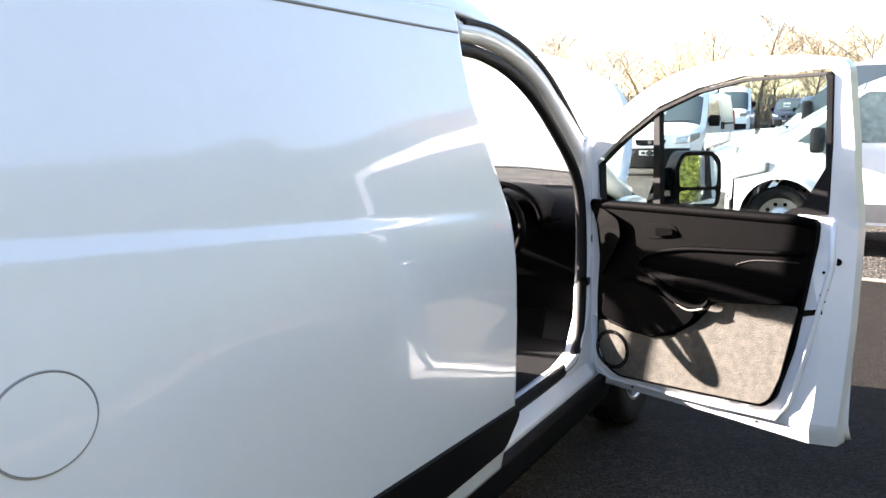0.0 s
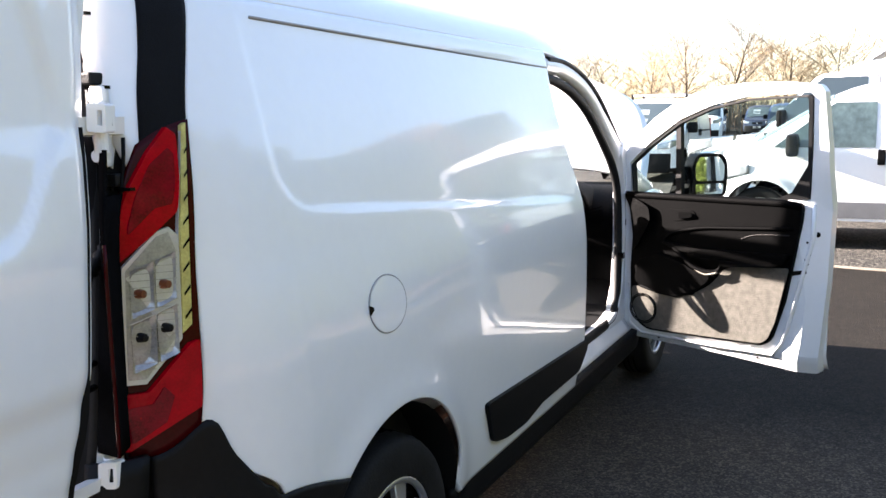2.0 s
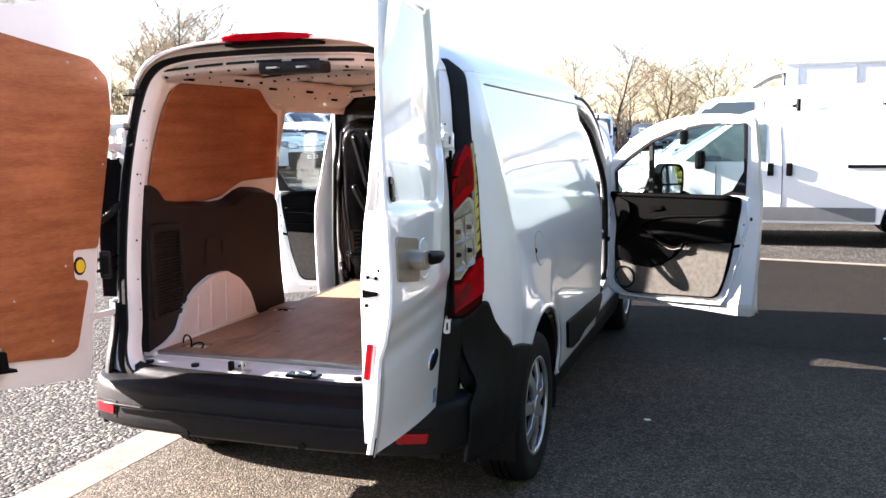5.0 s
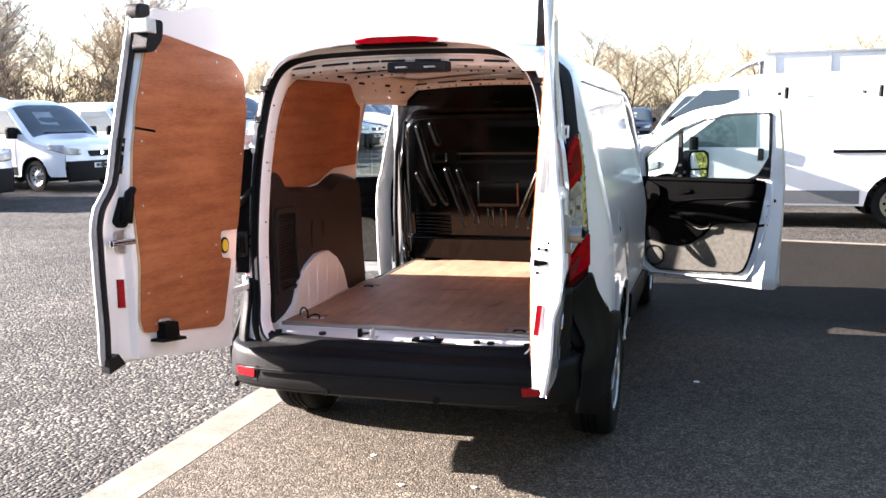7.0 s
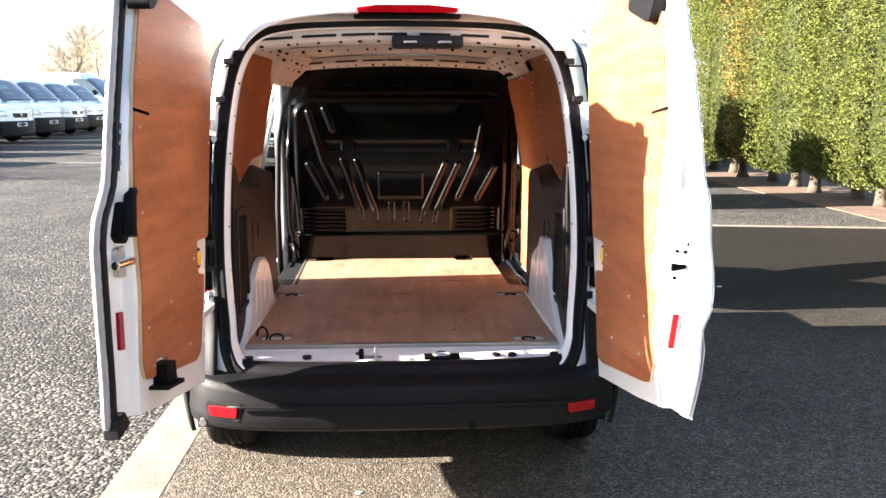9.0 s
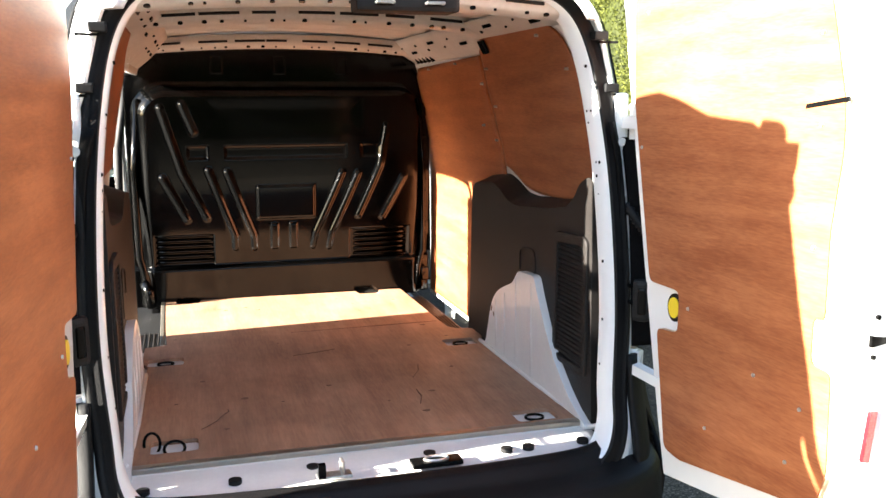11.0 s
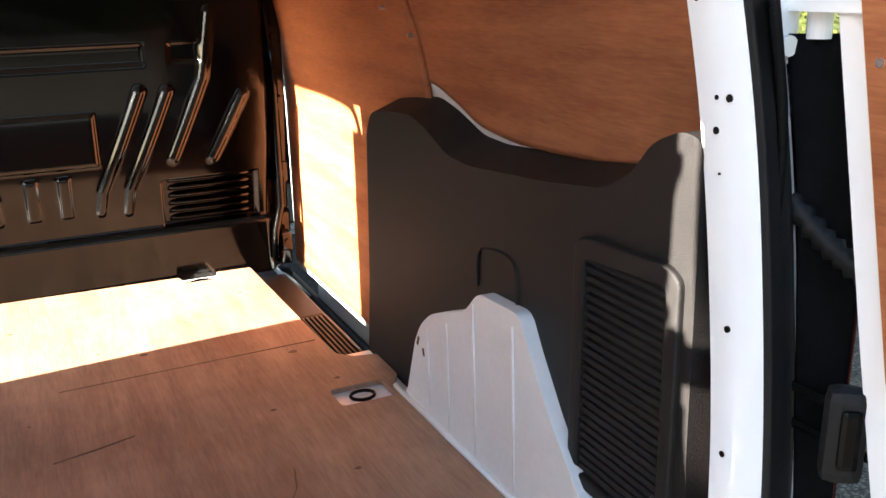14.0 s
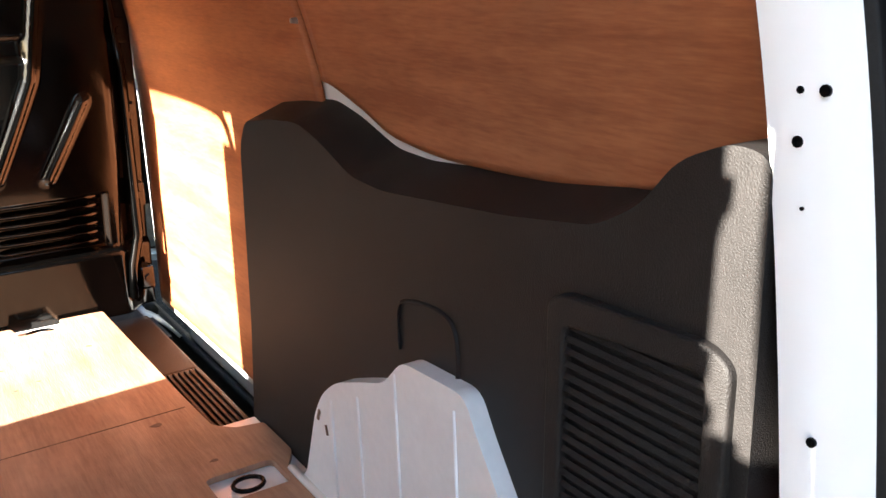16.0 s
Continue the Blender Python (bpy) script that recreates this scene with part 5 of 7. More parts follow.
for y, z in ((1.9, 1.62), (1.5, 1.63), (1.23, 1.55), (1.13, 1.47), (1.18, 1.35), (1.15, 1.60), (0.62, 1.68), (0.47, 1.58), (1.30, 1.40)):
    part("screw", cyl((IN_X(z) - 0.013, y, z), (IN_X(z) - 0.0245, y, z), 0.005, 0.004, 8), STEEL, van)
part("lining_notch", box((IN_X(1.675) - 0.022, 1.10, 1.672), (0.012, 0.05, 0.05), rot=(0, -28, 0), bevel=0.004), GLOSS_BLACK, van)
part("lining_notch", box((-IN_X(1.655) + 0.022, 1.36, 1.655), (0.012, 0.05, 0.05), rot=(0, 28, 0), bevel=0.004), INNER_WHITE, van)


def fn_side(sg):
    return lambda y, z, d: Vector((sg * d, y, z))


TRIM_LINE = [(1.395, 0.575), (1.365, 0.80), (1.345, 1.14), (1.315, 1.185), (1.21, 1.20), (1.11, 1.207), (1.04, 1.19), (0.945, 1.154), (0.86, 1.150), (0.60, 1.173), (0.47, 1.192), (0.415, 1.222), (0.375, 1.268), (0.322, 1.290), (0.286, 1.284), (0.279, 0.90), (0.262, 0.60)]
ARCH_LEFT = [(1.07, 0.605), (1.05, 0.66), (1.012, 0.74), (0.93, 0.815), (0.82, 0.867), (0.70, 0.865), (0.59, 0.83), (0.50, 0.772), (0.44, 0.672), (0.36, 0.635), (0.26, 0.615), (0.26, 0.60)]
ARCH_LINE = [(1.155, 0.605), (1.10, 0.63), (1.05, 0.766), (1.02, 0.81), (0.974, 0.845), (0.90, 0.875), (0.831, 0.900), (0.782, 0.949), (0.646, 0.957), (0.617, 0.909), (0.549, 0.815), (0.478, 0.738), (0.40, 0.68), (0.33, 0.64), (0.26, 0.615), (0.26, 0.60)]
for sg in (1, -1):
    f = fn_side(sg)
    flare = lambda y, z, d, sg=sg: Vector((sg * (d - 0.006 * smooth(0.6, 0.3, y) ), y + 0.0, z + (0.032 if d > 0.65 else 0) * smooth(1.05, 1.15, z) * smooth(0.37, 0.50, y)))
    trim = part("side_trim", plate([fillet(TRIM_LINE, 0.02, 4)], flare, 0.615, 0.697), TRIM, van, "dark brown-black grained plastic side trim", bevel=0.016)
    part("trim_ledge", plate([fillet([(1.345, 1.13), (1.315, 1.175), (1.11, 1.197), (1.04, 1.18), (0.945, 1.138), (0.86, 1.132), (0.60, 1.155), (0.47, 1.182), (0.415, 1.212), (0.375, 1.256), (0.315, 1.276), (0.29, 1.05), (1.34, 1.05)], 0.02, 3)], lambda y, z, d, sg=sg: Vector((sg * d, y, z + (0.027 if d > 0.66 else 0) * smooth(0.37, 0.50, y))), 0.64, 0.694), TRIM, trim, bevel=0.01)
    # air grille
    part("grille_frame", plate([fillet([(0.525, 0.735), (0.52, 1.108), (0.50, 1.12), (0.325, 1.128), (0.30, 1.115), (0.298, 0.735)], 0.02), fillet([(0.502, 0.755), (0.496, 1.088), (0.325, 1.10), (0.322, 0.755)], 0.012)[::-1]], f, 0.600, 0.622), TRIM, trim, "slatted air grille frame", bevel=0.004)
    for k in range(25):
        z = 0.764 + 0.0134 * k
        part("slat", box((sg * 0.6095, 0.411, z), (0.010, 0.178, 0.006), rot=(0, sg * 35, 0)), TRIM, trim)
    part("grille_back", box((sg * 0.6146, 0.411, 0.925), (0.002, 0.186, 0.35)), RUBBER, trim)
    # flat hand recess
    part("recess_rim", tube([Vector((sg * 0.6125, y, z)) for y, z in [p.to_2d() for p in spline([(0.826, 0.945, 0), (0.826, 1.002, 0), (0.796, 1.020, 0), (0.729, 1.027, 0), (0.697, 1.011, 0), (0.690, 0.949, 0), (0.690, 0.90, 0)], 6)]], 0.004, 6, flat=0.5), TRIM, trim, soft=True)
    arch = part("wheel_arch_box", plate([fillet(ARCH_LINE if sg > 0 else ARCH_LEFT, 0.02, 4)], f, 0.588, 0.70), INNER_WHITE, van, "white painted inner wheel arch", bevel=0.018)
    for y, z0, z1 in ((0.985, 0.64, 0.81), (0.90, 0.63, 0.85), (0.795, 0.63, 0.925), (0.66, 0.63, 0.93)) if sg > 0 else ((0.93, 0.64, 0.78), (0.80, 0.63, 0.84), (0.68, 0.63, 0.84), (0.58, 0.63, 0.79)):
        part("arch_rib", tube([(sg * 0.589, y, z0), (sg * 0.587, y, (z0 + z1) / 2), (sg * 0.589, y + 0.006, z1)], 0.004, 6, flat=0.6), INNER_WHITE, arch, soft=True)
    if sg < 0:
        part("sealant_bead", tube([(sg * 0.583, 1.06, 0.622), (sg * 0.586, 0.6, 0.622), (sg * 0.60, 0.30, 0.62)], 0.007, 6), INNER_WHITE, arch, soft=True)
        continue
    part("sealant_bead", tube([(sg * 0.583, 1.15, 0.622), (sg * 0.584, 0.9, 0.621), (sg * 0.586, 0.6, 0.622), (sg * 0.60, 0.30, 0.62)], 0.007, 6), INNER_WHITE, arch, soft=True)
part("scuff", box((0.5872, 1.035, 0.768), (0.002, 0.006, 0.020), rot=(24, 0, 0)), SCUFF, van)
part("scuff", box((0.5872, 1.010, 0.752), (0.002, 0.005, 0.016), rot=(-15, 0, 0)), SCUFF, van)
IN_EDGE = table([(0.655, 0.594), (0.75, 0.605), (0.97, 0.619), (1.25, 0.612), (1.48, 0.590), (1.63, 0.551)])
for y, z, r in ((0.30, 1.466, 0.0035), (0.277, 1.467, 0.0035), (0.297, 1.436, 0.0035), (0.268, 1.334, 0.0035), (0.249, 1.335, 0.0055), (0.268, 1.298, 0.0055), (0.261, 1.251, 0.002), (0.237, 1.075, 0.005), (0.229, 0.92, 0.005), (0.222, 0.80, 0.004), (0.26, 1.58, 0.005)):
    for sg in (1, -1):
        part("fixing_hole", cyl((sg * (IN_EDGE(z) + 0.004), y, z), (sg * (IN_EDGE(z) - 0.0008), y, z), r * 0.8, seg=10), GLOSS_BLACK, van)

# floor
RINGS = [(0.51, 1.16), (-0.525, 1.20), (0.485, 0.37), (-0.49, 0.42)]
floor_line = [(-0.60, 0.305), (0.60, 0.305), (0.585, 0.45), (0.582, 1.16), (0.612, 1.21), (0.612, 1.335), (0.56, 1.345), (0.528, 1.38), (0.522, 1.54), (0.512, 2.12), (0.41, 2.125), (0.40, 2.06), (0.31, 2.065), (0.30, 2.125), (-0.39, 2.145), (-0.40, 2.085), (-0.49, 2.09), (-0.50, 2.15), (-0.545, 2.155), (-0.525, 1.42), (-0.60, 1.40), (-0.60, 1.20), (-0.582, 1.16), (-0.585, 0.45)]
cut = [fillet([(x - 0.060, y - 0.042), (x + 0.060, y - 0.042), (x + 0.060, y + 0.042), (x - 0.060, y + 0.042)], 0.014)[::-1] for x, y in RINGS]
ply_floor = part("floor_plywood", plate([fillet(floor_line, 0.008, 2), *cut], lambda u, v, d: Vector((u, v, d)), 0.606, 0.618), FLOOR_PLY, van, "bare brown plywood load floor with tie-down cutouts", bevel=0.0015)
part("floor_joint", box((0.22, 1.473, 0.6183), (0.58, 0.0018, 0.0012), rot=(0, 0, 1.5)), SCUFF, ply_floor)
part("floor_edge_strip", box((0, 0.30, 0.612), (1.20, 0.028, 0.016), bevel=0.004), ALUMINIUM, van, "aluminium floor edge strip")
part("load_floor", box((0, 0.84, 0.595), (1.30, 1.10, 0.018)), INNER_WHITE, van)
part("load_floor", box((0, 1.79, 0.592), (1.02, 0.82, 0.018)), INNER_WHITE, van)
for sg in (1, -1):
    part("step_side", box((sg * 0.513, 1.76, 0.575), (0.012, 0.80, 0.05)), TRIM, van)
for x, y in RINGS:
    part("tie_down_ring", tube([(x + 0.026 * math.cos(a), y + 0.022 * math.sin(a), 0.611 + 0.012 * math.sin(a) * (x < -0.48 and y < 1)) for a in (k * math.pi / 8 for k in range(16))], 0.004, 6, closed=True), GLOSS_BLACK, van, "black steel tie-down ring", soft=True)
part("tie_down_ring", tube([(-0.545 + 0.02 * math.cos(a), 0.43, 0.625 + 0.03 * math.sin(a)) for a in (k * math.pi / 8 for k in range(16))], 0.004, 6, closed=True), GLOSS_BLACK, van, "raised black tie-down ring", soft=True)
for x, y in ((0.355, 2.07), (-0.445, 2.095)):
    part("tie_down_ring", tube([(x + 0.03 * math.cos(a), y + 0.02 * math.sin(a), 0.613) for a in (k * math.pi / 8 for k in range(16))], 0.004, 6, closed=True), GLOSS_BLACK, van, "black steel tie-down ring", soft=True)
marks = random.Random(5)
for _ in range(26):
    x, y, r = marks.uniform(-0.5, 0.5), marks.uniform(0.4, 2.0), marks.uniform(0.003, 0.008)
    a = marks.uniform(0, 3)
    part("knot", plate([[(x + r * (1.9 if k % 2 else 1.2) * math.cos(a + k * 0.9), y + r * math.sin(a + k * 0.9)) for k in range(7)]], lambda u, v, d: Vector((u, v, d)), 0.6181, 0.6186), SCUFF, ply_floor)
for (x0, y0), (x1, y1) in (((-0.42, 0.52), (-0.36, 0.62)), ((-0.36, 0.62), (-0.345, 0.66)), ((0.24, 0.80), (0.29, 0.93)), ((0.20, 0.55), (0.22, 0.68)), ((-0.10, 1.15), (0.05, 1.19))):
    part("scratch", tube([(x0, y0, 0.618), ((x0 + x1) / 2 + 0.01, (y0 + y1) / 2, 0.6185), (x1, y1, 0.618)], 0.0022, 4, flat=0.4), SCUFF, ply_floor)
# ribbed steps at both doorways
for sg, x0, x1, y0, y1 in ((1, 0.53, 0.63, 1.38, 1.76), (-1, 0.55, 0.68, 1.42, 1.80)):
    st = part("step_tread", box((sg * (x0 + x1) / 2, (y0 + y1) / 2, 0.553), (x1 - x0, y1 - y0, 0.03), bevel=0.004), TRIM, van, "ribbed dark plastic step tread")
    n = 7
    for k in range(n):
        part("tread_rib", box((sg * lerp(x0 + 0.012, x1 - 0.012, k / (n - 1)), (y0 + y1) / 2, 0.570), (0.006, y1 - y0 - 0.03, 0.008), bevel=0.002), TRIM, st)
    part("step_well", box((sg * (x0 + x1) / 2, (y1 + 2.16) / 2, 0.558), (x1 - x0, 2.16 - y1, 0.02), bevel=0.006), TRIM if sg > 0 else RUBBER, van)
part("step_strip", box((-0.546, 1.78, 0.613), (0.016, 0.74, 0.014), rot=(0, 0, 0.8), bevel=0.003), ALUMINIUM, van, "aluminium edge strip")

# bulkhead
RIBS = [(-0.52, 1.46, -0.44, 1.18), (-0.44, 1.18, -0.346, 0.987), (-0.431, 1.476, -0.388, 1.361), (-0.524, 1.167, -0.429, 0.984), (-0.334, 1.194, -0.23, 0.90), (-0.23, 0.90, -0.23, 0.845), (-0.255, 1.185, -0.15, 0.90), (-0.15, 0.90, -0.147, 0.842), (0.245, 1.17, 0.125, 0.90), (0.125, 0.90, 0.113, 0.838), (0.318, 1.166, 0.198, 0.90), (0.198, 0.90, 0.186, 0.831), (0.454, 1.378, 0.42, 1.20), (0.42, 1.20, 0.319, 0.976), (0.525, 1.144, 0.43, 0.968)]


def seg_dist(x, z, a, b, c, d):
    px, pz, vx, vz = x - a, z - b, c - a, d - b
    f = max(0.0, min(1.0, (px * vx + pz * vz) / (vx * vx + vz * vz)))
    return math.hypot(px - f * vx, pz - f * vz)


def rbox(x, z, x0, z0, x1, z1):
    """Distance inside a box."""
    return min(x - x0, x1 - x, z - z0, z1 - z)


def bulk_y(x, z):
    y = 2.215 - 0.068 * smooth(0.62, 1.16, z)
    edge = min(0.625 - abs(x), 1.555 - z)
    corner = math.hypot(max(0, abs(x) - 0.50), max(0, z - 1.43))
    edge = min(edge, 0.125 - corner) if abs(x) > 0.50 and z > 1.43 else edge
    y -= 0.05 * smooth(-0.015, 0.045, edge)
    if edge > 0:
        r = min(seg_dist(x, z, *q) for q in RIBS)
        y -= 0.012 * (1 - smooth(0.002, 0.019, r))
        y += 0.008 * smooth(0.0, 0.012, rbox(x, z, -0.265, 1.238, 0.27, 1.30)) + 0.008 * smooth(0.0, 0.012, rbox(x, z, -0.42, 1.24, -0.33, 1.30)) + 0.008 * smooth(0.0, 0.012, rbox(x, z, 0.33, 1.24, 0.42, 1.30))
        y -= 0.012 * smooth(0.0, 0.012, rbox(x, z, -0.136, 0.97, 0.125, 1.125))
        for q in (-0.058, 0.025):
            y -= 0.011 * smooth(0.0, 0.009, rbox(x, z, q - 0.02, 0.83, q + 0.02, 0.955))
        y += 0.002 * smooth(0.0, 0.08, rbox(x, z, -0.36, 1.33, 0.36, 1.52))
    y -= 0.025 * smooth(0.775, 0.755, z)
    for x0, x1 in ((-0.575, -0.32), (0.285, 0.555)):
        if x0 < x < x1 and 0.772 < z < 0.91:
            y += 0.018
    return y


bulk = part("bulkhead", grid(lambda s, t: Vector((lerp(-0.665, 0.665, s), bulk_y(lerp(-0.665, 0.665, s), lerp(0.59, 1.74, t)), lerp(0.59, 1.74, t))), 266, 230), BULK, van, "black painted pressed-steel bulkhead", soft=True, thick=0.004)
for xc in (-0.4475, 0.42):
    for k in range(6):
        z = 0.782 + 0.0235 * k
        part("louvre", grid(lambda s, t, xc=xc, z=z: Vector((xc + lerp(-0.125, 0.132, s), 2.185 - 0.068 * smooth(0.62, 1.16, z) - 0.022 * math.sin(t * 2.6) * min(1, 10 * min(s, 1 - s)), z + 0.018 * t)), 16, 6), BULK, bulk, soft=True)
for x in (-0.281, -0.012, 0.261):
    part("beam_slot", plate([fillet([(x - 0.028, 1.60), (x + 0.028, 1.60), (x + 0.028, 1.685), (x - 0.028, 1.685)], 0.01), fillet([(x - 0.018, 1.61), (x + 0.018, 1.61), (x + 0.018, 1.675), (x - 0.018, 1.675)], 0.008)[::-1]], lambda u, v, d: Vector((u, 2.155 + d, v)), -0.012, 0.0), BULK, bulk, bevel=0.003)
for z in (0.68, 0.90, 1.10, 1.30, 1.45):
    part("bulkhead_bracket", box((0.635, 2.15, z), (0.035, 0.05, 0.06), bevel=0.006), BULK, bulk)
    part("bracket_bolt", cyl((0.637, 2.13, z), (0.637, 2.118, z), 0.010, seg=6), BULK, bulk)
part("bulkhead_flange", tube([(0.60, 2.14, 0.63), (0.605, 2.13, 0.72), (0.625, 2.125, 0.80), (0.63, 2.13, 1.2), (0.61, 2.14, 1.5)], 0.012, 6), BULK, bulk, soft=True)
part("bulkhead_flange", tube([(-0.60, 2.14, 0.62), (-0.61, 2.12, 0.72), (-0.635, 2.12, 0.82), (-0.64, 2.13, 1.2), (-0.61, 2.14, 1.5)], 0.016, 6), BULK, bulk, soft=True)
part("bulkhead_stub", tube([(-0.60, 2.10, 0.61), (-0.602, 2.085, 0.67), (-0.625, 2.11, 0.72)], 0.02, 8), BULK, bulk, soft=True)

# inner roof
part("roof_lining", grid(lambda s, t: Vector((lerp(-0.535, 0.535, t), lerp(0.28, 2.24, s), 1.748 + 0.035 * (1 - (2 * t - 1) ** 2) + 0.007 * math.tanh(4 * math.cos(lerp(0.28, 2.24, s) * 26)))), 90, 24), ROOF_WHITE, van, "white pressed-steel inner roof", soft=True, thick=0.004)
for y, d, zc in ((0.36, 0.13, 1.722), (1.06, 0.09, 1.735), (2.06, 0.10, 1.708)):
    beam = part("roof_beam", grid(lambda s, t, y=y, d=d, zc=zc: Vector((lerp(-0.57, 0.57, s), y + (t - 0.5) * d, zc + 0.028 * (1 - (2 * s - 1) ** 2) - 0.022 * math.sin(t * math.pi) ** 0.5 + (0.03 if t < 0.01 or t > 0.99 else 0))), 40, 14), ROOF_WHITE, van, soft=True, thick=0.006)
    rr = random.Random(int(y * 100))
    for e in (-1, 1):
        for k in range(7):
            x0 = lerp(-0.50, 0.36, k / 6) + rr.uniform(-0.01, 0.01)
            x1 = x0 + rr.uniform(0.07, 0.125)
            part("beam_gap", tube([(x, y + e * (d * 0.5 + 0.004), zc + 0.028 * (1 - (x / 0.57) ** 2) + 0.003) for x in (x0, (x0 + x1) / 2, x1)], 0.006, 6, flat=0.7), RUBBER, beam)
    for k in range(16):
        x = lerp(-0.48, 0.48, (k + rr.uniform(-0.3, 0.3)) / 15)
        zz = zc + 0.028 * (1 - (x / 0.57) ** 2) - 0.0205
        part("beam_hole", cyl((x, y - d * 0.36, zz + 0.012), (x, y - d * 0.36 - 0.004, zz - 0.003), rr.choice((0.004, 0.006, 0.008)), seg=8), GLOSS_BLACK, beam)
for sg in (1, -1):
    def rail_low(y, sg=sg):
        return 1.70 - (0.05 * smooth(1.12, 1.2, y) if sg > 0 else 0.09 * smooth(1.1, 1.4, y))
    rail = part("roof_rail", grid(lambda s, t, sg=sg: Vector((sg * lerp(IN_X(rail_low(lerp(0.32, 2.12, s))) + 0.002, 0.475, t), lerp(0.32, 2.12, s), lerp(rail_low(lerp(0.32, 2.12, s)), 1.744, t) - 0.008 * math.sin(t * math.pi))), 60, 8), ROOF_WHITE, van, soft=True, thick=0.006, offset=0)
    rr = random.Random(3)
    for k in range(14):
        y, t = lerp(0.5, 2.0, k / 13), 0.55 + 0.2 * (k % 2)
        p = Vector((sg * lerp(IN_X(rail_low(y)) + 0.002, 0.475, t), y, lerp(rail_low(y), 1.744, t) - 0.008 * math.sin(t * math.pi)))
        nn = Vector((-sg * 0.56, 0, -0.83))
        if k % 3 == 0:
            part("rail_slot", box(p + nn * 0.006, (0.006, 0.07, 0.012), rot=(0, sg * -34, 0), bevel=0.002), GLOSS_BLACK, rail)
        else:
            part("rail_hole", cyl(p, p + nn * 0.008, rr.choice((0.004, 0.006)), seg=8), GLOSS_BLACK, rail)
    for k in range(5):
        y = 1.78 + 0.06 * k
        part("rail_slot", box((sg * 0.575, y, 1.668), (0.012, 0.016, 0.045), rot=(0, sg * -34, 0), bevel=0.002), GLOSS_BLACK, rail)

# ---- cab ----
DASH = [(3.52, 0.60), (3.47, 0.75), (3.46, 0.90), (3.50, 0.98), (3.60, 1.035), (3.75, 1.065), (3.95, 1.06), (4.06, 1.03), (4.06, 0.60)]
part("dashboard", grid(lambda s, t: Vector((lerp(-0.70, 0.70, s), *[p for p in spline([(a, b, 0) for a, b in DASH], 4)[int(round(t * 32))].to_2d()])), 12, 32), DOOR_TRIM, van, "black plastic dashboard", soft=True)
part("instrument_hood", grid(lambda s, t: Vector((0.36 + 0.20 * math.cos(math.pi * s), lerp(3.42, 3.72, t), 0.97 + (0.145 - 0.03 * t) * math.sin(math.pi * s))), 20, 8), DOOR_TRIM, van, soft=True, thick=0.02)
wheel_c, tilt = Vector((0.36, 3.28, 0.93)), radians(28)
def on_wheel(a, r):
    return wheel_c + Vector((r * math.cos(a), r * math.sin(a) * math.sin(tilt), r * math.sin(a) * math.cos(tilt)))
steer = part("steering_wheel", tube([on_wheel(k * math.pi / 18, 0.185) for k in range(36)], 0.016, 8, closed=True), DOOR_TRIM, van, "black steering wheel", soft=True)
for a in (0.1, math.pi - 0.1, -math.pi / 2):
    part("wheel_spoke", tube([on_wheel(a, 0.05), on_wheel(a, 0.18)], 0.016, 6), DOOR_TRIM, steer, soft=True)
part("wheel_hub", cyl(wheel_c + Vector((0, 0.03, -0.01)), wheel_c + Vector((0, -0.02, 0.01)), 0.07, 0.06, 20), DOOR_TRIM, steer, bevel=0.01)
for k in range(4):
    part("vent_vane", box((0.585, 3.455, 0.915 + 0.018 * k), (0.13, 0.02, 0.006), rot=(0, -18, 0)), GLOSS_BLACK, van)
part("cab_floor", box((0, 2.95, 0.43), (1.44, 1.35, 0.03)), RUBBER, van)
for x in (0.38, -0.38):
    seat = part("seat", box((x, 2.80, 0.66), (0.52, 0.52, 0.18), bevel=0.06), DOOR_TRIM, van, "black cloth seat")
    part("seat_base", box((x, 2.78, 0.52), (0.48, 0.50, 0.16), bevel=0.03), DOOR_TRIM, seat)
    part("backrest", box((x, 2.48, 1.02), (0.50, 0.16, 0.66), rot=(14, 0, 0), bevel=0.06), DOOR_TRIM, seat)
part("sun_visor", box((0.38, 3.06, 1.655), (0.40, 0.14, 0.02), rot=(-28, 0, 0), bevel=0.008), DUCT, van)
part("cab_headlining", grid(lambda s, t: Vector((lerp(-0.60, 0.60, s), lerp(2.24, 3.0, t), 1.74 - 0.05 * t * t)), 8, 6), DUCT, van, soft=True, thick=0.01)

# ---- front doors ----
F_OUT = [(-0.016, 1.245), (0.08, 1.352), (0.175, 1.43), (0.28, 1.492), (0.384, 1.534), (0.5, 1.562), (0.648, 1.577), (0.85, 1.573), (0.968, 1.558), (0.990, 1.53), (1.008, 1.3), (1.012, 1.033), (1.004, 0.7), (0.990, 0.464), (0.978, 0.294), (0.557, 0.316), (0.012, 0.326), (-0.01, 0.45), (-0.016, 0.8)]
F_WIN = [(0.025, 1.212), (0.15, 1.315), (0.318, 1.422), (0.48, 1.483), (0.65, 1.517), (0.935, 1.527), (0.95, 1.51), (0.948, 1.3), (0.936, 1.072), (0.5, 1.05), (0.033, 1.05)]
F_TRIM = [(0.012, 1.05), (0.30, 1.053), (0.60, 1.053), (0.918, 1.058), (0.915, 0.98), (0.90, 0.88), (0.855, 0.62), (0.80, 0.44), (0.765, 0.405), (0.45, 0.392), (0.16, 0.383), (0.10, 0.41), (0.055, 0.50), (0.052, 0.70), (0.062, 0.85), (0.045, 0.98)]
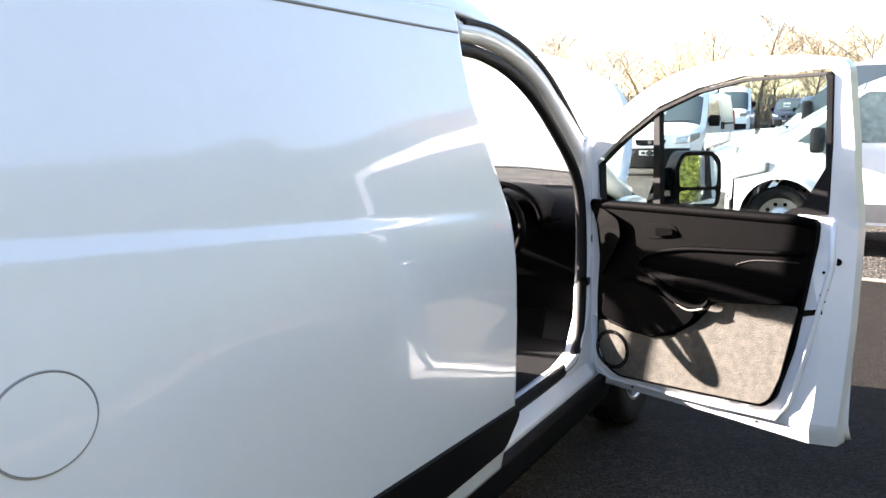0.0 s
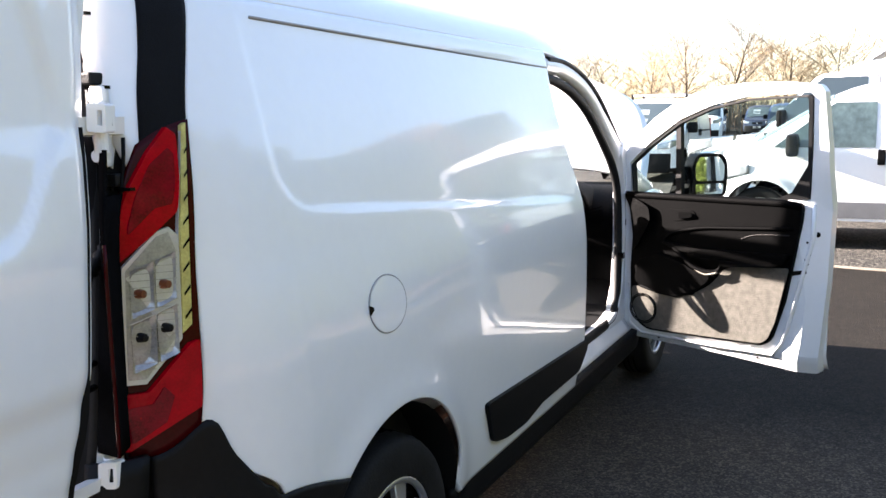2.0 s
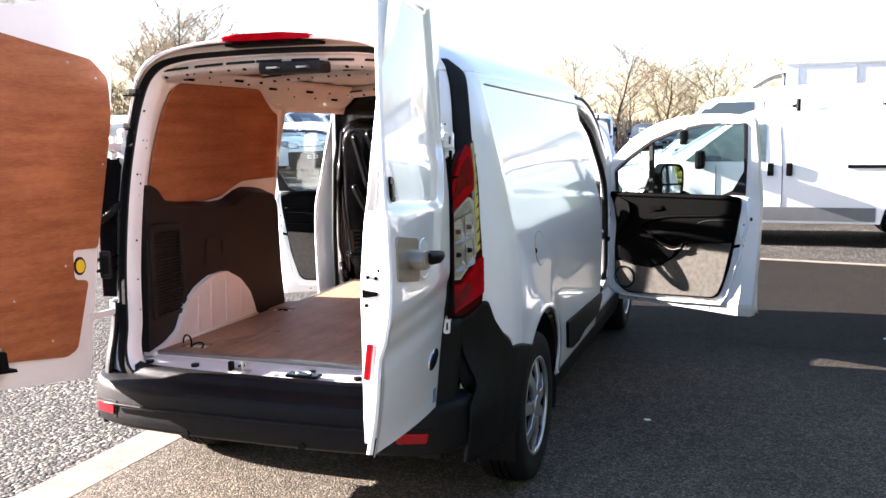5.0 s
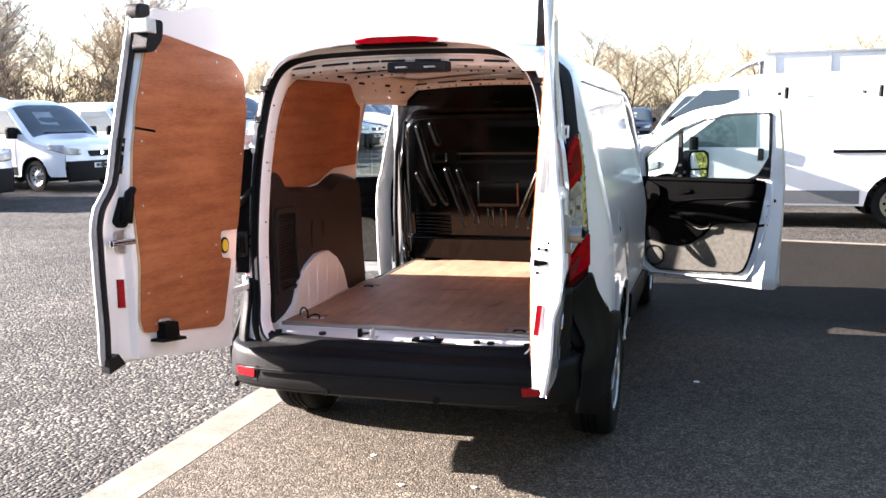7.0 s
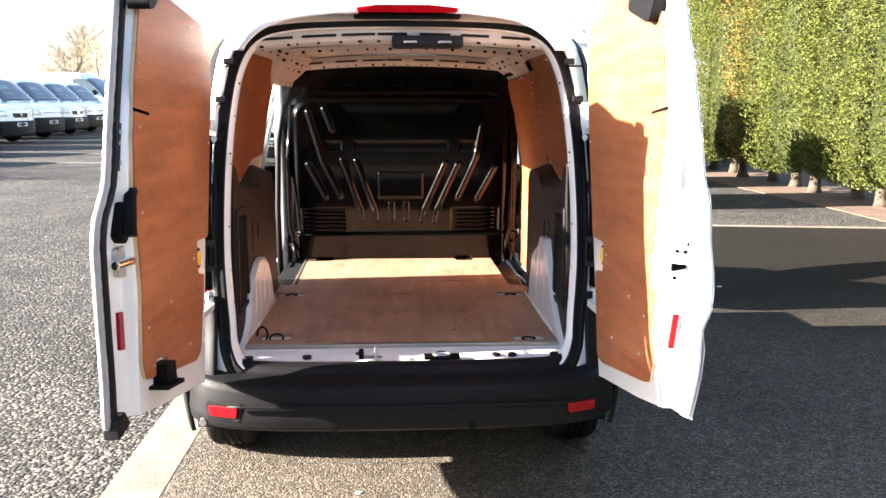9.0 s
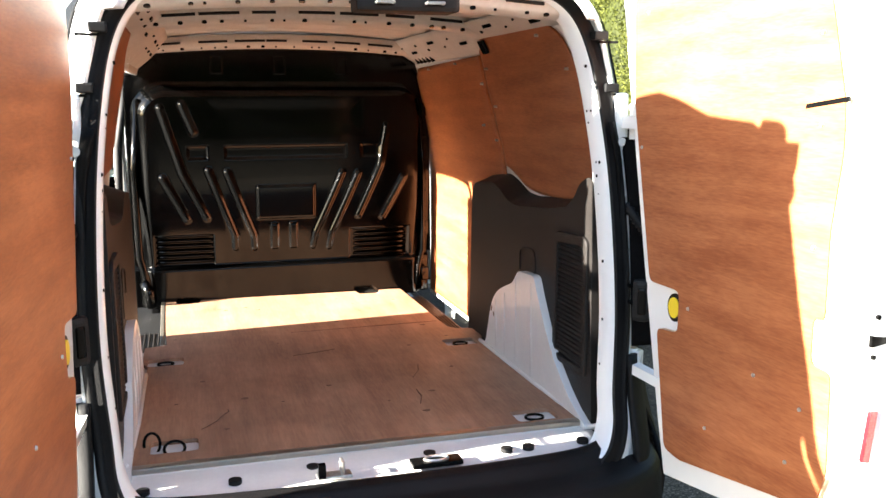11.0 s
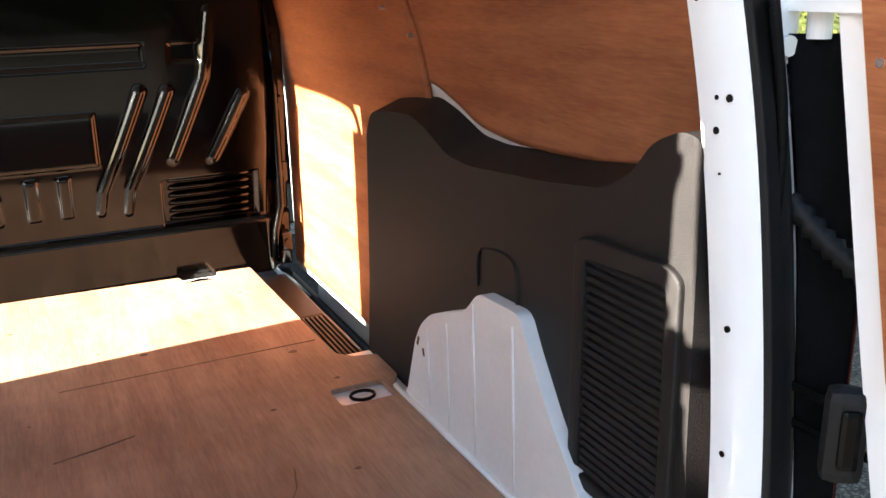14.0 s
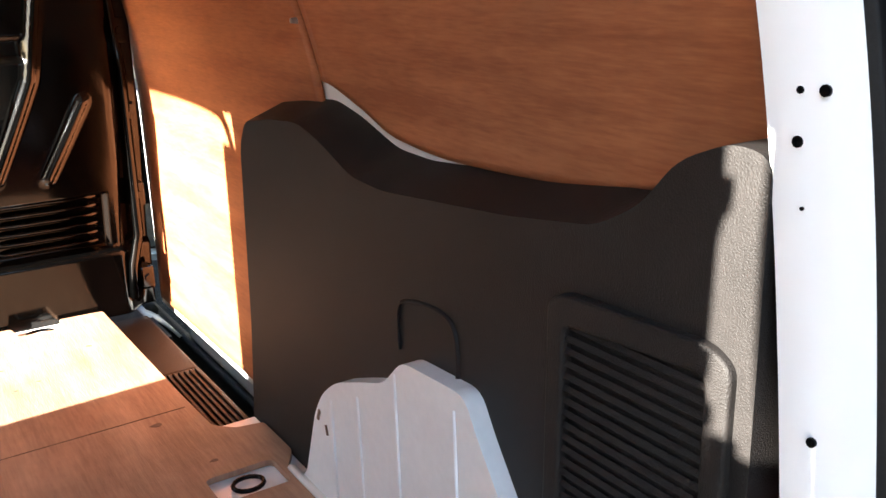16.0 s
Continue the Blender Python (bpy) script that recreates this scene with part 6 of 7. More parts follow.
F_CARPET = [(0.562, 0.732), (0.60, 0.748), (0.875, 0.772), (0.82, 0.52), (0.787, 0.44), (0.755, 0.415), (0.45, 0.402), (0.17, 0.393), (0.11, 0.42), (0.065, 0.50), (0.065, 0.60), (0.13, 0.597), (0.21, 0.578), (0.316, 0.571), (0.417, 0.602), (0.498, 0.653), (0.545, 0.705)]


def front_door(sg):
    base, ang = Vector((0.76, 3.49, 0)), radians(-20.34)
    d, n = Vector((math.cos(ang), math.sin(ang), 0)), Vector((-math.sin(ang), math.cos(ang), 0))

    def fn(u, v, k):
        # the shut face and the foot turn away towards the outer skin
        k += 0.62 * max(0.0, u - 0.905) * (0.35 + 0.65 * smooth(1.25, 1.0, v)) + 0.5 * max(0.0, 0.365 - v)
        p = base + d * u + n * k + Vector((0, 0, v))
        return Vector((p.x * sg, p.y, p.z))

    def leaned(u, v, k):
        return fn(u, v, k - 0.03 * smooth(1.1, 1.58, v))
    door = part("front_door", bent_plate(fillet(F_OUT, 0.012, 2), leaned, 0.0, 0.05, [F_WIN[::-1]], 5), WHITE, van, "open white front door with black trim")

    def outer(s, t):
        v = lerp(0.31, 1.05, t)
        u = lerp(0.0, 0.995, s)
        return fn(u, v, 0.05 + 0.045 * math.sin(math.pi * min(1, 0.12 + 0.8 * t)) * smooth(0, 0.1, min(s, 1 - s)))
    part("door_skin", grid(outer, 24, 24), WHITE, door, soft=True, thick=0.008)
    part("window_seal", plate([[(u + (0.012 if u < 0.2 else -0.004 if u > 0.9 else 0.003), v - (0.010 if v > 1.2 else 0)) for u, v in F_WIN], [(0.045, 1.205), (0.16, 1.298), (0.322, 1.402), (0.48, 1.463), (0.65, 1.497), (0.925, 1.507), (0.93, 1.49), (0.928, 1.22), (0.86, 1.10), (0.78, 1.062), (0.5, 1.062), (0.05, 1.062)][::-1]], leaned, -0.006, 0.03), RUBBER, door, "black window seal")
    part("window_glass", plate([[(0.03, 1.215), (0.16, 1.312), (0.322, 1.412), (0.48, 1.473), (0.65, 1.507), (0.94, 1.517), (0.93, 1.06), (0.04, 1.06)]], leaned, 0.018, 0.021), GLASS, door, "clear door glass").visible_shadow = False
    part("quarter_bar", plate([[(0.285, 1.055), (0.315, 1.055), (0.318, 1.415), (0.294, 1.405)]], leaned, 0.0, 0.03), RUBBER, door)
    trim = part("door_trim", plate([fillet(F_TRIM, 0.025, 3)], fn, -0.028, 0.002), DOOR_TRIM, door, "black moulded door trim", bevel=0.010)
    part("carpet_panel", plate([fillet(F_CARPET, 0.02, 3)], fn, -0.034, -0.02), CARPET, trim, "grey felt lower panel", bevel=0.004)
    part("belt_moulding", tube([fn(u, 1.052 - 0.012 * (u > 0.85), -0.02) for u in (lerp(0.02, 0.91, k / 12) for k in range(13))], 0.018, 8), DOOR_TRIM, trim, soft=True)
    part("upper_roll", tube([fn(u, v, -0.03) for u, v in [p.to_2d() for p in spline([(0.245, 0.842, 0), (0.294, 0.879, 0), (0.435, 0.915, 0), (0.644, 0.93, 0), (0.885, 0.945, 0)], 5)]], 0.009, 6), DOOR_TRIM, trim, soft=True)
    part("seam_line", tube([fn(u, v, -0.0285) for u, v in [p.to_2d() for p in spline([(0.646, 0.883, 0), (0.719, 0.906, 0), (0.869, 0.915, 0)], 5)]], 0.003, 5), TRIM, trim, soft=True)
    part("speaker_pod", plate([fillet([(0.012, 1.045), (0.09, 1.035), (0.168, 1.0), (0.178, 0.937), (0.134, 0.855), (0.075, 0.775), (0.066, 0.80), (0.075, 0.9), (0.06, 0.98)], 0.018, 3)], lambda u, v, k: fn(u, v, k - 0.02 * smooth(0.04, 0.17, u)), -0.034, -0.02), DOOR_TRIM, trim, bevel=0.010)
    arm = part("armrest", plate([fillet([(0.245, 0.838), (0.339, 0.832), (0.466, 0.826), (0.585, 0.828), (0.88, 0.832), (0.87, 0.80), (0.84, 0.782), (0.70, 0.765), (0.588, 0.755), (0.56, 0.79), (0.50, 0.775), (0.42, 0.785), (0.34, 0.812)], 0.02, 3)], lambda u, v, k: fn(u, v, k - 0.035 * smooth(0.25, 0.5, u) * smooth(0.88, 0.75, u)), -0.055, -0.02), DOOR_TRIM, trim, "black armrest", bevel=0.014)
    part("grab_strap", tube(spline([fn(0.25, 0.838, -0.04), fn(0.34, 0.80, -0.055), fn(0.42, 0.742, -0.068), fn(0.496, 0.722, -0.07), fn(0.556, 0.735, -0.066), fn(0.572, 0.80, -0.06)], 5), lambda f: 0.015 - 0.006 * f, 8, flat=0.7), DOOR_TRIM, arm, "black grab strap", soft=True)
    # the strap's highlight, put in as a thin strip of bronze-coloured metal
    part("strap_highlight", tube(spline([fn(0.44, 0.726, -0.074), fn(0.496, 0.708, -0.078), fn(0.556, 0.722, -0.074)], 5), 0.0045, 6), ALUMINIUM, arm, "thin bronze highlight set along the strap", soft=True)
    part("map_pocket", plate([fillet([(0.09, 0.625), (0.14, 0.605), (0.21, 0.588), (0.316, 0.580), (0.412, 0.610), (0.49, 0.66), (0.52, 0.70), (0.44, 0.71), (0.36, 0.75), (0.24, 0.78), (0.12, 0.74)], 0.03, 3)], lambda u, v, k: fn(u, v, k - 0.02 * smooth(0.58, 0.72, v)), -0.046, -0.02), DOOR_TRIM, trim, "black map pocket", bevel=0.012)
    part("pull_recess", plate([fillet([(0.254, 0.995), (0.405, 0.997), (0.42, 0.955), (0.292, 0.938)], 0.02)], fn, -0.0315, -0.02), DOOR_TRIM, trim, bevel=0.002)
    part("inner_handle", plate([fillet([(0.32, 0.985), (0.395, 0.985), (0.402, 0.965), (0.33, 0.952)], 0.01)], fn, -0.042, -0.028), GLOSS_BLACK, trim, bevel=0.004)
    for k in range(2):
        part("speaker_ring", tube([fn(0.134 + (0.076 - 0.008 * k) * math.cos(q), 0.49 + (0.074 - 0.008 * k) * math.sin(q), -0.036) for q in (j * math.pi / 16 for j in range(32))], 0.003, 5, closed=True), GLOSS_BLACK, trim)
    part("pocket_lip", tube([fn(u, v, -0.036) for u, v in ((0.12, 0.603), (0.21, 0.584), (0.316, 0.577), (0.417, 0.606))], 0.008, 6), DOOR_TRIM, trim, soft=True)
    # latch side
    part("latch_slot", plate([[(0.872, 0.755), (0.93, 0.765), (0.932, 0.748), (0.875, 0.735)]], fn, -0.004, 0.0), GLOSS_BLACK, door)
    for u, v, r in ((0.965, 0.92, 0.012), (0.925, 0.81, 0.005), (0.94, 0.83, 0.005), (0.935, 0.79, 0.004), (0.91, 0.715, 0.005), (0.93, 0.885, 0.005), (0.20, 0.345, 0.006), (0.72, 0.335, 0.006)):
        part("fixing_hole", cyl(fn(u, v, 0.001), fn(u, v, -0.002), r, seg=10), GLOSS_BLACK, door)
    part("inner_rib", tube([fn(u, v, -0.002) for u, v in ((0.95, 1.05), (0.95, 0.9), (0.895, 0.62), (0.845, 0.43), (0.80, 0.365), (0.5, 0.355), (0.1, 0.355), (0.035, 0.40), (0.02, 0.60))], 0.012, 8, flat=0.6), WHITE, door, soft=True)
    # mirror: its glass looks back and outwards
    mc, mn = base + d * 0.385 + n * 0.13, Vector((0.55, -0.835, 0))
    mr = Vector((0.835, 0.55, 0))

    def mfn(u, v, k):
        p = mc + mr * u - mn * k + Vector((0, 0, v))
        return Vector((p.x * sg, p.y, p.z))
    mir = part("door_mirror", plate([fillet([(-0.085, 1.045), (0.085, 1.045), (0.095, 1.12), (0.09, 1.225), (0.06, 1.255), (-0.06, 1.255), (-0.085, 1.20)], 0.03)], mfn, 0.0, 0.10), PLASTIC, door, "black door mirror", bevel=0.02)
    part("mirror_glass", plate([fillet([(-0.068, 1.125), (0.072, 1.125), (0.076, 1.20), (0.05, 1.24), (-0.05, 1.24), (-0.07, 1.20)], 0.015)], lambda u, v, k: mfn(u, v, k + 0.04 * (v - 1.18)), -0.004, 0.004), MIRROR, mir, "upper mirror glass")
    part("mirror_glass", plate([fillet([(-0.068, 1.062), (0.068, 1.062), (0.072, 1.112), (-0.068, 1.112)], 0.012)], lambda u, v, k: mfn(u, v, k + 0.04 * (v - 1.09)), -0.004, 0.004), MIRROR, mir, "lower wide-angle mirror glass")
    part("mirror_arm", plate([fillet([(0.215, 1.05), (0.33, 1.05), (0.33, 1.10), (0.30, 1.20), (0.27, 1.19)], 0.02)], fn, 0.045, 0.12), PLASTIC, mir, bevel=0.01)
    # hinges and check strap
    for z in (0.862, 0.492):
        hg = part("hinge", box(fn(-0.02, z, 0.02), (0.05, 0.07, 0.06), rot=(0, 0, -20 * sg), bevel=0.01), WHITE, door, "white front door hinge")
        part("hinge_pin", cyl(fn(-0.03, z - 0.03, 0.0), fn(-0.03, z + 0.03, 0.0), 0.018), WHITE, hg, bevel=0.004)
    part("check_strap", tube([fn(-0.075, 0.748, 0.02), fn(0.03, 0.745, 0.01)], 0.009, 6), GLOSS_BLACK, door)
    part("check_bracket", box((sg * 0.752, 3.44, 0.745), (0.03, 0.035, 0.03), bevel=0.004), GLOSS_BLACK, door)
    part("pillar_hole", cyl((sg * 0.7625, 3.50, 0.91), (sg * 0.755, 3.50, 0.91), 0.02, seg=16), GLOSS_BLACK, door)


front_door(1)
front_door(-1)

# slid-back side door
sl = part("sliding_door", grid(lambda s, t: Vector((-side_x(1.2, lerp(0.40, 1.60, t)) - 0.09, lerp(0.72, 1.52, s), lerp(0.40, 1.60, t))), 10, 30), WHITE, van, "white sliding side door slid open", soft=True, thick=0.05)
part("slide_rail", tube([(-0.895, 0.62, 0.98), (-0.895, 1.46, 0.98)], 0.012, 6), GLOSS_BLACK, van)
part("slide_handle", box((-0.96, 1.30, 0.96), (0.03, 0.16, 0.04), bevel=0.012), PLASTIC, sl)

# ---- parked vans of the yard ----
SHEET = mat("pale_sheet", (0.22, 0.26, 0.28), 0.35, vary=0.3, scale=3)
BODY = table([(0.0, 0.93), (0.12, 0.98), (0.3, 1.0), (0.5, 0.997), (0.62, 0.982), (0.8, 0.93), (0.93, 0.86), (1.0, 0.80)])


def parked_van(label, window=WINDOW, L=4.6, W=0.94, H=1.92, prof=None, ws=(0.95, 1.72), axles=(0.88, 3.75), paint=WHITE, bumper=BUMPER, rail=True, door_end=2.75, side_bar=False, group="", wheel_mat=ALLOY, bars=0, lower=0.62, grille=True):
    """A panel van: front at y = 0, rear at y = L."""
    root = thing("parked_van", label, "van", group)
    prof = prof or [(0.0, 0.80), (0.06, 0.90), (0.40, 1.03), (0.95, 1.15), (1.35, 1.50), (1.72, 1.80), (2.05, 1.90), (3.2, 1.92), (4.3, 1.90), (4.6, 1.86)]
    k = H / 1.92
    top = table([(y * L / 4.6, z * k) for y, z in prof])
    ws = (ws[0] * L / 4.6, ws[1] * L / 4.6)

    def half(y, z):
        w = W * BODY(min(1, z / H))
        if y < 0.75:
            w *= 1 - 0.20 * (1 - y / 0.75) ** 2.2
        if y > L - 0.3:
            w *= 1 - 0.04 * ((y - L + 0.3) / 0.3) ** 2
        for a in axles:
            r = math.hypot(y - a, z - 0.33)
            w += 0.018 * math.exp(-((r - 0.40) / 0.06) ** 2)
        return w

    def low(y):
        z = 0.30
        for a in axles:
            dd = abs(y - a)
            if dd < 0.39:
                z = max(z, 0.33 + math.sqrt(0.39 ** 2 - dd * dd))
        return z

    def side(y0, y1, zl, zh, nu, nv, sg, off=0.0, yl=None, yh=None):
        def fn(s, t):
            y = lerp(y0, y1, s)
            z = lerp(zl(y), zh(y), t)
            if yl:
                for _ in range(3):
                    y = lerp(yl(z), yh(z), s)
                    z = lerp(zl(y), zh(y), t)
            return Vector((sg * (half(y, z) + off), y, z))
        return grid(fn, nu, nv)

    def roof(y0, y1, n, off=0.0, lim=1.0):
        def fn(s, t):
            y = lerp(y0, y1, s)
            a = lerp(-lim, lim, t)
            zt = top(y)
            drop = 0.12 * k
            return Vector((a * half(y, zt - drop), y, zt - drop * abs(a) ** 4 + off))
        return grid(fn, n, 20)

    def front(a, z, off=0.0):
        return Vector((a * (half(0.12, z)), 0.12 - 0.13 * (1 - abs(a) ** 2.4) - 0.03 * math.sin(min(1, z / 0.9) * math.pi) - off, z))
    for sg in (1, -1):
        part("body_side", side(0.12, L - 0.02, low, lambda y: top(y) - 0.12 * k, 84, 22, sg), paint, root, soft=True)
        gl = lambda z: lerp(ws[0] + 0.16, ws[1] + 0.05, (z - 1.12 * k) / (0.62 * k))
        part("side_window", side(1.0, 2.0, lambda y: 1.17 * k, lambda y: 1.68 * k, 10, 12, sg, 0.006, yl=lambda z: max(gl(z), ws[0] + 0.2), yh=const(door_end - 0.16)), window, root, "tinted side window", soft=True)
        part("door_gap", tube([Vector((sg * (half(door_end, z) + 0.001), door_end + 0.04 * math.sin(z * 2), z)) for z in (lerp(0.4, H - 0.25, q / 10) for q in range(11))], 0.006, 4), INK, root)
        part("door_gap", tube([Vector((sg * (half(axles[0] + 0.52, z) + 0.001), axles[0] + 0.52, z)) for z in (lerp(0.4, 1.10 * k, q / 8) for q in range(9))], 0.006, 4), INK, root)
        part("side_moulding", side(axles[0] + 0.5, axles[1] - 0.46, const(0.33), const(0.50), 10, 3, sg, 0.008), bumper, root, soft=True)
        for y in (door_end - 0.10, door_end + 0.12):
            part("door_handle", box((sg * (half(y, 1.06 * k) + 0.012), y, 1.06 * k), (0.03, 0.075, 0.16), bevel=0.012), PLASTIC, root)
        if rail:
            part("slide_rail", box((sg * (half(L - 1.0, 1.10 * k) + 0.004), L - 0.72, 1.10 * k), (0.02, 1.30, 0.04), bevel=0.006), PLASTIC, root)
        lampf = lambda s, t, sg=sg: (front(sg * lerp(0.62, 1.0, s * 2), lerp(lerp(0.74, 0.76, s), lerp(0.86, 0.94, s), t) * k, 0.012) if s < 0.5 else Vector((sg * (half(lerp(0.12, 0.46, s * 2 - 1), 0.9) + 0.010), lerp(0.12, 0.46, s * 2 - 1) - 0.004, lerp(lerp(0.77, 0.86, s * 2 - 1), lerp(0.945, 0.965, s * 2 - 1), t) * k)))
        part("headlamp", grid(lampf, 16, 6), LAMP_GLASS, root, "clear headlamp", soft=True, thick=0.01, offset=0)
        mirr = part("wing_mirror", box((sg * (W + 0.10), ws[0] + 0.42, 1.20 * k), (0.22, 0.12, 0.24), bevel=0.04), PLASTIC, root)
        part("tail_lamp", box((sg * (half(L - 0.02, 1.2) - 0.02), L - 0.02, 1.15 * k), (0.10, 0.06, 0.5), bevel=0.02), RED, root)
        part("fog_lamp", plate([fillet([(0.60, 0.42), (0.86, 0.42), (0.86, 0.50), (0.64, 0.52)], 0.02)], lambda u, v, d, sg=sg: front(sg * u, v, d), 0.004, 0.012), GLOSS_BLACK, root)
        for a in axles:
            wl = part("wheel", grid(lambda s, t, a=a, sg=sg: Vector((sg * (W - 0.20 + 0.19 * math.sin(t * math.pi) ** 0.25 * (1 if t < 2 else 0) - 0.0 + (t - 0.5) * 0.0), a + math.cos(s * 6.2832) * (0.20 + 0.125 * math.sin(t * math.pi) ** 0.35), 0.325 + math.sin(s * 6.2832) * (0.20 + 0.125 * math.sin(t * math.pi) ** 0.35))), 32, 10, close_u=True), TYRE, root, soft=True)
            part("tyre_wall", grid(lambda s, t, a=a, sg=sg: Vector((sg * (W - 0.035 + 0.015 * math.sin(t * math.pi)), a + math.cos(s * 6.2832) * lerp(0.325, 0.205, t), 0.325 + math.sin(s * 6.2832) * lerp(0.325, 0.205, t))), 32, 4, close_u=True), TYRE, wl, soft=True)
            part("rim", grid(lambda s, t, a=a, sg=sg: Vector((sg * (W - 0.045 - 0.05 * math.sin(t * math.pi) + 0.03 * t), a + math.cos(s * 6.2832) * lerp(0.21, 0.0, t), 0.325 + math.sin(s * 6.2832) * lerp(0.21, 0.0, t))), 32, 8, close_u=True), wheel_mat, wl, soft=True)
            for q in range(10):
                c = q * math.pi / 5
                part("rim_hole", cyl((sg * (W - 0.10), a + 0.145 * math.cos(c), 0.325 + 0.145 * math.sin(c)), (sg * (W - 0.068), a + 0.145 * math.cos(c), 0.325 + 0.145 * math.sin(c)), 0.02, seg=8), GLOSS_BLACK, wl)
            part("arch_lining", grid(lambda s, t, a=a, sg=sg: Vector((sg * lerp(W - 0.02, 0.45, t), a + math.cos(math.pi * (1.1 - 1.2 * s)) * 0.388, 0.33 + math.sin(math.pi * (1.1 - 1.2 * s)) * 0.388)), 16, 2), RUBBER, root, soft=True)
    part("bonnet", roof(0.10, ws[0], 14), paint, root, soft=True)
    part("windscreen_surround", roof(ws[0], ws[1], 12), paint, root, soft=True)
    part("windscreen", roof(ws[0] + 0.03, ws[1] - 0.05, 12, 0.010, 0.87), window, root, "dark glossy windscreen", soft=True)
    part("wiper", tube([Vector((-0.55 * W, ws[0] + 0.07, top(ws[0] + 0.07) + 0.018)), Vector((0.0, ws[0] + 0.045, top(ws[0] + 0.045) + 0.022)), Vector((0.62 * W, ws[0] + 0.08, top(ws[0] + 0.08) + 0.012))], 0.012, 5), INK, root)
    part("price_sheet", plate([[(-0.42, 0.34), (0.02, 0.30), (0.02, 0.68), (-0.42, 0.70)]], lambda u, v, d: Vector((u, lerp(ws[0], ws[1], v), top(lerp(ws[0], ws[1], v)) - 0.12 * k * abs(u / W) ** 4 + d)), 0.012, 0.016), SHEET, root, "pale price sheet behind the windscreen")
    part("roof", roof(ws[1], L - 0.02, 24), paint, root, soft=True)
    part("front_bumper", grid(lambda s, t: front(lerp(-1, 1, s), lerp(0.20, lower, t), 0.014), 24, 10), bumper, root, soft=True, thick=0.02, offset=0)
    part("nose", grid(lambda s, t: front(lerp(-1, 1, s), lerp(lower - 0.02, top(0.10) + 0.01, t)), 24, 10), paint, root, soft=True)
    if grille:
        part("grille", plate([fillet([(-0.36, 0.70 * k), (0.36, 0.70 * k), (0.42, 0.82 * k), (-0.42, 0.82 * k)], 0.02)], lambda u, v, d: front(u, v, d), 0.002, 0.016), GLOSS_BLACK, root, "black grille", bevel=0.004)
        part("badge", cyl(front(0, 0.77 * k, 0.012), front(0, 0.77 * k, 0.03), 0.045, seg=16), CHROME, root)
    part("lower_grille", plate([fillet([(-0.5, 0.33), (0.5, 0.33), (0.55, 0.42), (-0.55, 0.42)], 0.02)], lambda u, v, d: front(u, v, d), 0.012, 0.020), INK, root)
    pl = part("number_plate", plate([[(-0.28, 0.47), (0.28, 0.47), (0.28, 0.57), (-0.28, 0.57)]], lambda u, v, d: front(u, v, d), 0.016, 0.030), PLATE_MAT, root)
    for x in (-0.17, -0.02, 0.14):
        part("plate_bar", plate([[(x - 0.055, 0.492), (x + 0.055, 0.492), (x + 0.055, 0.55), (x - 0.055, 0.55)]], lambda u, v, d: front(u, v, d), 0.030, 0.032), INK, pl)
    part("rear_face", grid(lambda s, t: Vector((lerp(-1, 1, s) * half(L - 0.02, lerp(0.3, top(L - 0.02) - 0.12 * k, t)), L - 0.02 + 0.02 * (1 - (2 * s - 1) ** 2), lerp(0.3, top(L - 0.02) - 0.12 * k * abs(2 * s - 1) ** 4, t))), 12, 12), paint, root, soft=True)
    part("rear_bumper", box((0, L, 0.42), (W * 1.86, 0.12, 0.26), bevel=0.04), bumper, root)
    part("floor_pan", box((0, L / 2, 0.34), (W * 1.5, L * 0.94, 0.12)), RUBBER, root)
    part("aerial", tube([(0.0, ws[1] + 0.3, H), (0.0, ws[1] + 0.48, H + 0.22)], 0.006, 5), INK, root)
    for q in range(bars):
        y = ws[1] + 0.75 + 1.15 * q
        bar = part("roof_bar", tube([(-W * 0.74, y, H + 0.07), (W * 0.74, y, H + 0.07)], 0.022, 8), STEEL, root)
        for sg in (1, -1):
            part("bar_foot", tube([(sg * W * 0.70, y, H - 0.06), (sg * W * 0.72, y, H + 0.09)], 0.03, 6), PLASTIC, bar)
    return root


def stand(root, x, y, heading, scale=1.0):
    """Stand a van with its front in the middle at (x, y), looking towards heading degrees."""
    root.matrix_basis = pose(x, y, 0.0, 0, 0, heading + 90) @ Matrix.Scale(scale, 4)
    return root


# beside the tarmac: a low van, a taller one behind it, and a box lorry
a_prof = [(0.0, 0.84), (0.05, 1.0), (0.19, 1.15), (0.545, 1.27), (1.066, 1.56), (1.5, 1.8), (1.88, 1.9), (3.08, 1.92), (4.27, 1.91), (4.6, 1.86)]
stand(parked_van("white low-roof panel van with roof bars and grey sill mouldings", window=mat("pale_teal_window", (0.085, 0.125, 0.125), 0.05, spec=0.7, vary=0.5, scale=1.4), L=4.01, W=0.92, H=1.76, prof=a_prof, ws=(0.545, 1.505), axles=(0.57, 3.43), door_end=1.85, bars=2, grille=False, bumper=mat("mid_grey_plastic", (0.16, 0.165, 0.17), 0.5, vary=0.1), lower=0.5), 0.15, 10.22, 180)
b_prof = [(0.0, 0.62), (0.08, 0.72), (0.35, 0.86), (0.85, 1.0), (1.3, 1.4), (1.75, 1.72), (2.1, 1.88), (3.0, 1.92), (4.3, 1.91), (4.6, 1.88)]
stand(parked_van("white high-roof panel van behind another van", L=5.2, W=0.98, H=2.18, prof=b_prof, ws=(0.85, 1.70), axles=(1.0, 4.2), door_end=2.6), -0.75, 13.3, 180)
